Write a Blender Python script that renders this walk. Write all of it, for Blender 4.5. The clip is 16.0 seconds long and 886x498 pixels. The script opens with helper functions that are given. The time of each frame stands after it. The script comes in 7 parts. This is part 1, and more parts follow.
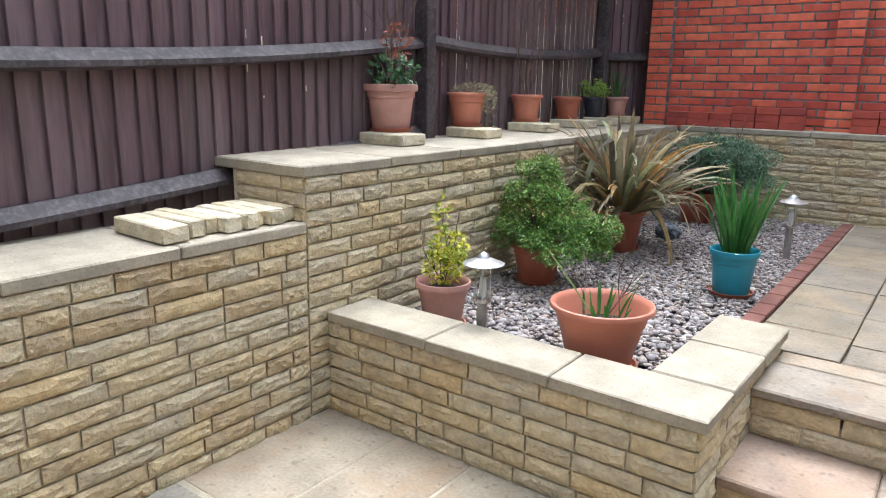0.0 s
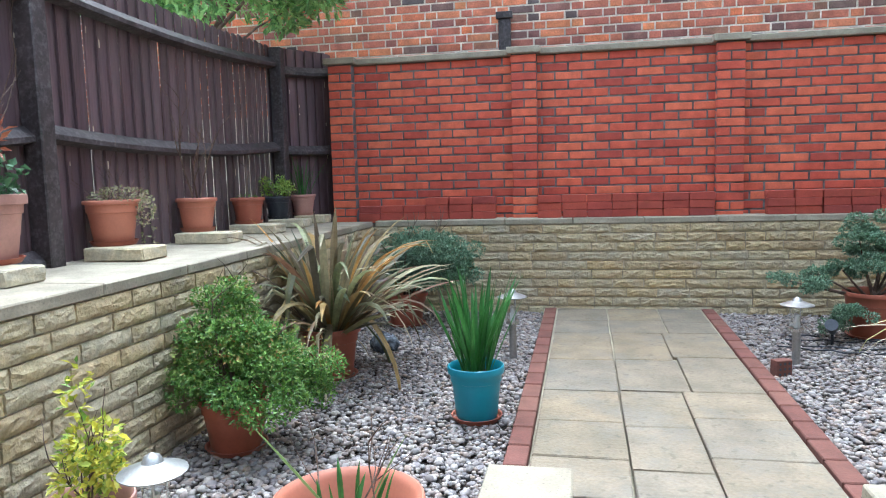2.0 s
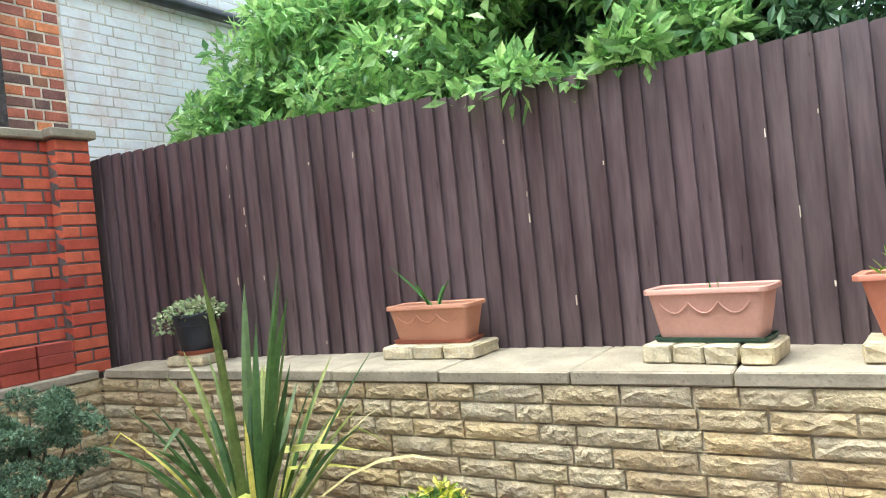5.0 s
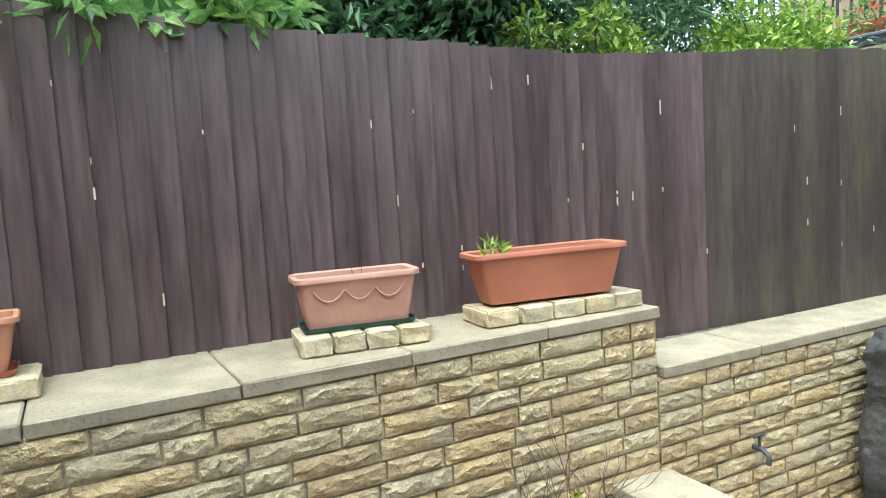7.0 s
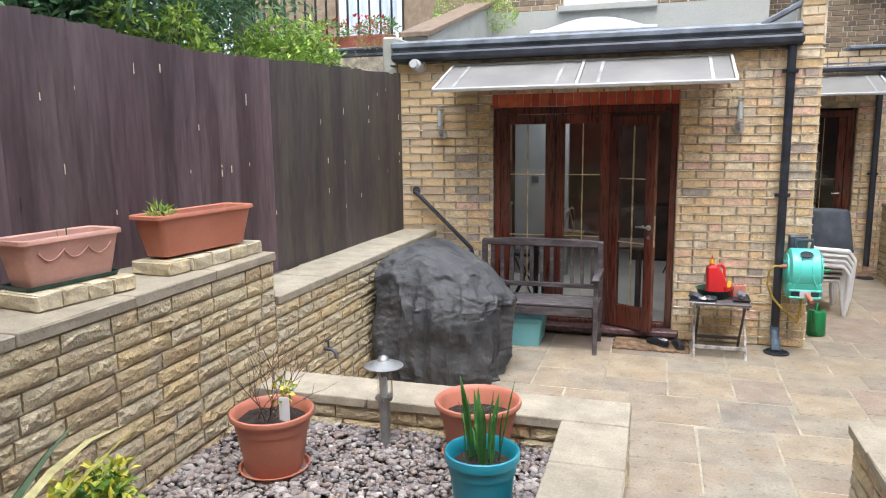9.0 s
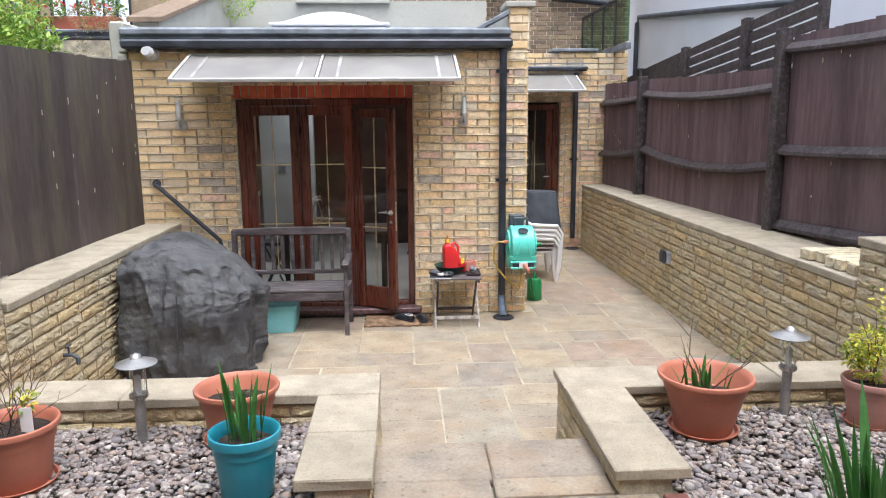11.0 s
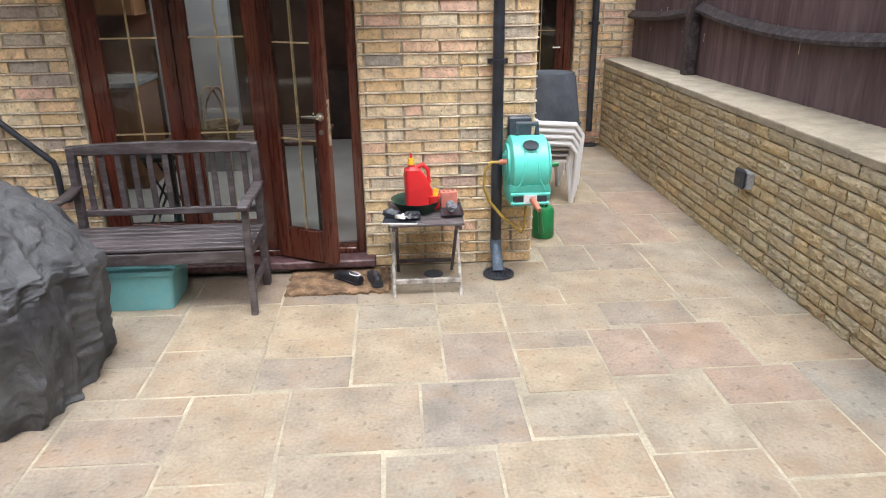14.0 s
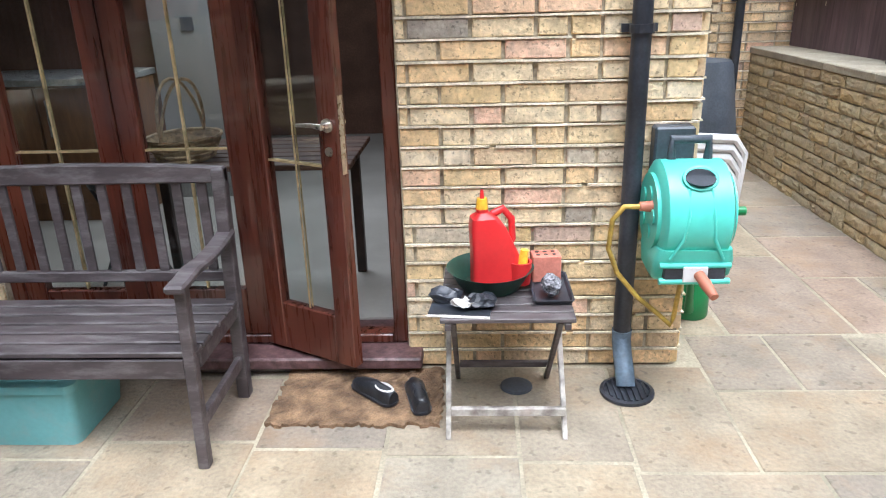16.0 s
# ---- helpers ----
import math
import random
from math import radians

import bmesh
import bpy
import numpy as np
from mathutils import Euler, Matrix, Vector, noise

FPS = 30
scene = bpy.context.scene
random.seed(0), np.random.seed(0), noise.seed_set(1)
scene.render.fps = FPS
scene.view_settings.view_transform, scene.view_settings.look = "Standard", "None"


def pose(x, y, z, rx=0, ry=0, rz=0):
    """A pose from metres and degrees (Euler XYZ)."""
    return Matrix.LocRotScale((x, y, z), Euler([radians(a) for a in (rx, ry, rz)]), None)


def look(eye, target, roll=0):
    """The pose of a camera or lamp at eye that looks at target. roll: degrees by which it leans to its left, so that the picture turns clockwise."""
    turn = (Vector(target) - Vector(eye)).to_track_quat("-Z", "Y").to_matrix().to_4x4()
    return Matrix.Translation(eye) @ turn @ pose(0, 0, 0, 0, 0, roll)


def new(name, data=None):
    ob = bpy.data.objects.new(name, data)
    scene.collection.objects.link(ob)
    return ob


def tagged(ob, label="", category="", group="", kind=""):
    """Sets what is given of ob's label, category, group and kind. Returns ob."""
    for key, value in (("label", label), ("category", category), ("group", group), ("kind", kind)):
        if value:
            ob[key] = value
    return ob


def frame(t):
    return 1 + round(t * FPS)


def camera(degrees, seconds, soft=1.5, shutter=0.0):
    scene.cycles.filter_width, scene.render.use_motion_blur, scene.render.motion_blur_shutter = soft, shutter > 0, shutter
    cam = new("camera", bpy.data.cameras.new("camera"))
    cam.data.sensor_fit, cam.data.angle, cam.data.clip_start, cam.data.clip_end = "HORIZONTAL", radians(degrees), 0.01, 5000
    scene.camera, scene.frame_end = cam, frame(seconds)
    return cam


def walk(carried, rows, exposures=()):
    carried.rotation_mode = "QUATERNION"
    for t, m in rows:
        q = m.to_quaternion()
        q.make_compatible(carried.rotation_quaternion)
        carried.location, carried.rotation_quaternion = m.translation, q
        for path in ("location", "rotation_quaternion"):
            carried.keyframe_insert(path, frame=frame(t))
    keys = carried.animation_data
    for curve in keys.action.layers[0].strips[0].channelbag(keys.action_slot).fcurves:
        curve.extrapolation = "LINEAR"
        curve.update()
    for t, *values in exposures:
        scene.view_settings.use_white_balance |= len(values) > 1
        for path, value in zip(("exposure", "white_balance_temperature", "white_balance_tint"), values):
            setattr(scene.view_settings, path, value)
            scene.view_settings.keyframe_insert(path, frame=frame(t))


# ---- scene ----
cam = camera(64.3, 16.0, soft=1.1)
PATH = [
    (0, (0.145, 0.782, 1.561), (-1.027, 2.336, 1.098), 1.0),
    (0.5, (0.023, 0.964, 1.553), (-1.145, 2.545, 1.185), 0.8),
    (1, (-0.096, 1.192, 1.565), (-1.186, 2.836, 1.231), 0.3),
    (1.5, (-0.231, 1.4, 1.575), (-1.04, 3.205, 1.277), -0.6),
    (2, (-0.373, 1.652, 1.561), (-0.768, 3.602, 1.357), -1.6),
    (2.5, (-0.408, 1.918, 1.617), (-0.499, 3.912, 1.499), -2.3),
    (3, (-0.421, 2.168, 1.579), (-0.17, 4.152, 1.573), -2.7),
    (3.5, (-0.368, 2.517, 1.517), (0.308, 4.398, 1.574), -3.6),
    (6, (0.255, 4.342, 1.784), (2.246, 4.527, 1.721), -4.8),
    (6.5, (0.304, 4.677, 1.725), (2.272, 4.33, 1.653), -4.2),
    (7, (0.306, 5.067, 1.75), (2.084, 4.169, 1.565), -3.5),
    (7.5, (0.346, 5.392, 1.77), (1.828, 4.082, 1.469), -2.3),
    (8, (0.348, 5.767, 1.771), (1.454, 4.133, 1.448), -1.6),
    (8.5, (0.406, 6.108, 1.786), (1.198, 4.3, 1.463), -0.9),
    (9, (0.443, 6.425, 1.815), (1.022, 4.537, 1.499), -0.7),
    (9.5, (0.438, 6.711, 1.868), (0.822, 4.772, 1.561), -0.6),
    (10, (0.433, 6.828, 1.896), (0.59, 4.857, 1.595), -0.2),
    (12.5, (0.204, 5.765, 1.789), (0.015, 3.873, 1.171), -0.4),
    (13, (0.124, 5.278, 1.795), (-0.02, 3.415, 1.083), -0.4),
    (13.5, (0.112, 4.805, 1.783), (-0.017, 2.945, 1.06), -0.5),
    (14, (0.075, 4.307, 1.767), (-0.045, 2.445, 1.048), -0.7),
    (14.5, (0.107, 3.847, 1.756), (0.006, 1.984, 1.035), -0.7),
    (15, (0.104, 3.446, 1.703), (0.046, 1.575, 1.001), -0.9),
    (15.5, (0.076, 3.014, 1.62), (0.097, 1.145, 0.907), -0.9),
    (16, (0.016, 2.532, 1.441), (0.111, 0.658, 0.748), -1.7),
]
EXPOSURES = [(0.0, 2.15, 5700, 9), (1.5, 2.25, 5250, 3), (2.4, 2.4, 5450, 4), (3.1, 2.4, 6500, 9), (6.0, 2.3, 5850, -1), (7.0, 2.05, 5900, -3), (8.5, 1.7, 5950, 9), (10.0, 1.72, 5950, 12), (12.5, 1.82, 6000, 12), (14.0, 1.75, 6050, 12), (16.0, 2.05, 5650, 9)]
walk(cam, [(t, look(eye, target, roll)) for t, eye, target, roll in PATH], EXPOSURES)

# ---- place ----
scene.view_settings.exposure = 1.0
room_light = new("rooflight_daylight", bpy.data.lights.new("rooflight_daylight", "AREA"))
room_light.data.shape, room_light.data.size, room_light.data.size_y, room_light.data.energy = "RECTANGLE", 1.1, 0.9, 7
room_light.matrix_world = pose(1.14, -1.6, 2.34)
world = bpy.data.worlds.new("sky")
scene.world = world
world.use_nodes = True
wn = world.node_tree
sky = wn.nodes.new("ShaderNodeTexSky")
sky.sky_type = 'NISHITA'
sky.sun_disc = False
SUN_UP, SUN_ROUND = radians(71), radians(338)
sky.sun_elevation, sky.sun_rotation = SUN_UP, SUN_ROUND
sky.air_density, sky.dust_density, sky.ozone_density = 1.0, 4.0, 1.0
soft_sky = wn.nodes.new("ShaderNodeHueSaturation")
soft_sky.inputs["Saturation"].default_value = 0.35
wn.links.new(sky.outputs[0], soft_sky.inputs["Color"])
wn.links.new(soft_sky.outputs[0], wn.nodes["Background"].inputs[0])
wn.nodes["Background"].inputs[1].default_value = 0.15
sun = new("sun", bpy.data.lights.new("sun", 'SUN'))
sun.data.energy, sun.data.angle, sun.data.color = 0.6, radians(50), (1.0, 0.96, 0.9)
sun.matrix_world = look((math.sin(SUN_ROUND) * math.cos(SUN_UP) * 20, math.cos(SUN_ROUND) * math.cos(SUN_UP) * 20, math.sin(SUN_UP) * 20), (0, 0, 0))

rng = random.Random(7)
R = rng.uniform


# ---- materials ----
def surface(name, colours, scale=6.0, rough=0.8, bump=0.3, fine=70.0, vary="", spread=0.12, metal=0.0, mottle=0.3, stretch=(1, 1, 1), dirt=None, dirt_scale=1.5, dirt_amount=0.5, bump_size=0.004, coat=0.0, specks=0.0, speck_scale=55.0):
    """Colours run along a noise, or along a random number per object or island; a second, finer noise mottles them."""
    m = bpy.data.materials.new(name)
    m.use_nodes = True
    nt = m.node_tree
    N, L = nt.nodes.new, nt.links.new
    b = nt.nodes["Principled BSDF"]
    geo, mapping = N("ShaderNodeNewGeometry"), N("ShaderNodeMapping")
    mapping.inputs["Scale"].default_value = stretch
    L(geo.outputs["Position"], mapping.inputs["Vector"])
    big, small = N("ShaderNodeTexNoise"), N("ShaderNodeTexNoise")
    big.inputs["Scale"].default_value, big.inputs["Detail"].default_value = scale, 5
    small.inputs["Scale"].default_value, small.inputs["Detail"].default_value = fine, 6
    for n in (big, small):
        L(mapping.outputs[0], n.inputs["Vector"])
    ramp = N("ShaderNodeValToRGB")
    while len(ramp.color_ramp.elements) < len(colours):
        ramp.color_ramp.elements.new(0.5)
    lo, hi = (0.02, 0.98) if vary else (0.3, 0.7)
    for i, c in enumerate(colours):
        e = ramp.color_ramp.elements[i]
        e.position = lo + (hi - lo) * i / max(1, len(colours) - 1)
        e.color = (*c, 1)
    if vary == "object":
        info = N("ShaderNodeObjectInfo")
        L(info.outputs["Random"], ramp.inputs[0])
    elif vary == "island":
        L(geo.outputs["Random Per Island"], ramp.inputs[0])
    else:
        L(big.outputs[0], ramp.inputs[0])
    colour = ramp.outputs[0]
    for noise_node, amount in ((big, mottle), (small, mottle * 0.7)):
        rng_node = N("ShaderNodeMapRange")
        rng_node.inputs[1].default_value, rng_node.inputs[2].default_value = 0.3, 0.7
        rng_node.inputs[3].default_value, rng_node.inputs[4].default_value = 1 - amount, 1 + amount
        L(noise_node.outputs[0], rng_node.inputs[0])
        mul = N("ShaderNodeVectorMath")
        mul.operation = 'MULTIPLY'
        L(colour, mul.inputs[0])
        L(rng_node.outputs[0], mul.inputs[1])
        colour = mul.outputs[0]
    if dirt:
        dn, dr, mix = N("ShaderNodeTexNoise"), N("ShaderNodeMapRange"), N("ShaderNodeMix")
        dn.inputs["Scale"].default_value, dn.inputs["Detail"].default_value = dirt_scale, 8
        dn.inputs["Roughness"].default_value = 0.7
        L(mapping.outputs[0], dn.inputs["Vector"])
        dr.inputs[1].default_value, dr.inputs[2].default_value = 0.48, 0.66
        dr.inputs[3].default_value, dr.inputs[4].default_value = 0, dirt_amount
        L(dn.outputs[0], dr.inputs[0])
        mix.data_type = 'RGBA'
        L(dr.outputs[0], mix.inputs[0])
        L(colour, mix.inputs[6])
        mix.inputs[7].default_value = (*dirt, 1)
        colour = mix.outputs[2]
    if specks:
        sn, sr, sm = N("ShaderNodeTexNoise"), N("ShaderNodeMapRange"), N("ShaderNodeVectorMath")
        sn.inputs["Scale"].default_value, sn.inputs["Detail"].default_value = speck_scale, 2
        L(geo.outputs["Position"], sn.inputs["Vector"])
        sr.inputs[1].default_value, sr.inputs[2].default_value = 0.62, 0.7
        sr.inputs[3].default_value, sr.inputs[4].default_value = 1, 1 - specks
        L(sn.outputs[0], sr.inputs[0])
        sm.operation = 'MULTIPLY'
        L(colour, sm.inputs[0])
        L(sr.outputs[0], sm.inputs[1])
        colour = sm.outputs[0]
    L(colour, b.inputs["Base Color"])
    rr = N("ShaderNodeMapRange")
    rr.inputs[3].default_value, rr.inputs[4].default_value = max(0.03, rough - 0.12), min(1, rough + 0.1)
    L(small.outputs[0], rr.inputs[0])
    L(rr.outputs[0], b.inputs["Roughness"])
    b.inputs["Metallic"].default_value = metal
    b.inputs["Coat Weight"].default_value = coat
    if bump:
        bp, add = N("ShaderNodeBump"), N("ShaderNodeMath")
        add.operation = 'MULTIPLY_ADD'
        L(big.outputs[0], add.inputs[0])
        add.inputs[1].default_value = 1.2
        L(small.outputs[0], add.inputs[2])
        bp.inputs["Strength"].default_value, bp.inputs["Distance"].default_value = bump, bump_size
        L(add.outputs[0], bp.inputs["Height"])
        L(bp.outputs[0], b.inputs["Normal"])
    return m


def glass_material(name, tint=(1, 1, 1), rough=0.0):
    m = bpy.data.materials.new(name)
    m.use_nodes = True
    nt = m.node_tree
    N, L = nt.nodes.new, nt.links.new
    nt.nodes.remove(nt.nodes["Principled BSDF"])
    clear, gloss, mix, facing = N("ShaderNodeBsdfTransparent"), N("ShaderNodeBsdfGlossy"), N("ShaderNodeMixShader"), N("ShaderNodeLayerWeight")
    power, fr = N("ShaderNodeMath"), N("ShaderNodeMath")
    clear.inputs[0].default_value = (*tint, 1)
    gloss.inputs["Roughness"].default_value = rough
    facing.inputs["Blend"].default_value = 0.5
    power.operation, fr.operation = 'POWER', 'MULTIPLY_ADD'
    L(facing.outputs["Facing"], power.inputs[0])
    power.inputs[1].default_value = 4
    L(power.outputs[0], fr.inputs[0])
    fr.inputs[1].default_value, fr.inputs[2].default_value = 0.9, 0.05
    L(fr.outputs[0], mix.inputs[0])
    L(clear.outputs[0], mix.inputs[1])
    L(gloss.outputs[0], mix.inputs[2])
    L(mix.outputs[0], nt.nodes["Material Output"].inputs[0])
    return m


M = {}
M["stone"] = surface("walling stone", [(0.411, 0.309, 0.172), (0.487, 0.386, 0.227), (0.508, 0.422, 0.258), (0.541, 0.412, 0.218), (0.454, 0.381, 0.245), (0.497, 0.422, 0.281), (0.519, 0.433, 0.263)], 22, 0.9, 1.0, 65, "object", mottle=0.17, dirt=(0.33, 0.31, 0.28), dirt_scale=5, dirt_amount=0.35, bump_size=0.011)
M["stone_joint"] = surface("walling mortar", [(0.414, 0.356, 0.253), (0.506, 0.437, 0.322)], 10, 0.95, 0.6, 120)
M["coping"] = surface("stone coping", [(0.325, 0.28, 0.205), (0.355, 0.315, 0.238), (0.305, 0.26, 0.188)], 7, 0.85, 0.5, 90, "object", mottle=0.18, dirt=(0.2, 0.18, 0.14), dirt_scale=9, dirt_amount=0.4, specks=0.3, speck_scale=80)
M["slab"] = surface("sandstone paving", [(0.245, 0.205, 0.158), (0.29, 0.212, 0.158), (0.225, 0.197, 0.158), (0.275, 0.232, 0.172), (0.3, 0.245, 0.168), (0.235, 0.2, 0.158), (0.31, 0.25, 0.17), (0.24, 0.22, 0.18), (0.3, 0.25, 0.175)], 5, 0.75, 1.0, 60, "object", mottle=0.22, dirt=(0.3, 0.19, 0.1), dirt_scale=3, dirt_amount=0.45, bump_size=0.006, specks=0.3, speck_scale=23)
# path slabs: tanner stone, also darkened to match the lower light level there
M["slab_path"] = surface("tan sandstone paving toned down", [(0.2, 0.16, 0.105), (0.225, 0.175, 0.11), (0.19, 0.158, 0.115), (0.215, 0.17, 0.112)], 5, 0.75, 1.0, 60, "object", mottle=0.22, dirt=(0.17, 0.16, 0.14), dirt_scale=4, dirt_amount=0.5, bump_size=0.006, specks=0.25, speck_scale=23)
M["slab_joint"] = surface("paving joint", [(0.32, 0.28, 0.205), (0.38, 0.335, 0.245)], 3, 0.95, 0.7, 100, mottle=0.25, dirt=(0.2, 0.19, 0.13), dirt_scale=2.2, dirt_amount=0.65)
M["red_brick"] = surface("red brick", [(0.452, 0.073, 0.045), (0.588, 0.113, 0.062), (0.655, 0.158, 0.079), (0.531, 0.096, 0.054), (0.384, 0.068, 0.047)], 12, 0.85, 0.4, 130, "object", mottle=0.16)
M["red_brick_far"] = surface("red brick joined", [(0.452, 0.073, 0.045), (0.588, 0.113, 0.062), (0.655, 0.158, 0.079), (0.531, 0.096, 0.054), (0.384, 0.068, 0.047)], 12, 0.85, 0.4, 130, "island", mottle=0.16)
M["red_joint"] = surface("grey mortar", [(0.11, 0.1, 0.1), (0.17, 0.155, 0.15)], 10, 0.95, 0.5, 120)
M["old_brick"] = surface("old mixed brick", [(0.66, 0.19, 0.08), (0.22, 0.1, 0.09), (0.56, 0.17, 0.105), (0.12, 0.095, 0.09), (0.72, 0.26, 0.11), (0.42, 0.135, 0.09), (0.64, 0.22, 0.11)], 9, 0.9, 0.7, 90, "island", mottle=0.28)
M["old_joint"] = surface("pale lime mortar", [(0.58, 0.5, 0.41), (0.7, 0.62, 0.52)], 8, 0.95, 0.6, 90)
M["white_brick"] = surface("white painted brick", [(0.74, 0.75, 0.78), (0.8, 0.81, 0.83)], 3, 0.8, 0.5, 60, mottle=0.05, dirt=(0.5, 0.25, 0.18), dirt_scale=3.2, dirt_amount=0.35)
M["stock"] = surface("yellow stock brick", [(0.68, 0.48, 0.25), (0.78, 0.62, 0.39), (0.6, 0.45, 0.28), (0.78, 0.56, 0.3), (0.72, 0.48, 0.35), (0.36, 0.32, 0.27), (0.78, 0.66, 0.46), (0.74, 0.6, 0.38), (0.68, 0.49, 0.24), (0.76, 0.62, 0.4)], 14, 0.88, 1.0, 75, "object", mottle=0.22, dirt=(0.24, 0.19, 0.14), dirt_scale=20, dirt_amount=0.42, bump_size=0.006, specks=0.45, speck_scale=70)
M["stock_far"] = surface("yellow stock brick joined", [(0.7, 0.5, 0.25), (0.78, 0.6, 0.34), (0.62, 0.46, 0.29), (0.78, 0.57, 0.29), (0.5, 0.4, 0.28), (0.78, 0.64, 0.42)], 16, 0.88, 0.8, 110, "island", mottle=0.2, dirt=(0.2, 0.17, 0.13), dirt_scale=16, dirt_amount=0.35)
M["brown_stock"] = surface("brown stock brick", [(0.2, 0.14, 0.09), (0.28, 0.2, 0.13), (0.15, 0.11, 0.08), (0.33, 0.24, 0.15)], 12, 0.9, 0.5, 90, "island", mottle=0.2)
M["stock_joint"] = surface("cream mortar", [(0.616, 0.542, 0.407), (0.764, 0.678, 0.53)], 10, 0.95, 0.6, 90)
# grey-brown joint mortar, its colour deepened for the shadow in the recess
M["stock_recess"] = surface("grey mortar with recess shade", [(0.36, 0.31, 0.22), (0.48, 0.42, 0.31)], 12, 0.95, 0.7, 90)
M["edging"] = surface("edging brick", [(0.13, 0.049, 0.036), (0.165, 0.072, 0.051), (0.148, 0.055, 0.042)], 10, 0.9, 0.4, 90, "object", mottle=0.2)
M["fence"] = surface("brown stained fence board", [(0.108, 0.068, 0.075), (0.145, 0.095, 0.103), (0.09, 0.058, 0.064), (0.122, 0.079, 0.087)], 5, 0.42, 0.6, 40, "object", mottle=0.32, stretch=(1, 1, 0.12), dirt=(0.19, 0.15, 0.145), dirt_scale=3.5, dirt_amount=0.4)
M["fence_east"] = surface("purple brown stained fence board", [(0.1, 0.068, 0.073), (0.13, 0.093, 0.1), (0.082, 0.057, 0.061), (0.115, 0.08, 0.086)], 5, 0.33, 0.6, 40, "object", mottle=0.3, stretch=(1, 1, 0.12), dirt=(0.19, 0.155, 0.15), dirt_scale=2.5, dirt_amount=0.4)
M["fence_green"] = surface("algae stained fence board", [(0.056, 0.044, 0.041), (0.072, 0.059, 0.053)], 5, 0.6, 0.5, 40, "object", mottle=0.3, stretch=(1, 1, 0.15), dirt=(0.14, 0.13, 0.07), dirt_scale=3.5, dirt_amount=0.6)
M["fence_rail"] = surface("dark fence rail", [(0.03, 0.022, 0.023), (0.052, 0.04, 0.042)], 8, 0.6, 0.3, 60, mottle=0.3, dirt=(0.28, 0.26, 0.26), dirt_scale=30, dirt_amount=0.25)
M["gravel"] = surface("pebble", [(0.13, 0.112, 0.108), (0.27, 0.235, 0.215), (0.2, 0.155, 0.134), (0.36, 0.32, 0.28), (0.165, 0.152, 0.155), (0.29, 0.215, 0.165), (0.1, 0.088, 0.093), (0.42, 0.385, 0.35), (0.2, 0.175, 0.178)], 30, 0.6, 0.2, 200, "island", mottle=0.15)
M["soil"] = surface("dark soil", [(0.015, 0.01, 0.007), (0.035, 0.022, 0.015)], 20, 0.95, 1.0, 120, bump_size=0.01)
M["terracotta"] = surface("terracotta plastic", [(0.42, 0.15, 0.09), (0.47, 0.175, 0.11)], 5, 0.55, 0.1, 90, mottle=0.07)
M["terracotta_dark"] = surface("dark terracotta plastic", [(0.3, 0.085, 0.05), (0.36, 0.11, 0.065)], 5, 0.55, 0.1, 90, mottle=0.1)
M["terracotta_pink"] = surface("faded pink terracotta plastic", [(0.42, 0.22, 0.18), (0.48, 0.26, 0.21)], 6, 0.65, 0.15, 90, mottle=0.1)
M["teal"] = surface("turquoise glazed plastic", [(0.02, 0.22, 0.3), (0.025, 0.27, 0.35)], 5, 0.4, 0.05, 90, mottle=0.06)
M["black_plastic"] = surface("black plastic", [(0.019, 0.022, 0.029), (0.035, 0.039, 0.05)], 6, 0.4, 0.05, 90)
M["grey_plastic"] = surface("dark grey plastic", [(0.05, 0.06, 0.075), (0.065, 0.075, 0.09)], 6, 0.5, 0.05, 90)
M["steel"] = surface("brushed steel", [(0.5, 0.5, 0.5), (0.6, 0.6, 0.6)], 6, 0.3, 0.08, 150, metal=1.0, stretch=(1, 1, 0.1))
M["pole_steel"] = surface("weathered steel", [(0.3, 0.3, 0.29), (0.45, 0.45, 0.44)], 9, 0.5, 0.15, 120, metal=0.85, mottle=0.2, dirt=(0.14, 0.12, 0.1), dirt_scale=9, dirt_amount=0.5)
M["slat_brown"] = surface("dark brown table wood", [(0.07, 0.035, 0.022), (0.11, 0.055, 0.033)], 8, 0.5, 0.2, 60, stretch=(0.15, 1, 1))
M["mahogany"] = surface("dark red varnished wood", [(0.062, 0.016, 0.01), (0.11, 0.028, 0.015)], 7, 0.3, 0.2, 60, stretch=(1, 1, 0.08), mottle=0.35, coat=0.4)
M["white_paint"] = surface("white paint", [(0.75, 0.75, 0.75), (0.8, 0.8, 0.8)], 4, 0.5, 0.05, 60, mottle=0.03)
M["frame_white"] = surface("weathered white aluminium", [(0.5, 0.5, 0.49), (0.58, 0.58, 0.57)], 5, 0.5, 0.05, 60, mottle=0.08)
M["white_render"] = surface("white render", [(0.78, 0.8, 0.84), (0.8, 0.82, 0.86)], 1.5, 0.85, 0.2, 60, mottle=0.03)
M["render"] = surface("weathered render", [(0.38, 0.38, 0.34), (0.46, 0.45, 0.39)], 2, 0.9, 0.4, 60, mottle=0.1, dirt=(0.2, 0.2, 0.16), dirt_scale=2, dirt_amount=0.5)
M["lead"] = surface("lead flashing", [(0.16, 0.18, 0.21), (0.24, 0.27, 0.3)], 3, 0.6, 0.3, 40, mottle=0.2, dirt=(0.06, 0.06, 0.055), dirt_scale=5, dirt_amount=0.6)
M["glass"] = glass_material("window glass", (0.95, 0.97, 0.96))
M["green_glass"] = glass_material("green glass", (0.35, 0.6, 0.45))


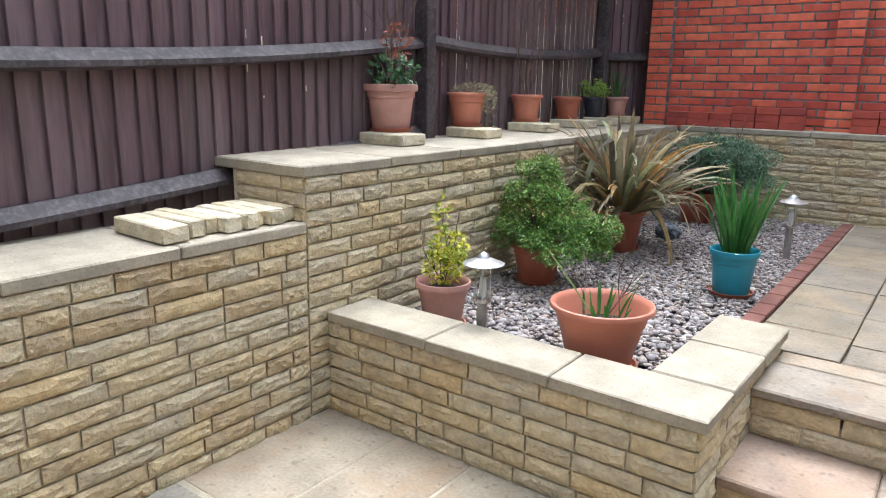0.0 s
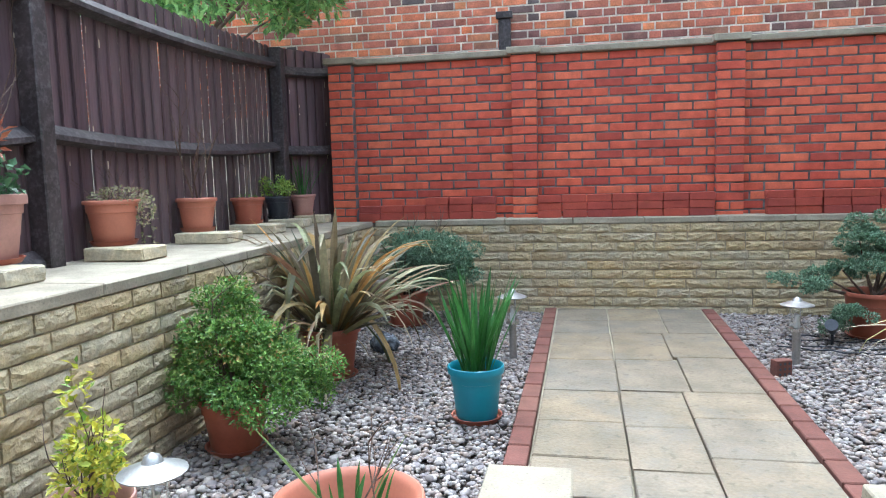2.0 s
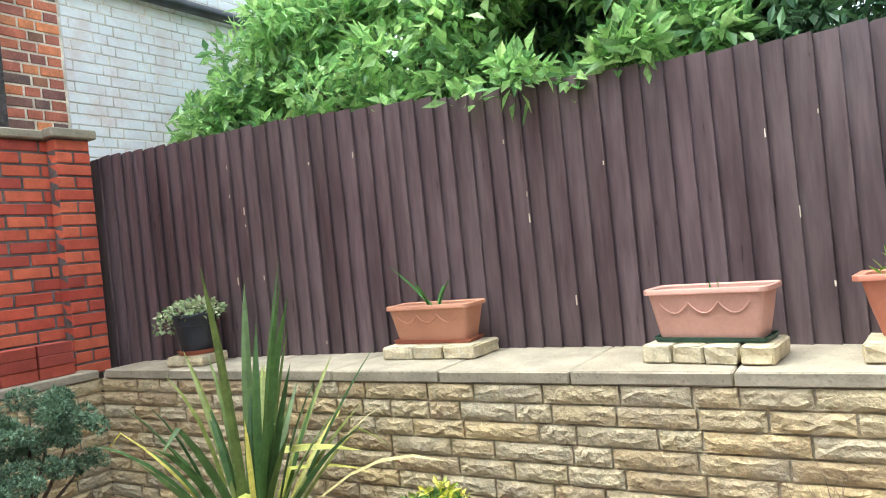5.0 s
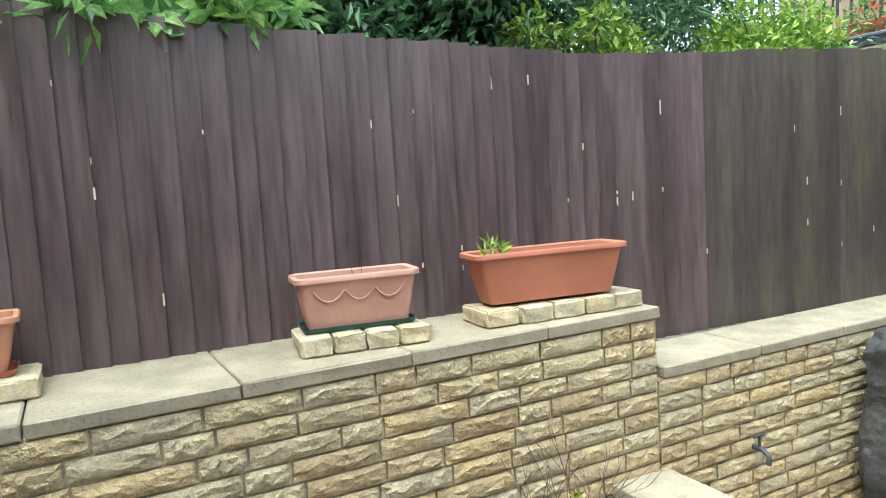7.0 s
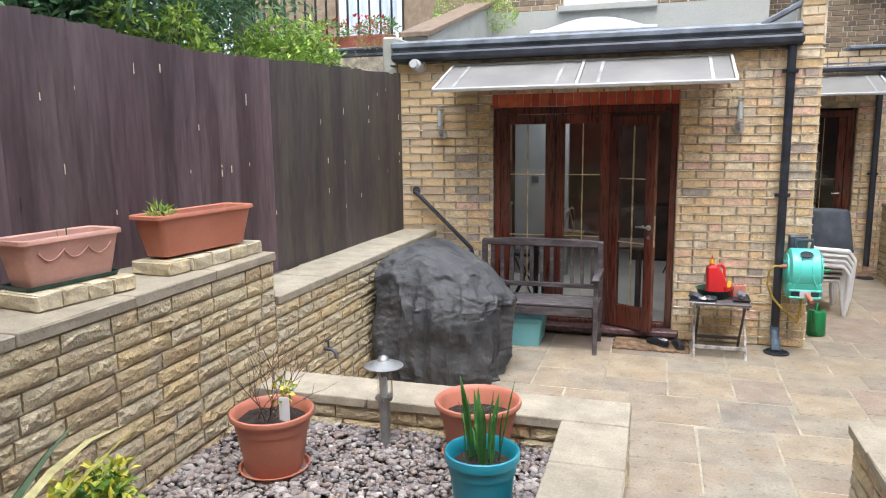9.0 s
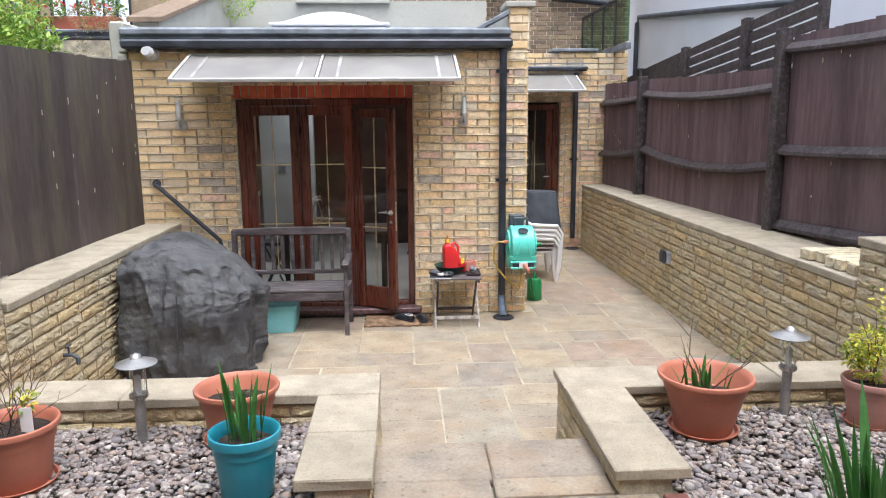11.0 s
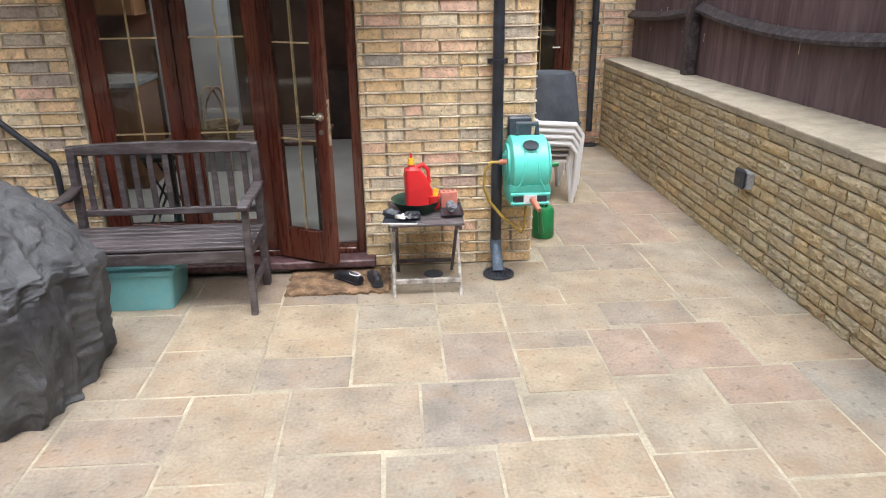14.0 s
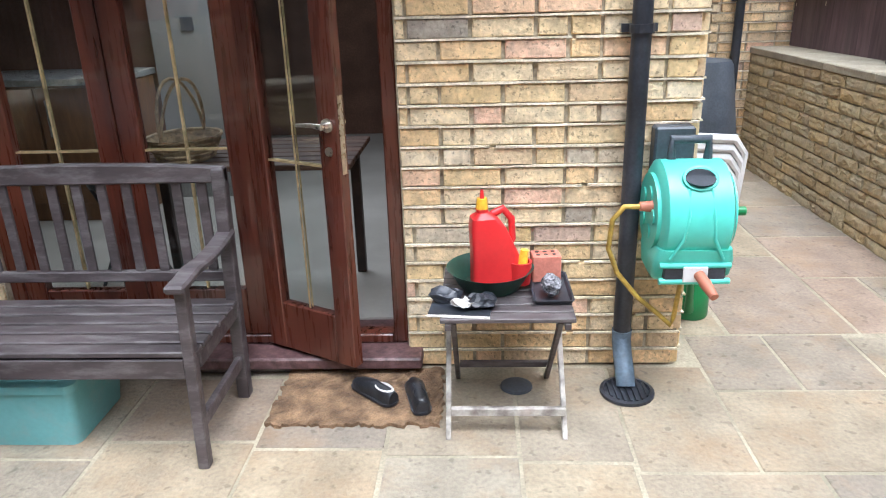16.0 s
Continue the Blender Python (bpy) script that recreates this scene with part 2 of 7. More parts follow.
# ---- mesh helpers ----
def mesh_of(name, verts, faces, material=None, smooth=False):
    me = bpy.data.meshes.new(name)
    me.from_pydata(verts, [], faces)
    if material:
        me.materials.append(material)
    if smooth:
        me.polygons.foreach_set("use_smooth", [True] * len(me.polygons))
    me.update()
    return me


def part(name, bm, material, parent=None, label="", smooth=False, kind=""):
    me = bpy.data.meshes.new(name)
    bmesh.ops.recalc_face_normals(bm, faces=bm.faces)
    bm.to_mesh(me)
    bm.free()
    me.materials.append(material)
    if smooth:
        me.polygons.foreach_set("use_smooth", [True] * len(me.polygons))
        me.set_sharp_from_angle(angle=radians(40))
    ob = new(name, me)
    ob.parent = parent
    return tagged(ob, label, kind=kind)


def thing(name, label, category, place=(0, 0, 0), turn=0.0, group=""):
    ob = new(name)
    ob.empty_display_size = 0.1
    ob.matrix_world = pose(*place, 0, 0, turn)
    return tagged(ob, label, category, group)


def box(bm, x0, x1, y0, y1, z0, z1, bevel=0.0, m=None):
    geom = bmesh.ops.create_cube(bm, size=1)["verts"]
    for v in geom:
        v.co = Vector((x0 + (v.co.x + 0.5) * (x1 - x0), y0 + (v.co.y + 0.5) * (y1 - y0), z0 + (v.co.z + 0.5) * (z1 - z0)))
    if bevel:
        edges = list({e for v in geom for e in v.link_edges})
        r = bmesh.ops.bevel(bm, geom=edges, offset=bevel, segments=1, affect='EDGES', profile=0.5)
        geom = list({v for f in r["faces"] for v in f.verts} | {v for v in geom if v.is_valid})
    if m is not None:
        bmesh.ops.transform(bm, matrix=m, verts=geom)
    return geom


def boxed(name, dims, material, parent=None, bevel=0.004, label="", kind="", m=None):
    bm = bmesh.new()
    box(bm, *dims, bevel, m)
    return part(name, bm, material, parent, label, kind=kind)


def tube(bm, points, radius, sides=8, ends=True):
    """A tube along points; radius is one number or one for each point."""
    pts = [Vector(p) for p in points]
    radii = radius if isinstance(radius, (list, tuple)) else [radius] * len(pts)
    rings, side = [], None
    for i, p in enumerate(pts):
        d = (pts[min(i + 1, len(pts) - 1)] - pts[max(i - 1, 0)]).normalized()
        if side is None:
            side = d.cross(Vector((0, 0, 1)) if abs(d.z) < 0.9 else Vector((1, 0, 0))).normalized()
        side = (side - d * side.dot(d)).normalized()
        up = d.cross(side)
        rings.append([bm.verts.new(p + (side * math.cos(a) + up * math.sin(a)) * radii[i]) for a in [2 * math.pi * k / sides for k in range(sides)]])
    for a, b in zip(rings, rings[1:]):
        for k in range(sides):
            bm.faces.new((a[k], a[(k + 1) % sides], b[(k + 1) % sides], b[k]))
    if ends:
        bm.faces.new(rings[0][::-1])
        bm.faces.new(rings[-1])


def lathe(bm, profile, sides=28, centre=(0, 0, 0), wobble=0.0):
    """Turns (radius, z) round a vertical line; a radius of 0 closes it."""
    cx, cy, cz = centre
    rings = []
    for r, z in profile:
        if r <= 0:
            rings.append([bm.verts.new((cx, cy, cz + z))])
        else:
            rings.append([bm.verts.new((cx + r * math.cos(2 * math.pi * k / sides), cy + r * math.sin(2 * math.pi * k / sides), cz + z)) for k in range(sides)])
    for a, b in zip(rings, rings[1:]):
        for k in range(sides):
            j = (k + 1) % sides
            if len(a) == 1:
                bm.faces.new((a[0], b[j], b[k]))
            elif len(b) == 1:
                bm.faces.new((a[k], a[j], b[0]))
            else:
                bm.faces.new((a[k], a[j], b[j], b[k]))


def rounded(bm, sections, corner=3, centre=(0, 0, 0), caps=(True, True)):
    """A loft of rounded rectangles: (z, half width x, half width y, corner radius)."""
    cx, cy, cz = centre
    rings = []
    for z, hx, hy, r in sections:
        ring = []
        for qx, qy, a0 in ((1, 1, 0), (-1, 1, 90), (-1, -1, 180), (1, -1, 270)):
            for k in range(corner + 1):
                a = radians(a0 + 90 * k / corner)
                ring.append(bm.verts.new((cx + qx * (hx - r) + r * math.cos(a), cy + qy * (hy - r) + r * math.sin(a), cz + z)))
        rings.append(ring)
    n = len(rings[0])
    for a, b in zip(rings, rings[1:]):
        for k in range(n):
            bm.faces.new((a[k], a[(k + 1) % n], b[(k + 1) % n], b[k]))
    if caps[0]:
        bm.faces.new(rings[0][::-1])
    if caps[1]:
        bm.faces.new(rings[-1])


def curve_points(a, b, c, n=8):
    a, b, c = Vector(a), Vector(b), Vector(c)
    return [a * (1 - t) ** 2 + b * 2 * t * (1 - t) + c * t * t for t in [i / n for i in range(n + 1)]]


def wall_frame(p, q, z=0.0):
    """x runs from p to q, z up, and -y out of the face on the right-hand side."""
    d = Vector((q[0] - p[0], q[1] - p[1], 0))
    return pose(p[0], p[1], z, 0, 0, math.degrees(math.atan2(d.y, d.x))), d.length


def structure(name, dims, material, bevel=0.0, m=None):
    return boxed(name, dims, material, None, bevel, kind="structure", m=m)


# ---- ground and walls ----
ZU = 0.37


def upper(y):
    return ZU + 0.0105 * (y - 3.65)


structure("ground", (-30, 30, -30, 40, -0.2, -0.045), M["slab_joint"])
W_X, N_Y = -2.2, 7.6
low_base = structure("patio_base", (-2.2, 2.49, -3.42, 3.24, -0.044, -0.003), M["slab_joint"])
bm = bmesh.new()
for x0, x1, y0, y1, top in ((-2.2, -0.46, 3.25, 7.6, 0.31), (0.56, 2.49, 3.25, 7.6, 0.31), (-0.46, 0.56, 3.7, 7.6, 0.31)):
    box(bm, x0, x1, y0, y1, -0.04, top)
terrace = part("terrace_base", bm, M["soil"], kind="structure")


def mound(x0, x1, y0, y1):
    bm = bmesh.new()
    box(bm, x0, x1, y0, y1, 0.3, 0.4)
    for v in bm.verts:
        if v.co.z > 0.35:
            v.co.z = upper(v.co.y) - 0.03
    return bm


part("gravel_bed_west", mound(-2.2, -0.71, 3.27, 7.6), M["soil"], kind="structure")
part("gravel_bed_east", mound(0.64, 2.49, 3.27, 7.6), M["soil"], kind="structure")
bm = mound(-0.71, 0.64, 3.66, 7.6)
for v in bm.verts:
    if v.co.z > 0.35:
        v.co.z += 0.047
path_base = part("path_base", bm, M["slab_joint"], kind="structure")

backing = {}
def stone_backing(name, p, q, z0, z1, depth):
    m, length = wall_frame(p, q)
    backing[name] = structure(name, (0, length, 0.0, depth, z0, z1), M["stone_joint"], m=m)


stone_backing("wall_west_low", (W_X - 0.006, -3.4), (W_X - 0.006, 2.87), -0.04, 0.89, 0.45)
stone_backing("wall_west_high", (W_X - 0.006, 2.873), (W_X - 0.006, 7.62), -0.04, 1.14, 0.5)
stone_backing("wall_north", (-2.18, N_Y + 0.006), (2.39, N_Y + 0.006), 0.2, 1.14, 0.14)
stone_backing("wall_east_high", (2.40 + 0.006, 7.6), (2.49 + 0.006, 3.02), -0.04, 1.14, 0.5)
stone_backing("wall_east_low", (2.49 + 0.006, 3.0), (2.49 + 0.006, 0.0), -0.04, 0.88, 0.4)
stone_backing("wall_bed_west", (-2.18, 3.002), (-0.47, 3.002), -0.04, 0.45, 0.24)
stone_backing("wall_bed_east", (0.58, 3.002), (2.47, 3.002), -0.04, 0.45, 0.24)
stone_backing("wall_pier_west", (-0.457, 3.03), (-0.457, 4.13), -0.04, 0.45, 0.2)
stone_backing("wall_pier_east", (0.557, 4.13), (0.557, 3.03), -0.04, 0.45, 0.2)

red = structure("wall_red", (-2.63, 2.57, 7.862, 8.0, 0.0, 2.56), M["red_joint"])
red_top = structure("wall_red_coping", (-2.65, 2.57, 7.82, 8.03, 2.575, 2.63), M["coping"], 0.008)
old = structure("building_behind", (-6.5, 6.5, 8.312, 8.6, 0.0, 7.5), M["old_joint"])

# house
DX0, DX1, DH = 0.295, 1.916, 2.06
bm = bmesh.new()
for x0, x1, z0, z1 in ((-0.77, DX0, 0, 2.5), (DX1, 2.84, 0, 2.5), (DX0, DX1, DH + 0.02, 2.5)):
    box(bm, x0, x1, -0.25, -0.008, z0, z1)
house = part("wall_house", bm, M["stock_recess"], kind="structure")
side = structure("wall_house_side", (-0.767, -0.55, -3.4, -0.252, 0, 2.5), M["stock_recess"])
bm = bmesh.new()
for x0, x1, z0, z1 in ((-1.34, -0.5, 2.1, 2.5), (-2.3, -1.85, 0, 2.8), (-1.85, -1.34, 2.1, 2.5), (-2.8, -2.3, 0, 2.3)):
    box(bm, x0, x1, -3.65, -3.412, z0, z1)
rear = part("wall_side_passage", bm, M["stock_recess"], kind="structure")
structure("house_back", (-3.5, 8, -7.0, -6.8, 0, 9), M["brown_stock"])

# ---- steps ----
step_bases = []
for k, (y0, y1, z) in enumerate(((3.24, 3.68, 0.18), (3.63, 3.98, ZU + 0.022))):
    step = tagged(new("step"), kind="structure")
    boxed("riser", (-0.445, 0.545, y0 + 0.03, y1 + 0.1 if k == 0 else y1, -0.04 if k == 0 else 0.16, z - 0.045), M["stone_joint"], step, 0)
    for a, b in ((-0.445, 0.038), (0.041, 0.545)):
        boxed("tread", (a, b, y0, y1, z - 0.043, z), M["slab"], step, 0.008)
    step_bases.append((step, y0 + 0.028, -0.005 if k == 0 else 0.185, z - 0.046))

# brick edging of the path
edging = tagged(new("path_edging"), kind="structure")
for x0 in (-0.71, 0.545):
    y = 4.16
    while y < 7.55:
        boxed("brick", (x0 + 0.004, x0 + 0.099, y, y + 0.208, 0.33, upper(y) + 0.026), M["edging"], edging, 0.005)
        y += 0.216

# ---- fences ----
def board_fence(name, line, z0, tops, label, rail_side, mats, pitch=0.1, posts=(), rails=(), thick=0.013, fine=0.0):
    """line: corner points in plan; tops: (distance, height) along it."""
    holder = thing(name, label, "fence")
    pts = [Vector((*p, 0)) for p in line]
    lengths = [(b - a).length for a, b in zip(pts, pts[1:])]
    def at(s):
        for a, b, l in zip(pts, pts[1:], lengths):
            if s <= l or b is pts[-1]:
                d = (b - a).normalized()
                return a + d * s, d
            s -= l
    def top(s):
        for (s0, h0), (s1, h1) in zip(tops, tops[1:]):
            if s <= s1:
                return h0 + (h1 - h0) * (s - s0) / (s1 - s0)
        return tops[-1][1]
    total, s, i = sum(lengths), 0.0, 0
    lap = -1 if rail_side > 0 else 1
    marks = []
    wide = pitch
    while s < total - 0.04:
        pitch = 0.072 if s < fine else wide
        p, d = at(s + pitch / 2)
        h = top(s) + R(-0.008, 0.008)
        base = z0(s) if callable(z0) else z0
        bm = bmesh.new()
        w = pitch - (0.015 if s < fine else 0.008 if lap > 0 else 0.005)
        box(bm, -w / 2, w / 2, -thick / 2, thick / 2, base, h)
        for v in bm.verts:
            if v.co.y < 0 and v.co.x * lap > 0:
                v.co.y += thick * 0.5
        box(bm, *sorted((lap * (w / 2 - 0.004), lap * (w / 2 + 0.026))), 0.001, thick / 2 - 0.001, base + 0.002, h - 0.004)
        if R(0, 1) < 0.3:
            marks.append((p.copy(), d.copy(), base, h))
        ob = part("board", bm, mats(p.y), holder)
        ob.matrix_world = pose(p.x, p.y, 0, 0, 0, math.degrees(math.atan2(d.y, d.x)) + lap * R(6, 9)) @ pose(0, 0, 0, 0, R(-0.18, 0.18), 0)
        s += pitch
        i += 1
    bm = bmesh.new()
    for p, d, base, h in marks:
        front = Vector((d.y, -d.x, 0)) * 0.0225
        m = pose(0, 0, 0)
        for q in range(random.Random(int(p.y * 100)).choice((1, 2, 3))):
            z, l, wd = R(base + 0.3, h - 0.15), R(0.01, 0.05), R(0.0015, 0.004)
            c = p - d * lap * (pitch / 2 - 0.005) + front
            box(bm, -wd, wd, -0.001, 0.001, z, z + l, m=pose(c.x, c.y, 0, 0, 0, math.degrees(math.atan2(d.y, d.x))))
    part("bare_wood", bm, M["stock_joint"], holder, "pale bare wood marks", kind="stuff")
    for s, h in posts:
        p, d = at(s)
        m = pose(p.x, p.y, 0, 0, 0, math.degrees(math.atan2(d.y, d.x)))
        boxed("post", (-0.05, 0.05, *sorted((rail_side * 0.015, rail_side * 0.115)), 0.85, h), M["fence_rail"], holder, 0.006, m=m)
    for s0, s1, h0, h1, sag in rails:
        bm = bmesh.new()
        n = 8
        rings = []
        for k in range(n + 1):
            t = k / n
            s = s0 + (s1 - s0) * t
            p, d = at(s)
            out = Vector((-d.y, d.x, 0)) * rail_side
            z = h0 + (h1 - h0) * t - sag * 4 * t * (1 - t)
            rings.append([bm.verts.new(p + out * o + Vector((0, 0, z + dz))) for o, dz in ((0.012, 0.045), (0.03, 0.045), (0.085, -0.005), (0.085, -0.03), (0.012, -0.045))])
        for a, b in zip(rings, rings[1:]):
            for k in range(5):
                bm.faces.new((a[k], a[(k + 1) % 5], b[(k + 1) % 5], b[k]))
        bm.faces.new(rings[0])
        bm.faces.new(rings[-1][::-1])
        part("rail", bm, M["fence_rail"], holder)
    return holder


def west_x(y):
    return -2.52 - 0.051 * (y + 2.95) if y < 4.52 else -2.901 - 0.028 * (y - 4.52)


S0 = 5.2
posts_w = [-4.8, -1.9, 1.02, 4.52, 7.36]
rails_w = []
ends = [-5.2] + posts_w + [8.28]
for a, b in zip(ends, ends[1:]):
    for low, high in ((1.5, 1.47), (2.15, 2.11)) if b < 2 else ((1.6, 1.8), (2.4, 2.45)) if b < 5 else ((1.82, 1.85), (2.5, 2.55)):
        rails_w.append((a + S0 + 0.05, b + S0 - 0.05, low, high, (0.11 if low == 1.5 else 0.05) if b - a > 2 else 0.01))
rails_w.append((1.07 + S0, 4.5 + S0, 0.99, 1.03 + 0.2, 0.03))
board_fence("closeboard_fence", [(west_x(-5.2), -5.2), (west_x(4.52), 4.52), (west_x(7.4), 7.4), (-2.66, 7.99)], lambda s: 0.93 if s < 8.1 else 1.1, [(0, 2.38), (3.3, 2.32), (6.2, 2.26), (6.25, 2.5), (9.7, 2.55), (9.75, 2.62), (13.3, 2.72)], "weathered dark brown timber fence with rails on stone wall", -1, lambda y: M["fence"], fine=6.2, posts=[(y + S0, 2.36 if y < 0.5 else 2.56 if y < 2 else 2.68) for y in posts_w], rails=rails_w)
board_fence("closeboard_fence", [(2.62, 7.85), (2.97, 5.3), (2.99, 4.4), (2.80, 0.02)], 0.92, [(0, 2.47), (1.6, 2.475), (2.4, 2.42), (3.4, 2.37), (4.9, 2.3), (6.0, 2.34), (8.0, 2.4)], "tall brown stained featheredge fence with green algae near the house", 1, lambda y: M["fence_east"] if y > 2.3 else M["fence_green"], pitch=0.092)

# ---- more materials ----
def leafy(name, colours, spread=0.3, mottle=0.2, rough=0.5):
    m = surface(name, colours, 20, rough, 0.0, 60, "island", mottle=mottle)
    nt = m.node_tree
    b, out = nt.nodes["Principled BSDF"], nt.nodes["Material Output"]
    tr, mix = nt.nodes.new("ShaderNodeBsdfTranslucent"), nt.nodes.new("ShaderNodeMixShader")
    src = b.inputs["Base Color"].links[0].from_socket
    nt.links.new(src, tr.inputs[0])
    mix.inputs[0].default_value = spread
    nt.links.new(b.outputs[0], mix.inputs[1])
    nt.links.new(tr.outputs[0], mix.inputs[2])
    nt.links.new(mix.outputs[0], out.inputs[0])
    return m


M["leaf_box"] = leafy("fresh green small leaves", [(0.085, 0.18, 0.035), (0.16, 0.31, 0.06), (0.06, 0.13, 0.03), (0.26, 0.4, 0.08), (0.12, 0.25, 0.05), (0.2, 0.25, 0.06)])
M["leaf_yellow"] = leafy("yellow variegated leaves", [(0.66, 0.6, 0.06), (0.12, 0.25, 0.03), (0.72, 0.66, 0.12), (0.2, 0.34, 0.05), (0.64, 0.6, 0.08), (0.7, 0.62, 0.07)])
M["leaf_lime"] = leafy("lime green leaves", [(0.36, 0.52, 0.08), (0.14, 0.28, 0.05), (0.48, 0.6, 0.14), (0.22, 0.38, 0.06)])
M["leaf_laurel"] = leafy("glossy laurel leaves", [(0.2, 0.4, 0.14), (0.36, 0.6, 0.2), (0.5, 0.72, 0.28), (0.12, 0.26, 0.1), (0.28, 0.5, 0.18), (0.44, 0.68, 0.26)], rough=0.28, spread=0.45)
M["leaf_dark"] = leafy("dark hedge leaves", [(0.055, 0.13, 0.06), (0.095, 0.21, 0.095), (0.15, 0.29, 0.12), (0.042, 0.085, 0.045)], rough=0.35)
M["leaf_rose"] = leafy("dull green rose leaves", [(0.07, 0.15, 0.07), (0.11, 0.22, 0.1), (0.05, 0.11, 0.05)])
M["leaf_juniper"] = leafy("blue green juniper sprays", [(0.12, 0.2, 0.12), (0.19, 0.3, 0.19), (0.08, 0.14, 0.085), (0.28, 0.42, 0.28), (0.15, 0.24, 0.13)])
M["leaf_phormium"] = leafy("bronze and cream strap leaves", [(0.1, 0.065, 0.04), (0.3, 0.26, 0.15), (0.07, 0.06, 0.04), (0.42, 0.38, 0.22), (0.17, 0.085, 0.05), (0.15, 0.18, 0.09), (0.48, 0.25, 0.07), (0.08, 0.1, 0.055), (0.3, 0.32, 0.16)])
M["leaf_flax"] = leafy("green strap leaves", [(0.05, 0.11, 0.03), (0.08, 0.16, 0.045), (0.04, 0.09, 0.03), (0.13, 0.2, 0.06), (0.34, 0.36, 0.09), (0.06, 0.13, 0.04)])
M["leaf_iris"] = leafy("upright green leaves", [(0.045, 0.14, 0.03), (0.07, 0.21, 0.045), (0.05, 0.16, 0.03)])
M["leaf_straw"] = leafy("dry straw leaves", [(0.5, 0.42, 0.28), (0.4, 0.32, 0.2)])
M["leaf_red"] = leafy("young red leaves", [(0.25, 0.07, 0.04), (0.35, 0.12, 0.06)])
M["twig"] = surface("bare twig", [(0.1, 0.065, 0.05), (0.17, 0.12, 0.09)], 20, 0.85, 0.4, 90)
M["paver"] = surface("loose red paver", [(0.32, 0.055, 0.04), (0.4, 0.075, 0.045), (0.27, 0.05, 0.04)], 10, 0.85, 0.3, 90, "object", mottle=0.15)
M["bench"] = surface("grey brown painted wood", [(0.052, 0.041, 0.043), (0.075, 0.061, 0.063)], 9, 0.5, 0.4, 60, stretch=(0.3, 1, 1), mottle=0.25, dirt=(0.55, 0.53, 0.53), dirt_scale=22, dirt_amount=0.14)
M["cover"] = surface("faded black cloth cover", [(0.029, 0.03, 0.033), (0.058, 0.059, 0.062), (0.036, 0.037, 0.039)], 3.5, 0.7, 1.0, 24, mottle=0.25, dirt=(0.14, 0.14, 0.135), dirt_scale=3.5, dirt_amount=0.4, bump_size=0.012)
M["aqua"] = surface("pale turquoise plastic", [(0.15, 0.4, 0.42), (0.18, 0.45, 0.47)], 4, 0.45, 0.05, 60, mottle=0.06, dirt=(0.3, 0.36, 0.36), dirt_scale=12, dirt_amount=0.3)
M["reel"] = surface("mint green plastic", [(0.1, 0.55, 0.45), (0.12, 0.6, 0.5)], 4, 0.35, 0.03, 60, mottle=0.04)
M["green_plastic"] = surface("green plastic", [(0.01, 0.16, 0.05), (0.015, 0.2, 0.06)], 4, 0.35, 0.03, 60, mottle=0.05)
M["dark_green"] = surface("dark green plastic", [(0.01, 0.05, 0.035), (0.015, 0.06, 0.045)], 4, 0.4, 0.03, 60)
M["red_plastic"] = surface("red plastic", [(0.6, 0.02, 0.025), (0.65, 0.03, 0.03)], 4, 0.35, 0.03, 60, mottle=0.05)
M["yellow_plastic"] = surface("yellow plastic", [(0.75, 0.42, 0.03), (0.8, 0.48, 0.04)], 4, 0.4, 0.03, 60)
M["hose"] = surface("yellow hose", [(0.42, 0.28, 0.05), (0.5, 0.34, 0.07)], 9, 0.5, 0.1, 60)
M["white_plastic"] = surface("white plastic", [(0.62, 0.62, 0.62), (0.7, 0.7, 0.7)], 4, 0.4, 0.03, 60, mottle=0.05)
M["coir"] = surface("brown coir mat", [(0.15, 0.09, 0.05), (0.25, 0.16, 0.09)], 14, 0.95, 1.0, 160, bump_size=0.008, mottle=0.35)
M["leather"] = surface("black leather", [(0.012, 0.013, 0.016), (0.03, 0.032, 0.038)], 12, 0.4, 0.2, 120)
M["cloth_white"] = surface("pale cloth", [(0.6, 0.58, 0.55), (0.7, 0.68, 0.65)], 12, 0.9, 0.4, 120)
M["brass"] = surface("brass strip", [(0.7, 0.55, 0.3), (0.75, 0.6, 0.35)], 12, 0.35, 0.0, 60, metal=0.7)
M["nickel"] = surface("satin nickel", [(0.6, 0.56, 0.5), (0.66, 0.62, 0.56)], 12, 0.3, 0.0, 60, metal=1.0)
M["kitchen_wood"] = surface("orange kitchen wood", [(0.175, 0.08, 0.03), (0.21, 0.1, 0.04)], 4, 0.4, 0.1, 40, stretch=(1, 1, 0.2))
M["worktop"] = surface("grey worktop", [(0.2, 0.21, 0.21), (0.28, 0.29, 0.29)], 14, 0.3, 0.0, 90)
M["wicker"] = surface("willow wicker", [(0.25, 0.17, 0.09), (0.4, 0.3, 0.18)], 30, 0.8, 0.5, 150)
M["tile"] = surface("pale floor tile", [(0.45, 0.43, 0.39), (0.52, 0.5, 0.46)], 3, 0.35, 0.05, 60, mottle=0.06)
M["plaster"] = surface("cream plaster", [(0.45, 0.41, 0.34), (0.5, 0.46, 0.38)], 2, 0.85, 0.1, 60, mottle=0.05)
# furniture tone, also used as painted shade in the side room and brick holes
M["dark_room"] = surface("dark furniture and shade", [(0.03, 0.018, 0.014), (0.05, 0.03, 0.022)], 5, 0.5, 0.1, 60)
M["sill"] = surface("dark red sill tile", [(0.08, 0.04, 0.04), (0.14, 0.08, 0.08)], 30, 0.5, 0.2, 160)
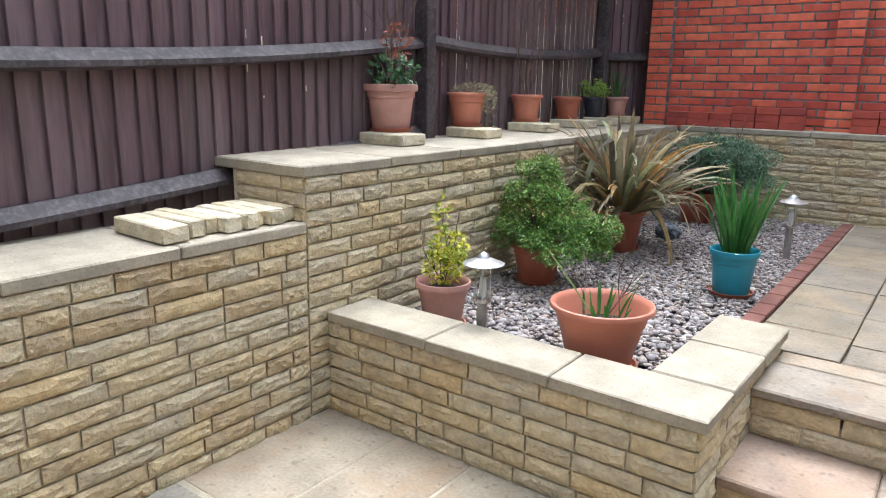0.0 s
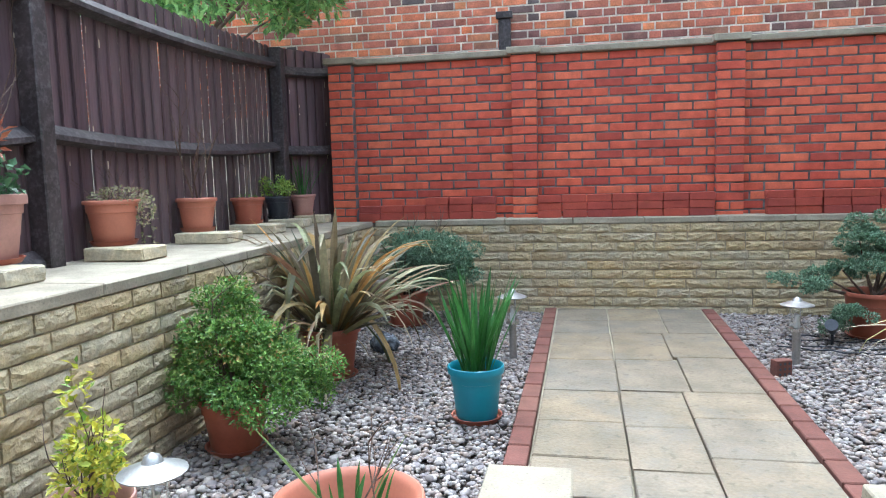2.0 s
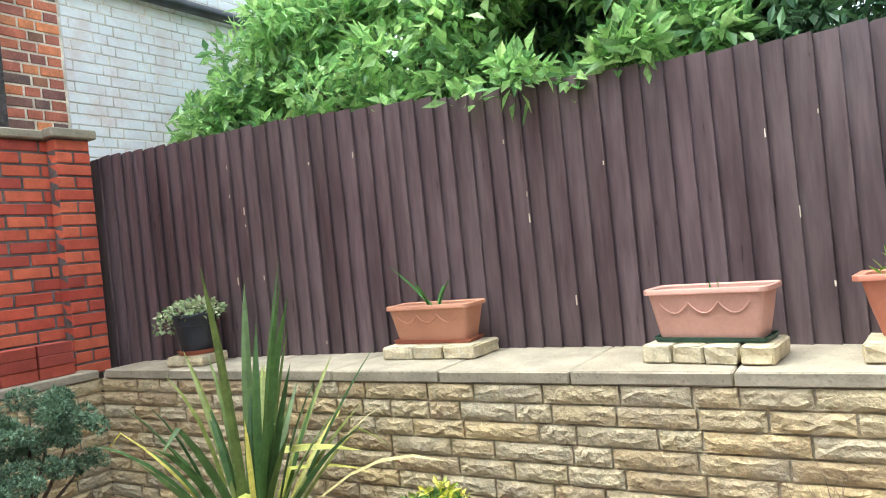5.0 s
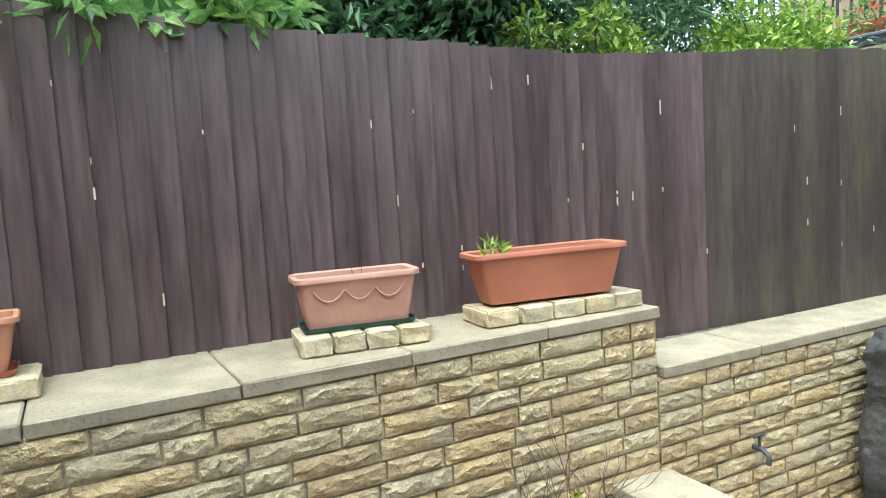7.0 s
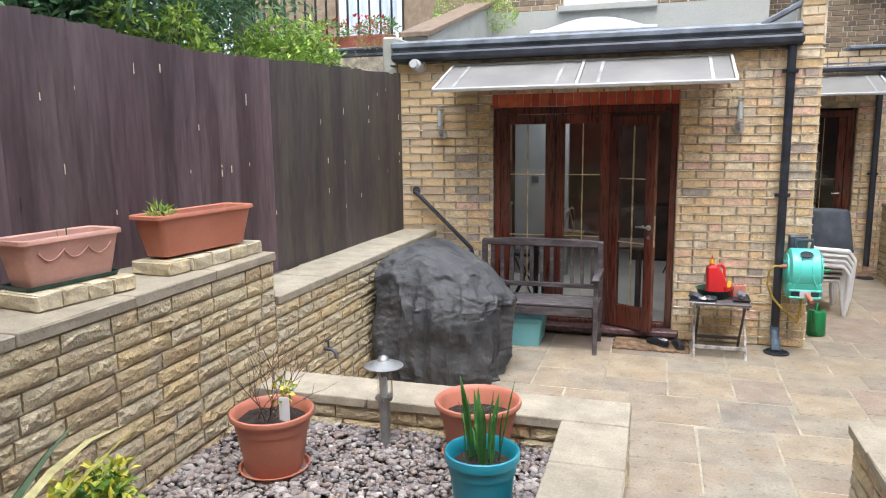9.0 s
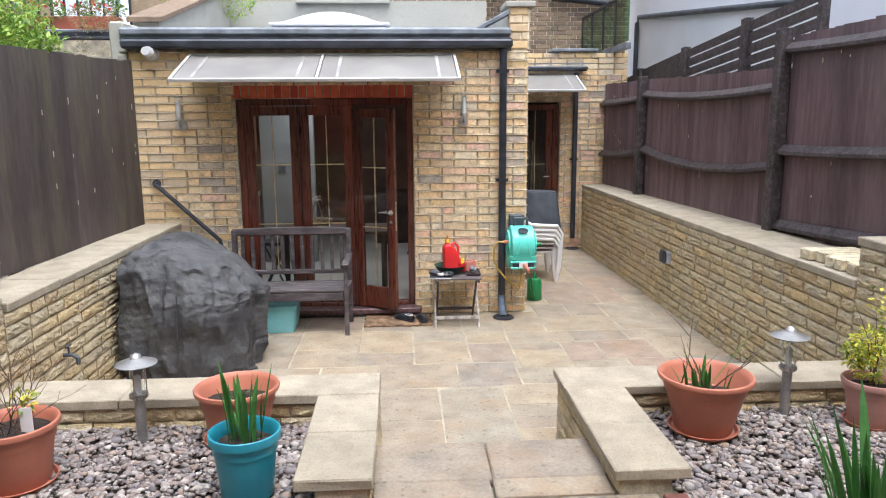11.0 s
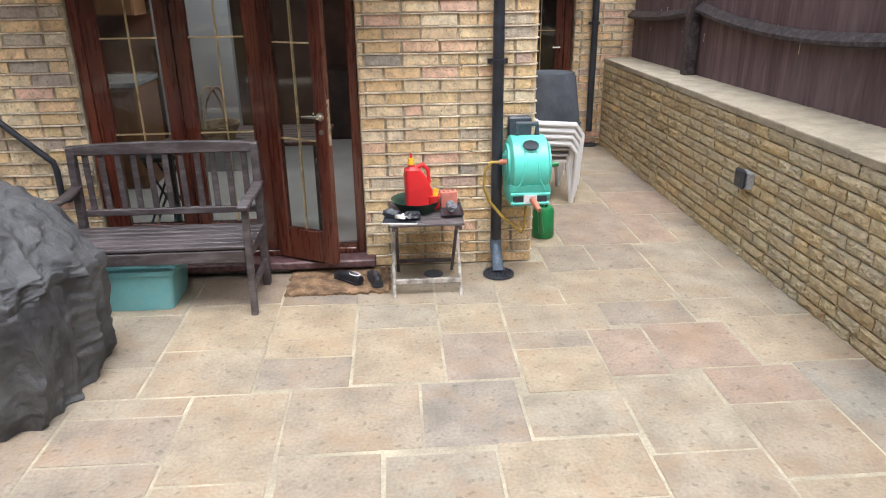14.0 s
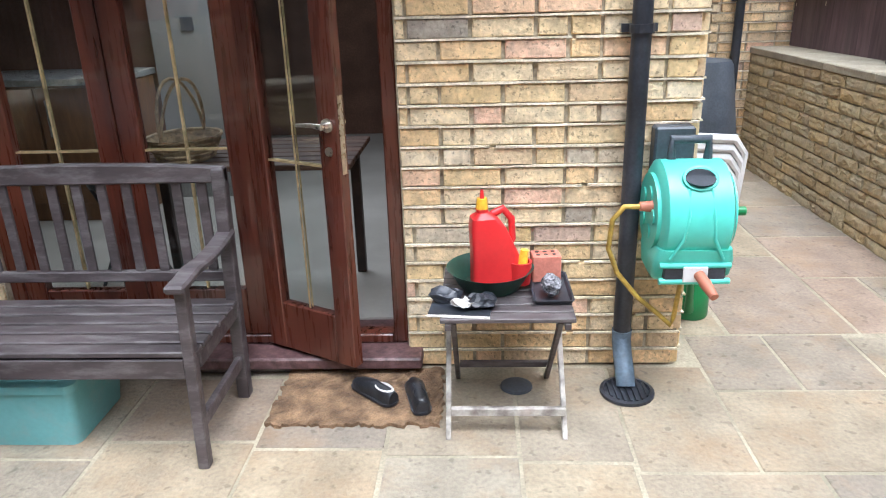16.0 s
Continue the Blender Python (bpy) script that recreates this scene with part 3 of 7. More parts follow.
M["polycarbonate"] = surface("twin wall awning sheet", [(0.2, 0.19, 0.175), (0.24, 0.23, 0.21)], 3, 0.35, 0.05, 60, mottle=0.08)
M["net"] = surface("net curtain", [(0.5, 0.56, 0.62), (0.62, 0.67, 0.72)], 6, 0.9, 0.2, 40, stretch=(4, 4, 0.2))


# ---- gravel ----
def pebbles(name, regions, per_m2, seed, parent):
    r = np.random.default_rng(seed)
    bm = bmesh.new()
    bmesh.ops.create_icosphere(bm, subdivisions=1, radius=1)
    v0 = np.array([v.co[:] for v in bm.verts])
    f0 = np.array([[v.index for v in f.verts] for f in bm.faces])
    bm.free()
    bm = bmesh.new()
    bmesh.ops.create_icosphere(bm, subdivisions=2, radius=1)
    v1 = np.array([v.co[:] for v in bm.verts])
    f1 = np.array([[v.index for v in f.verts] for f in bm.faces])
    bm.free()
    V, F, n0 = [], [], 0
    for (x0, x1, y0, y1) in regions:
        n = int((x1 - x0) * (y1 - y0) * per_m2)
        for k in range(n):
            x, y = r.uniform(x0, x1), r.uniform(y0, y1)
            s = r.choice([0.0075, 0.0105, 0.013, 0.016, 0.021], p=[0.25, 0.3, 0.25, 0.14, 0.06])
            vv, ff = (v1, f1) if (s > 0.0135 and y < 4.5) else (v0, f0)
            dims = s * np.array([r.uniform(1.0, 1.5), r.uniform(0.8, 1.1), r.uniform(0.5, 0.8)])
            a, b = r.uniform(0, 6.28), r.uniform(-0.5, 0.5)
            p = vv * (1 + 0.1 * np.sin(vv[:, [1, 2, 0]] * 2.3 + a)) * dims
            ca, sa, cb, sb = np.cos(a), np.sin(a), np.cos(b), np.sin(b)
            p = p @ np.array([[1, 0, 0], [0, cb, -sb], [0, sb, cb]]) @ np.array([[ca, -sa, 0], [sa, ca, 0], [0, 0, 1]])
            V.append(p + (x, y, upper(y) - 0.022 + r.uniform(-0.006, 0.014)))
            F.append(ff + n0)
            n0 += len(vv)
    V, F = np.concatenate(V), np.concatenate(F)
    me = bpy.data.meshes.new(name)
    me.from_pydata(V.tolist(), [], F.tolist())
    me.materials.append(M["gravel"])
    me.polygons.foreach_set("use_smooth", [True] * len(me.polygons))
    ob = new(name, me)
    return tagged(ob, kind="stuff", label="mixed mauve grey and buff rounded pebbles")


pebbles("gravel", [(-2.19, -0.72, 3.27, 7.58)], 3500, 1, None)
pebbles("gravel", [(0.65, 2.47, 3.27, 7.58)], 3400, 2, None)


# ---- plants ----
def leaf_cloud(name, parent, clusters, count, length, width, material, seed=0, shell=0.55, up=0.25, local=True):
    """Folded leaves near the skins of ellipsoids: (centre, radii)."""
    r = np.random.default_rng(seed)
    c = np.array([k[0] for k in clusters], float)
    s = np.array([k[1] for k in clusters], float)
    size = (s[:, 0] * s[:, 1]) + 1e-6
    pick = r.choice(len(c), count, p=size / size.sum())
    d = r.normal(size=(count, 3))
    d /= np.linalg.norm(d, axis=1)[:, None]
    p = c[pick] + d * s[pick] * (shell + (1 - shell) * r.random((count, 1)) ** 0.5)
    ahead = d * 0.7 + r.normal(size=(count, 3)) * 0.6 + (0, 0, up)
    ahead /= np.linalg.norm(ahead, axis=1)[:, None]
    side = np.cross(ahead, r.normal(size=(count, 3)) * 0.5 + (0, 0, 1.0))
    side /= np.linalg.norm(side, axis=1)[:, None]
    nrm = np.cross(side, ahead)
    l = length * r.uniform(0.6, 1.2, (count, 1))
    w = width * r.uniform(0.7, 1.2, (count, 1))
    b, m, t = p, p + ahead * l * 0.45 - nrm * w * 0.15, p + ahead * l - nrm * l * 0.15
    L_, R_ = p + ahead * l * 0.45 + side * w * 0.5 + nrm * w * 0.12, p + ahead * l * 0.45 - side * w * 0.5 + nrm * w * 0.12
    V = np.stack([b, L_, m, R_, t], 1).reshape(-1, 3)
    k = np.arange(count)[:, None] * 5
    F = np.concatenate([k + (0, 2, 1), k + (0, 3, 2), k + (1, 2, 4), k + (2, 3, 4)], 0)
    me = bpy.data.meshes.new(name)
    me.from_pydata(V.tolist(), [], F.tolist())
    me.materials.append(material)
    ob = new(name, me)
    ob.parent = parent
    return tagged(ob, kind="stuff") if count > 300 else ob


def blades(name, parent, count, length, width, material, lean=(5, 60), base=0.04, height=0.0, droop=0.5, seed=0, segments=7, kink=0.12):
    """Strap leaves that rise from a base and arch over."""
    r = random.Random(seed)
    V, F = [], []
    for i in range(count):
        az, tilt = r.uniform(0, 2 * math.pi), radians(r.uniform(*lean))
        l, w = length * r.uniform(0.6, 1.05), width * r.uniform(0.7, 1.15)
        p = Vector((base * math.cos(az) * r.random(), base * math.sin(az) * r.random(), height))
        out = Vector((math.cos(az), math.sin(az), 0))
        side = Vector((-math.sin(az), math.cos(az), 0)) + Vector((0, 0, r.uniform(-0.4, 0.4)))
        side.normalize()
        fall = droop * r.uniform(0.3, 1.5)
        n0 = len(V)
        bend_at = r.random() if r.random() < kink else 2
        for k in range(segments + 1):
            t = k / segments
            ww = w * (0.55 + 0.9 * t) * (1 - t ** 3) + 0.0008
            d = out * math.sin(tilt) + Vector((0, 0, 1)) * math.cos(tilt)
            V += [tuple(p - side * ww * 0.5), tuple(p + d.cross(side) * ww * 0.22), tuple(p + side * ww * 0.5)]
            p = p + d * l / segments
            tilt = min(tilt + fall * t * 2 / segments + (1.2 if abs(t - bend_at) < 0.5 / segments else 0), radians(172))
        for k in range(segments):
            a = n0 + k * 3
            F += [(a, a + 1, a + 4, a + 3), (a + 1, a + 2, a + 5, a + 4)]
    me = bpy.data.meshes.new(name)
    me.from_pydata(V, [], F)
    me.materials.append(material)
    ob = new(name, me)
    ob.parent = parent
    return ob


def twigs(name, parent, count, height, spread, base=(0, 0, 0), radius=0.004, material=None, seed=0, forks=2, gather=0.02):
    r = random.Random(seed)
    bm = bmesh.new()
    def grow(p, d, l, rad, level):
        pts, q = [p], p
        for k in range(4):
            d = (d + Vector((r.uniform(-1, 1), r.uniform(-1, 1), r.uniform(-0.4, 0.6))) * 0.22).normalized()
            q = q + d * l / 4
            pts.append(q)
        tube(bm, pts, [rad * (1 - 0.15 * k) for k in range(5)], 5, False)
        if level:
            for k in range(r.choice((2, 3))):
                at = pts[r.choice((2, 3, 4))]
                grow(at, (d + Vector((r.uniform(-1, 1), r.uniform(-1, 1), r.uniform(-0.2, 0.8))) * 0.7).normalized(), l * 0.6, rad * 0.55, level - 1)
    for i in range(count):
        d = Vector((r.uniform(-1, 1) * spread, r.uniform(-1, 1) * spread, 1)).normalized()
        grow(Vector(base) + Vector((r.uniform(-gather, gather), r.uniform(-gather, gather), 0)), d, height * r.uniform(0.6, 1), radius, forks)
    return part(name, bm, material or M["twig"], parent, kind="stuff")


def clumps(radii, count, size, seed, centre=(0, 0, 0), low=-0.6):
    """Lumps spread over the skin of an ellipsoid, for a crown with an uneven outline."""
    r = random.Random(seed)
    out = []
    while len(out) < count:
        d = Vector((r.gauss(0, 1), r.gauss(0, 1), r.gauss(0, 1))).normalized()
        if d.z < low:
            continue
        k = r.uniform(0.55, 1.0)
        s = size * r.uniform(0.7, 1.35)
        out.append(((centre[0] + d.x * radii[0] * k, centre[1] + d.y * radii[1] * k, centre[2] + d.z * radii[2] * k), (s, s, s * 0.75)))
    return out


# ---- pots ----
def round_pot(name, label, place, width, height, material, saucer=True, rim=0.1, seat=0.0, taper=0.68, fill=0.8, saucer_material=None, group="", band=True):
    """A flower pot with a rolled rim, a band, soil, and a saucer under it."""
    pot = thing(name, label, "plant pot", place, R(0, 360), group)
    r1, r0, h = width / 2, width / 2 * taper, height
    z0 = 0.012 if saucer else 0.0
    rh = h * rim
    inner = (r0 + (r1 * 0.9 - r0) * 0.6) * 0.93
    disc = min(0.82 * r1, (r0 + (r1 * 0.9 - r0) * fill) * 0.95)
    bm = bmesh.new()
    prof = [(0, z0), (r0 * 0.97, z0), (r0, z0 + 0.006)]
    if band:
        prof += [(r0 + (r1 * 0.9 - r0) * 0.72, z0 + h * 0.7), (r0 + (r1 * 0.9 - r0) * 0.72 + 0.006, z0 + h * 0.71), (r1 * 0.895, z0 + h - rh * 1.05)]
    else:
        prof += [(r1 * 0.89, z0 + h - rh * 1.05)]
    prof += [(r1 * 0.9, z0 + h - rh), (r1 * 0.985, z0 + h - rh * 0.95), (r1, z0 + h - rh * 0.5), (r1 * 0.985, z0 + h - 0.003), (r1 * 0.95, z0 + h), (r1 * 0.9, z0 + h - 0.008), (r1 * 0.865, z0 + h - rh), (inner, z0 + h * 0.6), (0, z0 + h * 0.6)]
    lathe(bm, prof, 36)
    part("body", bm, material, pot, smooth=True)
    bm = bmesh.new()
    zs = z0 + h * fill
    lathe(bm, [(0, zs + 0.012), (r1 * 0.4, zs + 0.008), (disc, zs - 0.004), (disc * 0.98, zs - 0.02)], 20)
    for v in bm.verts:
        v.co.z += R(-0.006, 0.006)
    part("soil", bm, M["soil"], pot)
    if saucer:
        bm = bmesh.new()
        rs = r0 * 1.22
        lathe(bm, [(0, 0), (rs * 0.9, 0), (rs, 0.02), (rs * 1.03, 0.024), (rs * 0.97, 0.024), (rs * 0.9, 0.008), (0, 0.008)], 32)
        part("saucer", bm, saucer_material or material, pot, smooth=True)
    pot["soil_height"] = zs
    return pot, zs


def plinth(place, dims, n, turn=0.0, label="block of cream walling stone under a plant pot"):
    """Loose walling stones laid side by side as a base."""
    dx, dy, dz = dims
    for i in range(n):
        st = thing("walling_stone", label, "stone", (place[0] + R(-0.004, 0.004), place[1], place[2]), turn + R(-2, 2), "loose stones on the wall")
        bm = bmesh.new()
        w = dx / n
        box(bm, -dx / 2 + i * w + 0.004, -dx / 2 + (i + 1) * w - 0.004, -dy / 2, dy / 2, 0, dz, 0.007)
        bmesh.ops.subdivide_edges(bm, edges=bm.edges[:], cuts=1, use_grid_fill=True)
        for v in bm.verts:
            if 0.004 < v.co.z < dz - 0.004 or True:
                v.co += Vector((R(-1, 1), R(-1, 1) - (1.2 if v.co.y < -dy * 0.4 else 0), R(-0.3, 0.3) if v.co.z > 0.01 else 0)) * 0.004
        part("block", bm, M["stone_pale"], st)


M["stone_pale"] = surface("pale walling stone", [(0.5, 0.42, 0.26), (0.56, 0.5, 0.36), (0.45, 0.38, 0.24)], 16, 0.9, 0.7, 90, "object", mottle=0.25, dirt=(0.36, 0.35, 0.32), dirt_scale=9, dirt_amount=0.4)

ZC = 1.192
def on_west(y, x=-2.76):
    return (x, y, ZC + 0.066)


plinth((-2.66, 3.98, ZC), (0.36, 0.2, 0.066), 1)
pot, z = round_pot("rose_pot", "faded pink plastic pot with a half-bare rose on stone block", on_west(4.08), 0.33, 0.27, M["terracotta_pink"], rim=0.16, saucer_material=M["terracotta_dark"])
twigs("stem_growth", pot, 7, 0.62, 0.5, (0, 0, z), 0.005, seed=3, forks=1)
leaf_cloud("leaves", pot, [((0.04, 0, z + 0.12), (0.16, 0.14, 0.1)), ((-0.05, 0.04, z + 0.06), (0.13, 0.12, 0.06))], 210, 0.055, 0.038, M["leaf_rose"], 1)
leaf_cloud("young_leaves", pot, [((0.08, 0, z + 0.3), (0.07, 0.06, 0.1))], 40, 0.065, 0.026, M["leaf_red"], 2)

plinth((-2.64, 4.8, ZC), (0.34, 0.2, 0.066), 1)
pot, z = round_pot("trailing_pot", "terracotta pot with trailing small-leaved plant on stone block", on_west(4.88), 0.28, 0.22, M["terracotta"], rim=0.1, saucer_material=M["terracotta_dark"])
twigs("stem_growth", pot, 9, 0.22, 1.6, (0, 0, z), 0.002, seed=5, forks=2, gather=0.08)
leaf_cloud("leaves", pot, [((0.04, 0, z + 0.05), (0.15, 0.15, 0.06)), ((0.15, -0.1, z - 0.08), (0.05, 0.05, 0.15)), ((0.14, 0.05, z - 0.02), (0.08, 0.1, 0.08))], 900, 0.019, 0.014, leafy("grey green tiny leaves", [(0.2, 0.22, 0.1), (0.35, 0.36, 0.2), (0.3, 0.2, 0.16)]), 3)

plinth((-2.68, 5.68, ZC), (0.36, 0.2, 0.066), 1)
pot, z = round_pot("twig_pot", "terracotta pot with a bare twiggy shrub on stone block", on_west(5.76, -2.8), 0.26, 0.2, M["terracotta"], rim=0.12)
twigs("stem_growth", pot, 3, 0.5, 0.3, (0, 0, z), 0.008, seed=8, forks=2)

plinth((-2.7, 6.4, ZC), (0.36, 0.2, 0.066), 1)
pot, z = round_pot("sprouting_pot", "dull terracotta pot with one bent stem on stone block", on_west(6.46, -2.8), 0.25, 0.18, M["terracotta_dark"], rim=0.14)
twigs("stem_growth", pot, 2, 0.4, 0.3, (0, 0, z), 0.005, seed=12, forks=1)
leaf_cloud("leaves", pot, [((0, 0, z + 0.03), (0.08, 0.08, 0.03))], 60, 0.02, 0.014, M["leaf_box"], 4)

plinth((-2.7, 6.98, ZC), (0.30, 0.2, 0.066), 1)
pot, z = round_pot("choisya_pot", "dark blue pot with a lime green leafy shrub", on_west(7.02, -2.82), 0.22, 0.17, M["black_plastic"], rim=0.14)
leaf_cloud("leaves", pot, clumps((0.15, 0.15, 0.09), 12, 0.05, 6, (0, 0, z + 0.1)), 520, 0.035, 0.016, M["leaf_lime"], 5)
twigs("stem_growth", pot, 5, 0.12, 0.7, (0, 0, z), 0.004, seed=14, forks=1)

plinth((-2.72, 7.5, ZC), (0.28, 0.2, 0.066), 1)
pot, z = round_pot("spiky_pot", "faded brown pot with thin spiky leaves on stone block", on_west(7.55, -2.82), 0.23, 0.17, M["terracotta_pink"], rim=0.14)
blades("leaves", pot, 34, 0.42, 0.008, M["leaf_iris"], (2, 30), 0.05, z, 0.3, 7)

# row of loose walling stones on the lower wall
y = 2.2
for i, (w, l, off) in enumerate(((0.12, 0.36, 0.0), (0.075, 0.33, 0.03), (0.07, 0.34, 0.05), (0.085, 0.3, 0.0), (0.075, 0.34, 0.0), (0.06, 0.32, 0.03), (0.085, 0.34, 0.0), (0.07, 0.33, 0.02))):
    st = thing("walling_stone", "loose cream rough-faced walling stone laid on the low wall", "stone", (-2.24 - off - l / 2, y + w / 2, 0.944), R(-3, 3), "loose stones on the wall")
    bm = bmesh.new()
    box(bm, -l / 2, l / 2, -w / 2 + 0.003, w / 2 - 0.003, 0, 0.066, 0.006)
    bmesh.ops.subdivide_edges(bm, edges=bm.edges[:], cuts=1, use_grid_fill=True)
    for v in bm.verts:
        v.co.x += R(-0.002, 0.009) if v.co.x > l * 0.4 else 0
    part("block", bm, M["stone_pale"], st)
    y += w + (0.0 if i % 3 else 0.01)

# loose red pavers along the brick wall
def paver_stack(x, rows, y=7.7, tilt=0.0):
    for k in range(rows):
        pv = thing("red_paver", "loose red brick paver stacked against the red wall", "brick", (x + R(-0.004, 0.004), y + R(-0.008, 0.004), ZC + k * 0.064), R(-1.5, 1.5) + tilt, "loose red pavers")
        boxed("block", (-0.0985, 0.0985, -0.05, 0.05, 0, 0.0615), M["paver"], pv, 0.003)


for k in range(7):
    paver_stack(-0.66 + k * 0.203, 3)
for k, rows in enumerate((2, 2, 2, 3, 3, 3)):
    paver_stack(-2.24 + k * 0.204, rows)
for k, rows in enumerate((3, 3, 3, 3, 3, 3)):
    paver_stack(1.15 + k * 0.205, rows)

# ---- bollard lamps ----
def bollard(x, y, z, h=0.46):
    lamp = thing("garden_lamp", "brushed steel bollard lamp with conical cap standing in gravel", "garden lamp", (x, y, z), R(0, 90), "garden lamps")
    bm = bmesh.new()
    lathe(bm, [(0, -0.05), (0.024, -0.05), (0.024, h * 0.52), (0, h * 0.52)], 20)
    part("post", bm, M["pole_steel"], lamp, smooth=True)
    bm = bmesh.new()
    lathe(bm, [(0, h * 0.51), (0.042, h * 0.51), (0.045, h * 0.53), (0.042, h * 0.55), (0, h * 0.55)], 24)
    part("collar", bm, M["steel"], lamp, smooth=True)
    bm = bmesh.new()
    lathe(bm, [(0.032, h * 0.55), (0.032, h * 0.86)], 20)
    part("glass", bm, M["glass"], lamp, smooth=True)
    bm = bmesh.new()
    lathe(bm, [(0, h * 0.55), (0.014, h * 0.55), (0.018, h * 0.62), (0.014, h * 0.74), (0, h * 0.76)], 12)
    part("bulb", bm, M["white_plastic"], lamp, smooth=True)
    for a in range(3):
        bm = bmesh.new()
        t = a * 2.09
        tube(bm, [(0.037 * math.cos(t), 0.037 * math.sin(t), h * 0.54), (0.037 * math.cos(t), 0.037 * math.sin(t), h * 0.88)], 0.003, 6)
        part("bar", bm, M["steel"], lamp)
    bm = bmesh.new()
    lathe(bm, [(0, h * 0.87), (0.093, h * 0.865), (0.095, h * 0.875), (0.03, h * 0.93), (0.022, h * 0.965), (0.004, h * 0.985), (0, h * 0.985)], 28)
    part("cap", bm, M["pole_steel"], lamp, smooth=True)


bollard(-1.555, 3.34, 0.345, 0.485)
bollard(-0.83, 6.08, 0.37, 0.48)
bollard(0.86, 6.11, 0.37, 0.43)
bollard(1.66, 3.44, 0.345)

# ---- bed, west ----
ZB = 0.362
pot, z = round_pot("euonymus_pot", "faded pink plastic pot with a yellow variegated euonymus", (-1.9, 3.5, ZB - 0.01), 0.28, 0.23, M["terracotta_pink"], rim=0.14, saucer_material=M["terracotta"])
leaf_cloud("leaves", pot, [((0, 0, z + 0.12), (0.11, 0.1, 0.09)), ((0.02, 0.02, z + 0.22), (0.09, 0.09, 0.08)), ((-0.05, 0.0, z + 0.35), (0.045, 0.04, 0.07)), ((0.02, 0, z + 0.44), (0.035, 0.03, 0.07)), ((0.08, 0.03, z + 0.16), (0.06, 0.06, 0.06))], 640, 0.034, 0.02, M["leaf_yellow"], 11)
twigs("stem_growth", pot, 5, 0.28, 0.35, (0, 0, z), 0.004, seed=21, forks=1)

pot, z = round_pot("shrub_pot", "terracotta pot under a dense round green shrub", (-1.93, 4.5, ZB), 0.33, 0.24, M["terracotta_dark"], rim=0.12)
pot.rotation_euler = (0, 0, 0)
leaf_cloud("leaves", pot, clumps((0.37, 0.34, 0.17), 60, 0.068, 9, (0.09, -0.02, z + 0.13), -0.6) + clumps((0.24, 0.22, 0.13), 30, 0.06, 10, (0.0, 0.02, z + 0.3), -0.4) + clumps((0.12, 0.12, 0.1), 14, 0.05, 17, (-0.04, 0.04, z + 0.45), -0.4) + [((0.06, 0, z + 0.18), (0.28, 0.28, 0.16)), ((0.0, 0.02, z + 0.34), (0.15, 0.15, 0.16))], 17000, 0.021, 0.015, M["leaf_box"], 12, shell=0.6)
leaf_cloud("bronze_tip", pot, clumps((0.36, 0.34, 0.2), 40, 0.06, 9, (0.08, -0.02, z + 0.2), 0.1) + clumps((0.14, 0.14, 0.14), 14, 0.05, 17, (-0.04, 0.04, z + 0.44), 0.0), 800, 0.019, 0.012, leafy("bronze shoot tips", [(0.3, 0.15, 0.05), (0.24, 0.28, 0.06), (0.2, 0.26, 0.06)]), 13)
twigs("branchwork", pot, 7, 0.4, 0.6, (0, 0, z), 0.009, seed=23, forks=2)

pot, z = round_pot("bowl_pot", "wide terracotta plastic pot with soil and short iris shoots", (-1.05, 3.51, ZB - 0.004), 0.45, 0.28, M["terracotta"], rim=0.09, fill=0.62, taper=0.6)
pot.rotation_euler = (0, 0, 0)
blades("leaves", pot, 13, 0.19, 0.02, M["leaf_iris"], (0, 30), 0.11, z, 0.3, 31)
blades("long_leaves", pot, 2, 0.42, 0.018, M["leaf_flax"], (25, 40), 0.05, z, 0.2, 32)
twigs("stem_growth", pot, 3, 0.3, 0.6, (0.04, 0, z), 0.004, seed=25, forks=1, gather=0.09)

pot, z = round_pot("iris_pot", "turquoise plastic pot with tall upright green iris leaves", (-0.9, 4.98, ZB + 0.012), 0.28, 0.26, M["teal"], rim=0.14, saucer_material=M["terracotta_dark"], taper=0.72)
blades("leaves", pot, 48, 0.54, 0.03, M["leaf_iris"], (0, 26), 0.08, z, 0.22, 33, kink=0.0)

pot, z = round_pot("flax_pot", "terracotta pot with a large bronze striped flax", (-1.88, 5.62, ZB + 0.01), 0.36, 0.3, M["terracotta_dark"], rim=0.12)
blades("leaves", pot, 46, 0.74, 0.044, M["leaf_phormium"], (3, 38), 0.1, z, 0.6, 35, kink=0.12)
blades("arching_leaves", pot, 130, 0.92, 0.05, M["leaf_phormium"], (15, 68), 0.12, z, 1.6, 37, kink=0.35, segments=9)
blades("dry_leaves", pot, 22, 0.8, 0.026, M["leaf_straw"], (45, 80), 0.09, z, 1.2, 36, kink=0.3)

pot, z = round_pot("juniper_pot", "terracotta pot with a spreading blue green juniper", (-1.78, 7.05, ZB + 0.025), 0.36, 0.26, M["terracotta_dark"], rim=0.12)
pot.rotation_euler = (0, 0, 0)
leaf_cloud("foliage", pot, clumps((0.42, 0.32, 0.26), 80, 0.08, 15, (0.2, 0.0, z + 0.28), -0.7) + [((0.2, 0.0, z + 0.28), (0.34, 0.26, 0.22))], 26000, 0.026, 0.012, M["leaf_juniper"], 16)
twigs("branchwork", pot, 8, 0.45, 0.9, (0, 0, z), 0.012, seed=27, forks=2)

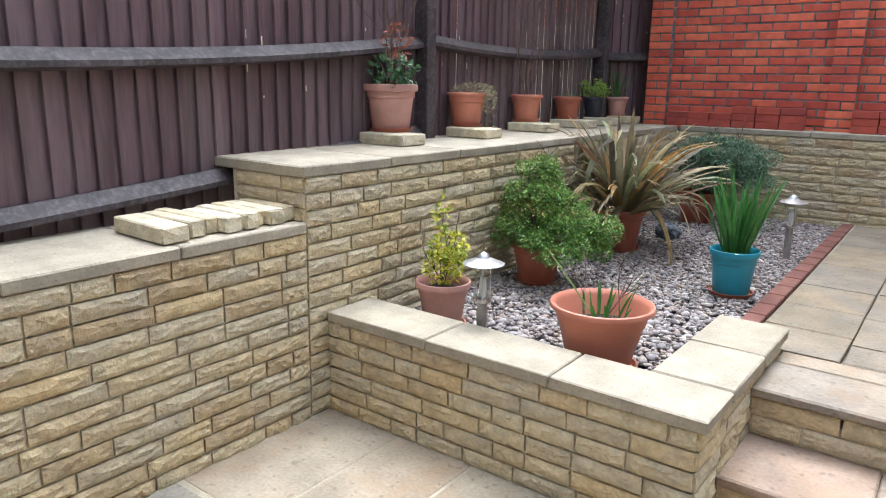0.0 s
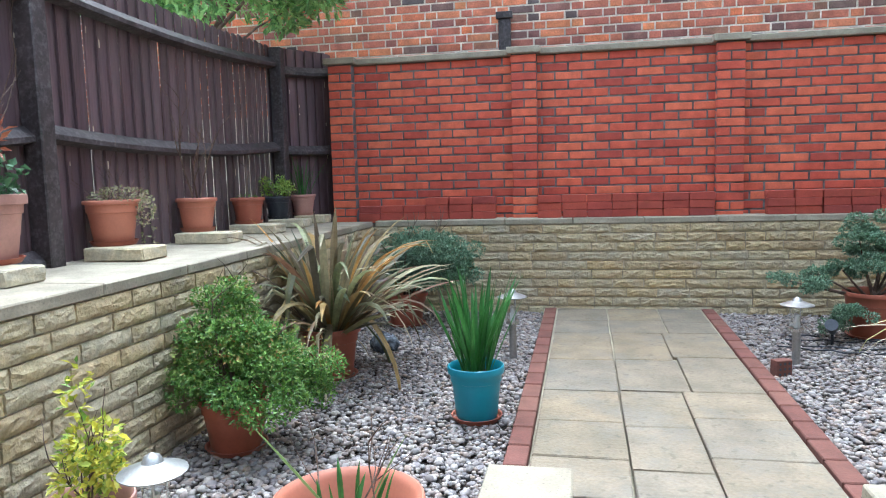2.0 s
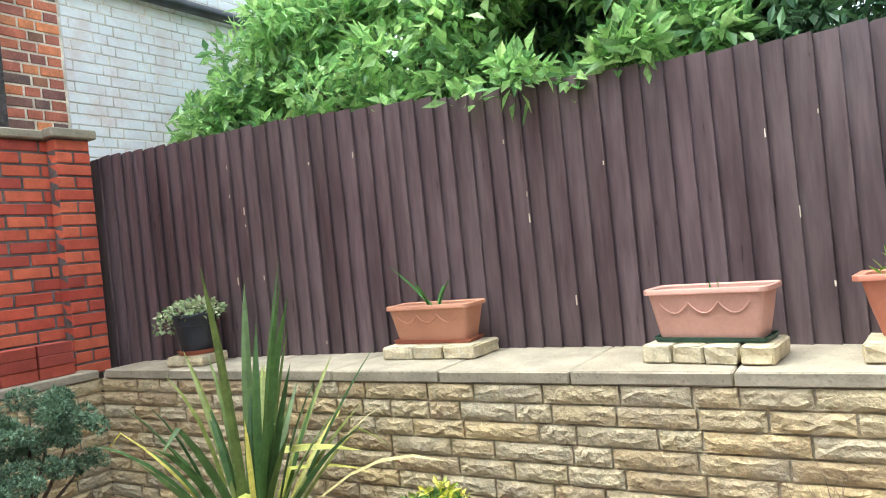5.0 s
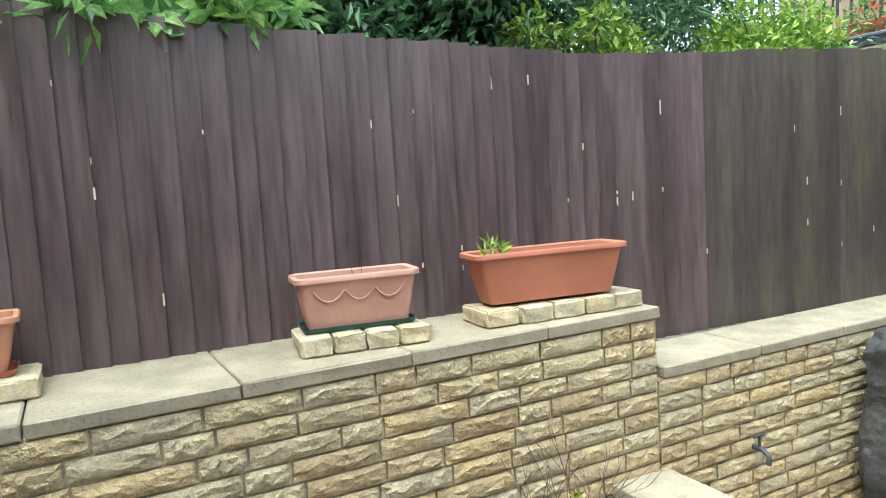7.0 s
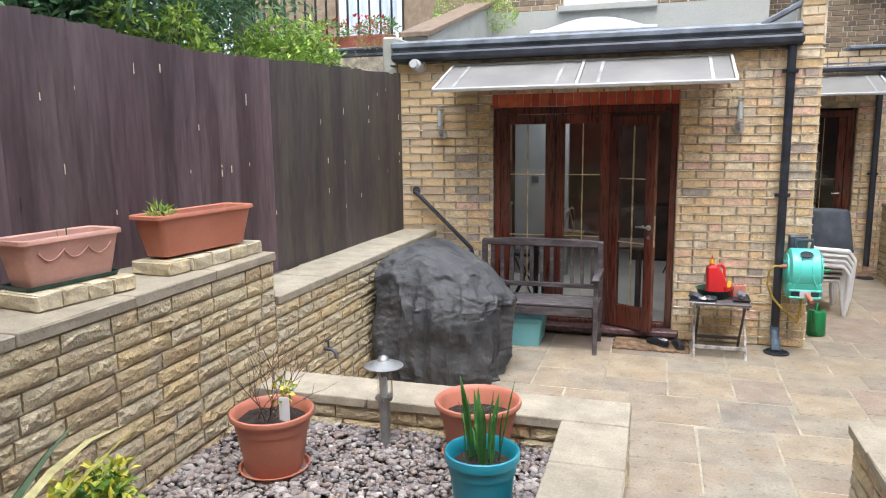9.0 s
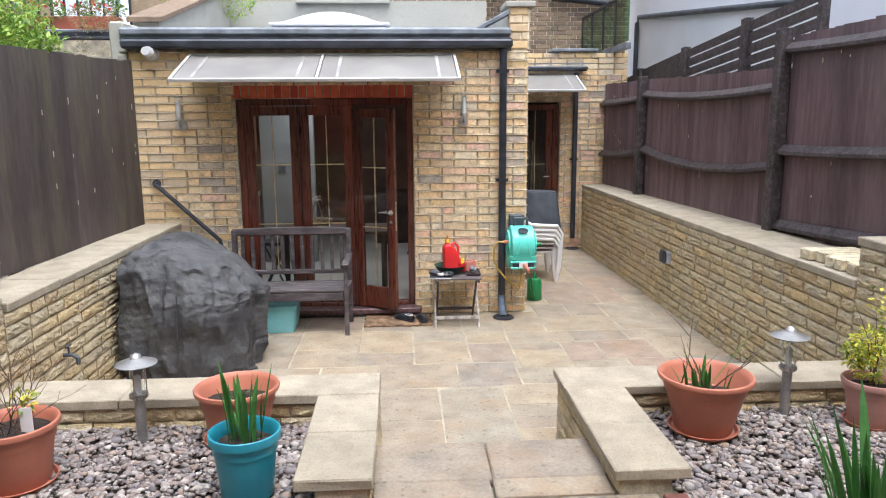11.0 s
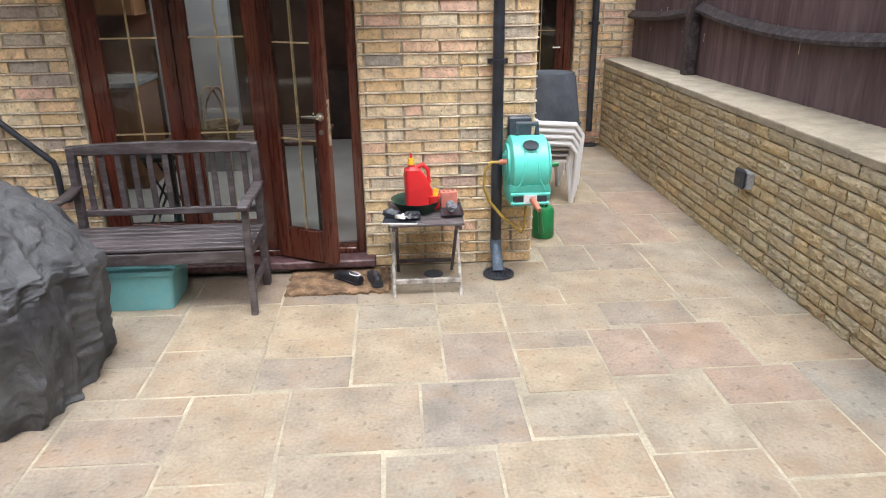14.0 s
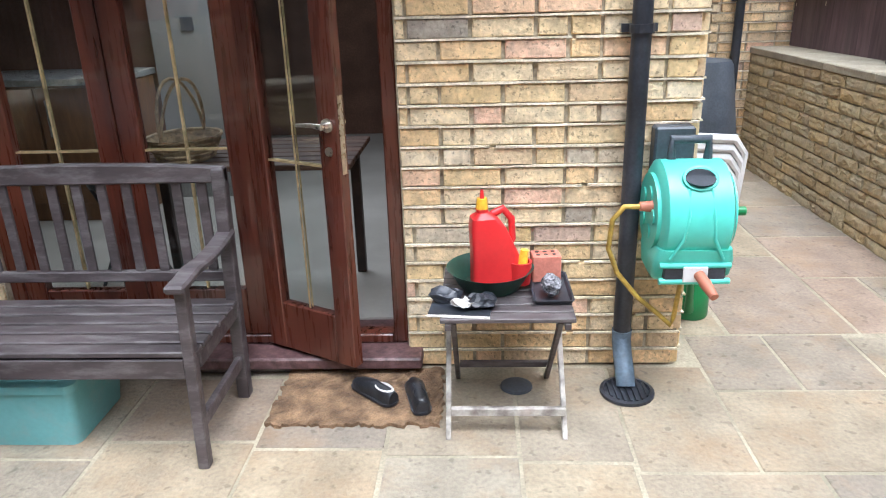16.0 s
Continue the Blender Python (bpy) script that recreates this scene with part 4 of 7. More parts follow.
bag = thing("stone_in_bag", "clear crumpled plastic bag over a grey stone on gravel", "plastic bag", (-1.72, 6.22, ZB))
bm = bmesh.new()
bmesh.ops.create_icosphere(bm, subdivisions=3, radius=0.1)
for v in bm.verts:
    v.co = Vector((v.co.x * 1.0, v.co.y * 0.8, v.co.z * 0.8 + 0.07)) + Vector(noise.noise_vector(v.co * 22)) * 0.022
part("sheet", bm, surface("crumpled plastic", [(0.07, 0.08, 0.1), (0.16, 0.19, 0.23)], 20, 0.25, 0.5, 40), bag)

# ---- bed, east ----
pot, z = round_pot("juniper_pot", "terracotta pot with an open branched cloud juniper", (1.56, 6.88, ZB + 0.022), 0.4, 0.31, M["terracotta_dark"], rim=0.1)
pot.rotation_euler = (0, 0, 0)
pads = [(0.06, 0, 0.45, 0.19), (-0.1, 0.02, 0.37, 0.15), (0.24, 0.0, 0.36, 0.15), (0.14, 0.05, 0.3, 0.12), (-0.05, 0.1, 0.26, 0.12), (-0.22, -0.05, 0.16, 0.14), (0.0, -0.1, 0.2, 0.13), (-0.48, -0.1, 0.08, 0.14), (-0.36, 0.0, 0.13, 0.1), (-0.62, 0, 0.1, 0.07), (-0.2, -0.2, -0.12, 0.12), (-0.3, -0.2, -0.2, 0.1), (0.3, 0.05, 0.16, 0.1)]
cl = []
for i, (a, b, c, s) in enumerate(pads):
    cl += clumps((s, s, s * 0.42), 9, s * 0.33, 40 + i, (a, b, z + c + 0.06), -0.6)
leaf_cloud("foliage", pot, cl, 20000, 0.023, 0.011, M["leaf_juniper"], 41)
bm = bmesh.new()
for a, b, c, s in pads:
    tube(bm, curve_points((R(-0.05, 0.05), R(-0.04, 0.04), z), (a * 0.5, b * 0.5, z + c * 0.25 + 0.04), (a, b, z + c + 0.05), 6), [0.014, 0.012, 0.01, 0.008, 0.007, 0.005, 0.004], 6)
part("branchwork", bm, M["twig"], pot)

pot, z = round_pot("flax_pot", "terracotta pot with an arching green and yellow flax", (1.82, 5.75, ZB + 0.012), 0.4, 0.29, M["terracotta_dark"], rim=0.1)
blades("leaves", pot, 34, 0.88, 0.042, M["leaf_flax"], (6, 46), 0.09, z, 0.55, 45, kink=0.12)
blades("tall_leaves", pot, 7, 1.08, 0.045, M["leaf_flax"], (2, 22), 0.06, z, 0.2, 47, kink=0.0)
blades("yellow_leaves", pot, 6, 0.75, 0.055, leafy("yellow broad leaves", [(0.6, 0.58, 0.14), (0.5, 0.52, 0.12)]), (10, 40), 0.07, z, 0.9, 61, kink=0.8)
blades("dry_leaves", pot, 16, 0.9, 0.028, leafy("yellow dying leaves", [(0.58, 0.5, 0.1), (0.5, 0.5, 0.14), (0.6, 0.52, 0.28)]), (35, 80), 0.09, z, 1.5, 46, kink=0.3)
blades("straw_leaves", pot, 12, 0.8, 0.018, M["leaf_straw"], (60, 85), 0.1, z, 1.6, 44, kink=0.3)

pot, z = round_pot("euonymus_pot", "pink plastic pot with a yellow tipped round euonymus", (1.91, 4.98, ZB), 0.29, 0.22, M["terracotta_pink"], rim=0.14)
leaf_cloud("leaves", pot, clumps((0.12, 0.12, 0.15), 16, 0.05, 18, (0, 0, z + 0.18)) , 900, 0.036, 0.024, M["leaf_box"], 19)
leaf_cloud("yellow_tip", pot, clumps((0.13, 0.13, 0.1), 12, 0.04, 18, (0, 0, z + 0.26), 0.1), 260, 0.036, 0.022, M["leaf_yellow"], 20)
twigs("stem_growth", pot, 4, 0.2, 0.4, (0, 0, z), 0.005, seed=29, forks=1)

pot, z = round_pot("fuchsia_pot", "terracotta pot with bare twigs, soil and a white plant label", (2.04, 3.82, ZB - 0.005), 0.37, 0.27, M["terracotta"], rim=0.1, fill=0.84)
pot.rotation_euler = (0, 0, 0)
twigs("stem_growth", pot, 11, 0.3, 1.1, (0, 0, z), 0.003, seed=31, forks=2, gather=0.07)
leaf_cloud("leaves", pot, [((-0.04, -0.02, z + 0.13), (0.05, 0.05, 0.05))], 36, 0.04, 0.022, M["leaf_yellow"], 21)
boxed("label_stick", (-0.1, -0.05, 0.02, 0.024, z - 0.03, z + 0.11), M["white_paint"], pot, 0.001, "white plastic plant label")

pot, z = round_pot("empty_pot", "terracotta pot with dark soil and a few shoots", (1.2, 3.44, ZB - 0.005), 0.4, 0.26, M["terracotta"], rim=0.1, fill=0.7)
blades("shoots", pot, 7, 0.1, 0.016, M["leaf_iris"], (0, 20), 0.1, z, 0.2, 47)
pot, z = round_pot("iris_pot", "turquoise plastic pot with short green iris leaves", (1.05, 3.97, ZB - 0.002), 0.29, 0.28, M["teal"], saucer=False, rim=0.14, taper=0.72, fill=0.8)
blades("leaves", pot, 18, 0.32, 0.026, M["leaf_iris"], (0, 16), 0.07, z, 0.2, 49)

br = thing("holed_brick", "single red perforated brick lying tilted on the gravel", "brick", (0.72, 5.88, ZB + 0.01), 25)
bm = bmesh.new()
box(bm, -0.05, 0.05, -0.03, 0.03, 0.0, 0.1, 0.003)
part("block", bm, M["edging"], br)
# black discs on the face stand in for the shade inside the holes
for i in range(3):
    for j in range(3):
        bm = bmesh.new()
        tube(bm, [(-0.03 + i * 0.03, -0.0305, 0.02 + j * 0.03), (-0.03 + i * 0.03, -0.029, 0.02 + j * 0.03)], 0.008, 10)
        part("hole", bm, M["black_plastic"], br)
cab = thing("garden_cable", "black cable lying in loops over the gravel", "cable", (1.25, 6.7, ZB + 0.03))
bm = bmesh.new()
r9 = random.Random(9)
for k in range(4):
    pts, p = [], Vector((-0.4 + 0.05 * k, -0.2 + 0.1 * k, 0.01))
    for i in range(14):
        pts.append(p.copy())
        p += Vector((0.06, r9.uniform(-0.07, 0.06), r9.uniform(-0.012, 0.012)))
        p.z = max(0.0, min(0.04, p.z))
    tube(bm, pts, 0.005, 6)
part("cord", bm, M["black_plastic"], cab, smooth=True)
sp = thing("spotlight", "small black spike spotlight on the gravel", "garden lamp", (1.22, 6.62, ZB + 0.01))
bm = bmesh.new()
tube(bm, [(0, 0, -0.03), (0, 0, 0.1)], 0.01, 8)
part("spike", bm, M["black_plastic"], sp)
bm = bmesh.new()
tube(bm, [(0, 0, 0.1), (-0.02, -0.05, 0.14), (-0.04, -0.1, 0.17)], [0.02, 0.035, 0.04], 14)
part("head", bm, M["black_plastic"], sp, smooth=True)


# ---- troughs on the east wall ----
def trough(place, l, w, h, material, label, turn=-90, saucer=None, swags=False):
    t = thing("trough", label, "plant trough", place, turn, "troughs on the wall")
    bm = bmesh.new()
    z0 = 0.012
    a, b = l / 2, w / 2
    rounded(bm, [(z0, a * 0.8, b * 0.68, 0.02), (z0 + h * 0.5, a * 0.88, b * 0.8, 0.025), (z0 + h - 0.022, a * 0.93, b * 0.9, 0.025), (z0 + h - 0.02, a, b, 0.03), (z0 + h - 0.004, a, b, 0.03), (z0 + h, a * 0.98, b * 0.97, 0.03), (z0 + h - 0.005, a * 0.92, b * 0.86, 0.025), (z0 + h * 0.55, a * 0.86, b * 0.76, 0.02)], 4)
    part("body", bm, material, t, smooth=True)
    bm = bmesh.new()
    rounded(bm, [(z0 + h * 0.7, a * 0.88, b * 0.8, 0.02), (z0 + h * 0.72, a * 0.87, b * 0.79, 0.02)], 3)
    part("soil", bm, M["soil"], t)
    if swags:
        for k in range(3):
            bm = bmesh.new()
            x0 = -a * 0.72 + k * a * 0.48
            tube(bm, curve_points((x0, -b * 0.9, z0 + h * 0.72), (x0 + a * 0.24, -b * 0.8, z0 + h * 0.3), (x0 + a * 0.48, -b * 0.9, z0 + h * 0.72), 8), 0.0035, 6)
            part("swag", bm, material, t, smooth=True)
    if saucer:
        bm = bmesh.new()
        rounded(bm, [(0, a * 0.88, b * 0.78, 0.02), (0.018, a * 0.92, b * 0.84, 0.02), (0.018, a * 0.9, b * 0.8, 0.02), (0.006, a * 0.86, b * 0.76, 0.02)], 3)
        part("saucer", bm, saucer, t)
    return t, z0 + h * 0.72


plinth((2.8, 5.48, ZC), (0.5, 0.24, 0.06), 3, -88, "block of cream walling stone under a trough")
t, z = trough((2.82, 5.5, ZC + 0.062), 0.46, 0.2, 0.17, surface("orange terracotta plastic", [(0.46, 0.21, 0.13), (0.5, 0.24, 0.15)], 5, 0.6, 0.1, 90, mottle=0.08), "orange terracotta trough with swags and one green shoot", -88, M["terracotta_dark"], True)
blades("shoots", t, 3, 0.22, 0.025, M["leaf_iris"], (15, 40), 0.03, z, 0.4, 51)
bm = bmesh.new()
for edge in (-1, 1):
    pts = curve_points((0.02, 0, z - 0.02), (-0.12, 0.0, z + 0.14), (-0.26, 0.02, z + 0.24), 8)
    row = [bm.verts.new(p + Vector((0, edge * 0.016 * (1 - (k / 8) ** 2) + edge * 0.001, 0.012 * (1 - k / 8)))) for k, p in enumerate(pts)]
    mid = [bm.verts.new(p) for p in pts]
    for k in range(8):
        bm.faces.new((row[k], row[k + 1], mid[k + 1], mid[k]))
part("long_leaf", bm, M["leaf_iris"], t)
plinth((2.69, 4.22, ZC), (0.46, 0.24, 0.065), 4, -96, "block of cream walling stone under a trough")
t, z = trough((2.71, 4.22, ZC + 0.067), 0.45, 0.2, 0.185, surface("pale pink terracotta plastic", [(0.5, 0.27, 0.21), (0.54, 0.3, 0.24)], 5, 0.6, 0.1, 90, mottle=0.08), "pale pink terracotta trough with swags on a green saucer", -98, M["dark_green"], True)
blades("shoots", t, 2, 0.09, 0.012, M["leaf_iris"], (0, 20), 0.03, z, 0.3, 52)
plinth((2.66, 3.38, ZC), (0.74, 0.22, 0.065), 5, -93, "block of cream walling stone under a trough")
t, z = trough((2.66, 3.42, ZC + 0.067), 0.68, 0.2, 0.2, M["terracotta"], "long terracotta trough with one small green plant", -97)
leaf_cloud("leaves", t, [((-0.22, 0, z + 0.05), (0.05, 0.05, 0.03))], 60, 0.06, 0.014, M["leaf_lime"], 23)
plinth((2.58, 6.95, ZC), (0.26, 0.2, 0.055), 2, -80)
pot, z = round_pot("ivy_pot", "black plastic pot with pale variegated ivy on stone block", (2.58, 6.95, ZC + 0.058), 0.26, 0.21, M["black_plastic"], rim=0.1, saucer_material=M["terracotta_dark"])
leaf_cloud("leaves", pot, [((0, 0, z + 0.05), (0.16, 0.14, 0.06)), ((-0.15, -0.05, z + 0.0), (0.07, 0.06, 0.06))], 360, 0.036, 0.028, leafy("variegated ivy", [(0.14, 0.26, 0.1), (0.6, 0.64, 0.42), (0.24, 0.36, 0.14)]), 24)


# ---- trees beyond the fences ----
def tree(name, label, place, trunk_h, clusters, leaves, leaf, material, seed, limbs=8, category="tree"):
    t = thing(name, label, category, place)
    bm = bmesh.new()
    r = random.Random(seed)
    tube(bm, [(0, 0, 0), (r.uniform(-0.05, 0.05), 0.03, trunk_h * 0.5), (0.0, 0.0, trunk_h)], [0.07, 0.055, 0.04], 10)
    part("trunk", bm, M["twig"], t, smooth=True)
    bm = bmesh.new()
    for c, s in r.sample(clusters, min(limbs * 3, len(clusters))):
        tube(bm, curve_points((0, 0, trunk_h * r.uniform(0.5, 1)), (c[0] * 0.4, c[1] * 0.4, trunk_h + (c[2] - trunk_h) * 0.6), c, 6), [0.03, 0.025, 0.02, 0.016, 0.012, 0.008, 0.005], 6)
    part("limb_growth", bm, M["twig"], t, smooth=True)
    leaf_cloud("crown", t, clusters, leaves, leaf[0], leaf[1], material, seed, shell=0.2, up=0.1)
    return t


tree("laurel_tree", "leafy green laurel hanging over the brown fence", (4.4, 6.6, 0), 2.3, clumps((1.4, 1.7, 1.1), 110, 0.27, 61, (0.1, -0.3, 3.2), -0.8) + clumps((0.3, 1.4, 0.25), 30, 0.16, 60, (-1.15, -0.2, 2.62), -1.0), 26000, (0.12, 0.048), M["leaf_laurel"], 62, 4)
tree("laurel_tree", "leafy green shrub drooping over the brown fence", (3.6, 4.8, 0), 2.2, clumps((0.6, 1.3, 0.7), 60, 0.22, 63, (0, 0.2, 2.9), -0.9) + clumps((0.25, 0.9, 0.12), 16, 0.12, 59, (-0.42, 0.3, 2.45), -1.0), 13000, (0.11, 0.05), M["leaf_laurel"], 64, 3)
tree("yew_hedge", "dark green dense evergreen hedge behind the fence", (4.8, 2.4, 0), 2.3, clumps((1.3, 3.4, 2.6), 240, 0.5, 65, (0, 0, 3.0), -0.5), 60000, (0.09, 0.03), M["leaf_dark"], 66, 2, "hedge")
tree("yew_hedge", "dark green dense evergreen hedge behind the fence", (4.3, 3.9, 0), 2.0, clumps((0.75, 1.7, 1.3), 150, 0.34, 75, (0, 0, 2.9), -0.6), 46000, (0.08, 0.04), M["leaf_dark"], 76, 2, "hedge")
tree("golden_shrub", "lime yellow leafy shrub showing above the fence", (3.4, 1.1, 0), 1.9, clumps((0.35, 0.6, 0.3), 26, 0.13, 67, (0, 0, 2.4), -0.7), 2600, (0.07, 0.03), M["leaf_lime"], 68, 3, "shrub")
tree("golden_shrub", "lime yellow leafy shrub showing above the fence", (3.5, 2.5, 0), 1.9, clumps((0.3, 0.5, 0.25), 18, 0.13, 69, (0, 0, 2.4), -0.7), 1300, (0.07, 0.03), M["leaf_lime"], 70, 3, "shrub")
tree("overhanging_tree", "bright green leafy branches over the dark fence", (-4.0, 7.3, 0), 2.4, clumps((1.5, 0.9, 0.5), 80, 0.2, 71, (0.5, -0.2, 3.35), -1.0), 12000, (0.1, 0.045), M["leaf_laurel"], 72, 4)

# ---- the glazed doors ----
sill = structure("door_sill", (DX0 - 0.06, DX1 + 0.04, -0.26, 0.1, 0.035, 0.085), M["sill"], 0.008)
structure("door_step", (DX0 - 0.03, DX1 + 0.02, -0.26, 0.055, 0.0, 0.034), M["red_joint"], 0.003)
frame_ob = tagged(new("door_1"), "dark red varnished three-leaf glazed doors, one leaf open", "glazed door")
for name, dims in (("jamb", (DX0 + 0.003, DX0 + 0.06, -0.11, -0.03, 0.09, DH - 0.003)), ("jamb", (DX1 - 0.06, DX1 - 0.003, -0.11, -0.03, 0.09, DH - 0.003)), ("head", (DX0 + 0.063, DX1 - 0.063, -0.11, -0.03, DH - 0.06, DH + 0.006)), ("threshold", (DX0 + 0.063, DX1 - 0.063, -0.11, -0.03, 0.088, 0.125))):
    boxed(name, dims, M["mahogany"], frame_ob, 0.005)


def glazed_leaf(parent, w, h, m, handle=False, name="leaf"):
    """A leaf that runs from x 0 to w, hinged at 0, with brass cross bars."""
    leaf = new(name)
    leaf.parent = parent
    leaf.matrix_world = m
    s = 0.085
    def add(n, dims, mat, bevel=0.004):
        ob = boxed(n, dims, mat, leaf, bevel)
        return ob
    add("stile", (0.0, s, -0.024, 0.024, 0, h), M["mahogany"])
    add("stile", (w - s, w, -0.024, 0.024, 0, h), M["mahogany"])
    add("top_rail", (s, w - s, -0.022, 0.022, h - s, h), M["mahogany"])
    add("bottom_rail", (s, w - s, -0.022, 0.022, 0, 0.2), M["mahogany"])
    add("pane", (s, w - s, -0.004, 0.004, 0.2, h - s), M["glass"], 0)
    cx = w / 2
    for side in (-0.007, 0.007):
        add("brass_bar", (cx - 0.004, cx + 0.004, side - 0.001, side + 0.001, 0.2, h - s), M["brass"], 0)
        for z in (0.77, 1.33):
            add("brass_bar", (s, w - s, side - 0.002, side + 0.002, z - 0.004, z + 0.004), M["brass"], 0)
    for z in (0.25, h - 0.3):
        add("hinge", (0.03, 0.042, 0.024, 0.03, z, z + 0.09), M["brass"], 0)
    if handle:
        for sgn in (1, -1):
            bm = bmesh.new()
            tube(bm, [(w - 0.04, sgn * 0.024, 0.92), (w - 0.04, sgn * 0.06, 0.92)], 0.012, 12)
            tube(bm, [(w - 0.035, sgn * 0.06, 0.92), (w - 0.08, sgn * 0.062, 0.923), (w - 0.15, sgn * 0.058, 0.918)], [0.009, 0.008, 0.006], 10)
            part("handle", bm, M["nickel"], leaf, "satin nickel lever handle", smooth=True)
            bm = bmesh.new()
            tube(bm, [(w - 0.04, sgn * 0.0245, 0.92), (w - 0.04, sgn * 0.03, 0.92)], 0.024, 20)
            tube(bm, [(w - 0.04, sgn * 0.0245, 0.83), (w - 0.04, sgn * 0.03, 0.83)], 0.016, 16)
            part("escutcheon", bm, M["nickel"], leaf, smooth=True)
        add("lock_plate", (w, w + 0.002, -0.012, 0.012, 0.75, 1.02), M["nickel"], 0)
    return leaf


LW, LH = 0.5, DH - 0.19
glazed_leaf(frame_ob, LW, LH, pose(DX1 - 0.062, -0.06, 0.128, 0, 0, 180))
glazed_leaf(frame_ob, LW - 0.01, LH, pose(DX1 - 0.066 - LW, -0.06, 0.128, 0, 0, 180))
glazed_leaf(frame_ob, 0.435, LH, pose(DX1 - 0.07 - 2 * LW, -0.03, 0.1, 0, 0, 180 - 29), handle=True)

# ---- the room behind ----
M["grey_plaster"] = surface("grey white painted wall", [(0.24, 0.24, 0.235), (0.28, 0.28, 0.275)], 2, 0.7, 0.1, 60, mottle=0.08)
# wall colour kept dark brown so the depth of the room reads dim
M["brown_wall"] = surface("dim brown wall", [(0.12, 0.06, 0.04), (0.16, 0.085, 0.055)], 3, 0.8, 0.1, 60)
structure("room_floor", (-0.5, 6.0, -4.5, -0.262, 0.02, 0.09), M["tile"])
structure("room_ceiling", (-0.5, 6.0, -4.5, -0.26, 2.35, 2.45), M["white_paint"])
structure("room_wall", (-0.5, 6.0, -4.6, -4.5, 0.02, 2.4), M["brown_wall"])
structure("room_wall", (-0.53, -0.5, -4.5, -0.26, 0.02, 2.4), M["plaster"])
structure("room_wall", (2.85, 6.1, -0.25, -0.1, 0.0, 2.45), M["plaster"])
structure("room_wall", (6.0, 6.1, -4.5, -0.25, 0.02, 2.4), M["plaster"])
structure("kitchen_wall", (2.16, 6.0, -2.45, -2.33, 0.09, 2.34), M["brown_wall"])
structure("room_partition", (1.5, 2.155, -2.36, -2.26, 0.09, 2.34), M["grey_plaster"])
sock = thing("wall_socket", "dark steel double socket on the white partition", "socket", (1.9, -2.258, 1.27))
boxed("plate", (-0.043, 0.043, 0, 0.01, -0.043, 0.043), M["grey_plastic"], sock, 0.002)
for k in range(3):
    cb = thing("kitchen_cabinet", "orange wood kitchen base cabinet with steel handle", "cabinet", (2.45 + k * 0.5, -2.0, 0.09), 0, "kitchen base cabinets")
    boxed("body", (-0.248, 0.248, -0.3, 0.26, 0.0, 0.86), M["kitchen_wood"], cb)
    boxed("door", (-0.24, 0.24, 0.263, 0.283, 0.12, 0.85), M["kitchen_wood"], cb)
    bm = bmesh.new()
    tube(bm, [(0.18, 0.3, 0.55), (0.18, 0.3, 0.78)], 0.006, 8)
    part("handle", bm, M["steel"], cb)
wt = thing("worktop", "grey stone-effect kitchen worktop over wood cabinets", "worktop", (2.95, -2.0, 0.955))
boxed("slab", (-0.76, 0.76, -0.32, 0.31, 0, 0.04), M["worktop"], wt)
for k in range(3):
    cb = thing("wall_cabinet", "orange wood kitchen wall cabinet", "cabinet", (2.45 + k * 0.5, -2.1, 1.5), 0, "kitchen wall cabinets")
    boxed("body", (-0.248, 0.248, -0.2, 0.1, 0, 0.75), M["kitchen_wood"], cb)
    boxed("door", (-0.24, 0.24, 0.103, 0.12, 0.01, 0.74), M["kitchen_wood"], cb)
tb = thing("slatted_table", "brown slatted wooden table behind the glazed doors", "table", (1.08, -0.58, 0.09))
for k in range(7):
    boxed("slat", (-0.55, 0.55, -0.3 + k * 0.086, -0.225 + k * 0.086, 0.66, 0.685), M["slat_brown"], tb)
for x in (-0.5, 0.46):
    for y in (-0.26, 0.24):
        boxed("leg", (x, x + 0.045, y, y + 0.045, 0.0, 0.658), M["dark_room"], tb)
bk = thing("wicker_basket", "round willow basket with tall hoop handle on table", "basket", (1.27, -0.44, 0.778), 78)
bm = bmesh.new()
lathe(bm, [(0, 0), (0.11, 0), (0.15, 0.1), (0.155, 0.105), (0.145, 0.1), (0.1, 0.01), (0, 0.01)], 30)
for v in bm.verts:
    v.co.x *= 1.15
part("bowl", bm, M["wicker"], bk, smooth=True)
for k in range(5):
    bm = bmesh.new()
    tube(bm, [((0.113 + 0.009 * k) * 1.15 * math.cos(a), (0.113 + 0.009 * k) * math.sin(a), 0.012 + k * 0.021) for a in [i * math.pi / 10 for i in range(21)]], 0.008, 6)
    part("weave", bm, M["wicker"], bk, smooth=True)
for o in (-0.02, 0.02):
    bm = bmesh.new()
    tube(bm, [(0.16 * math.cos(a), o * math.sin(a) * 1.5, 0.1 + 0.24 * math.sin(a)) for a in [i * math.pi / 12 for i in range(13)]], 0.007, 8)
    part("handle", bm, M["wicker"], bk, smooth=True)
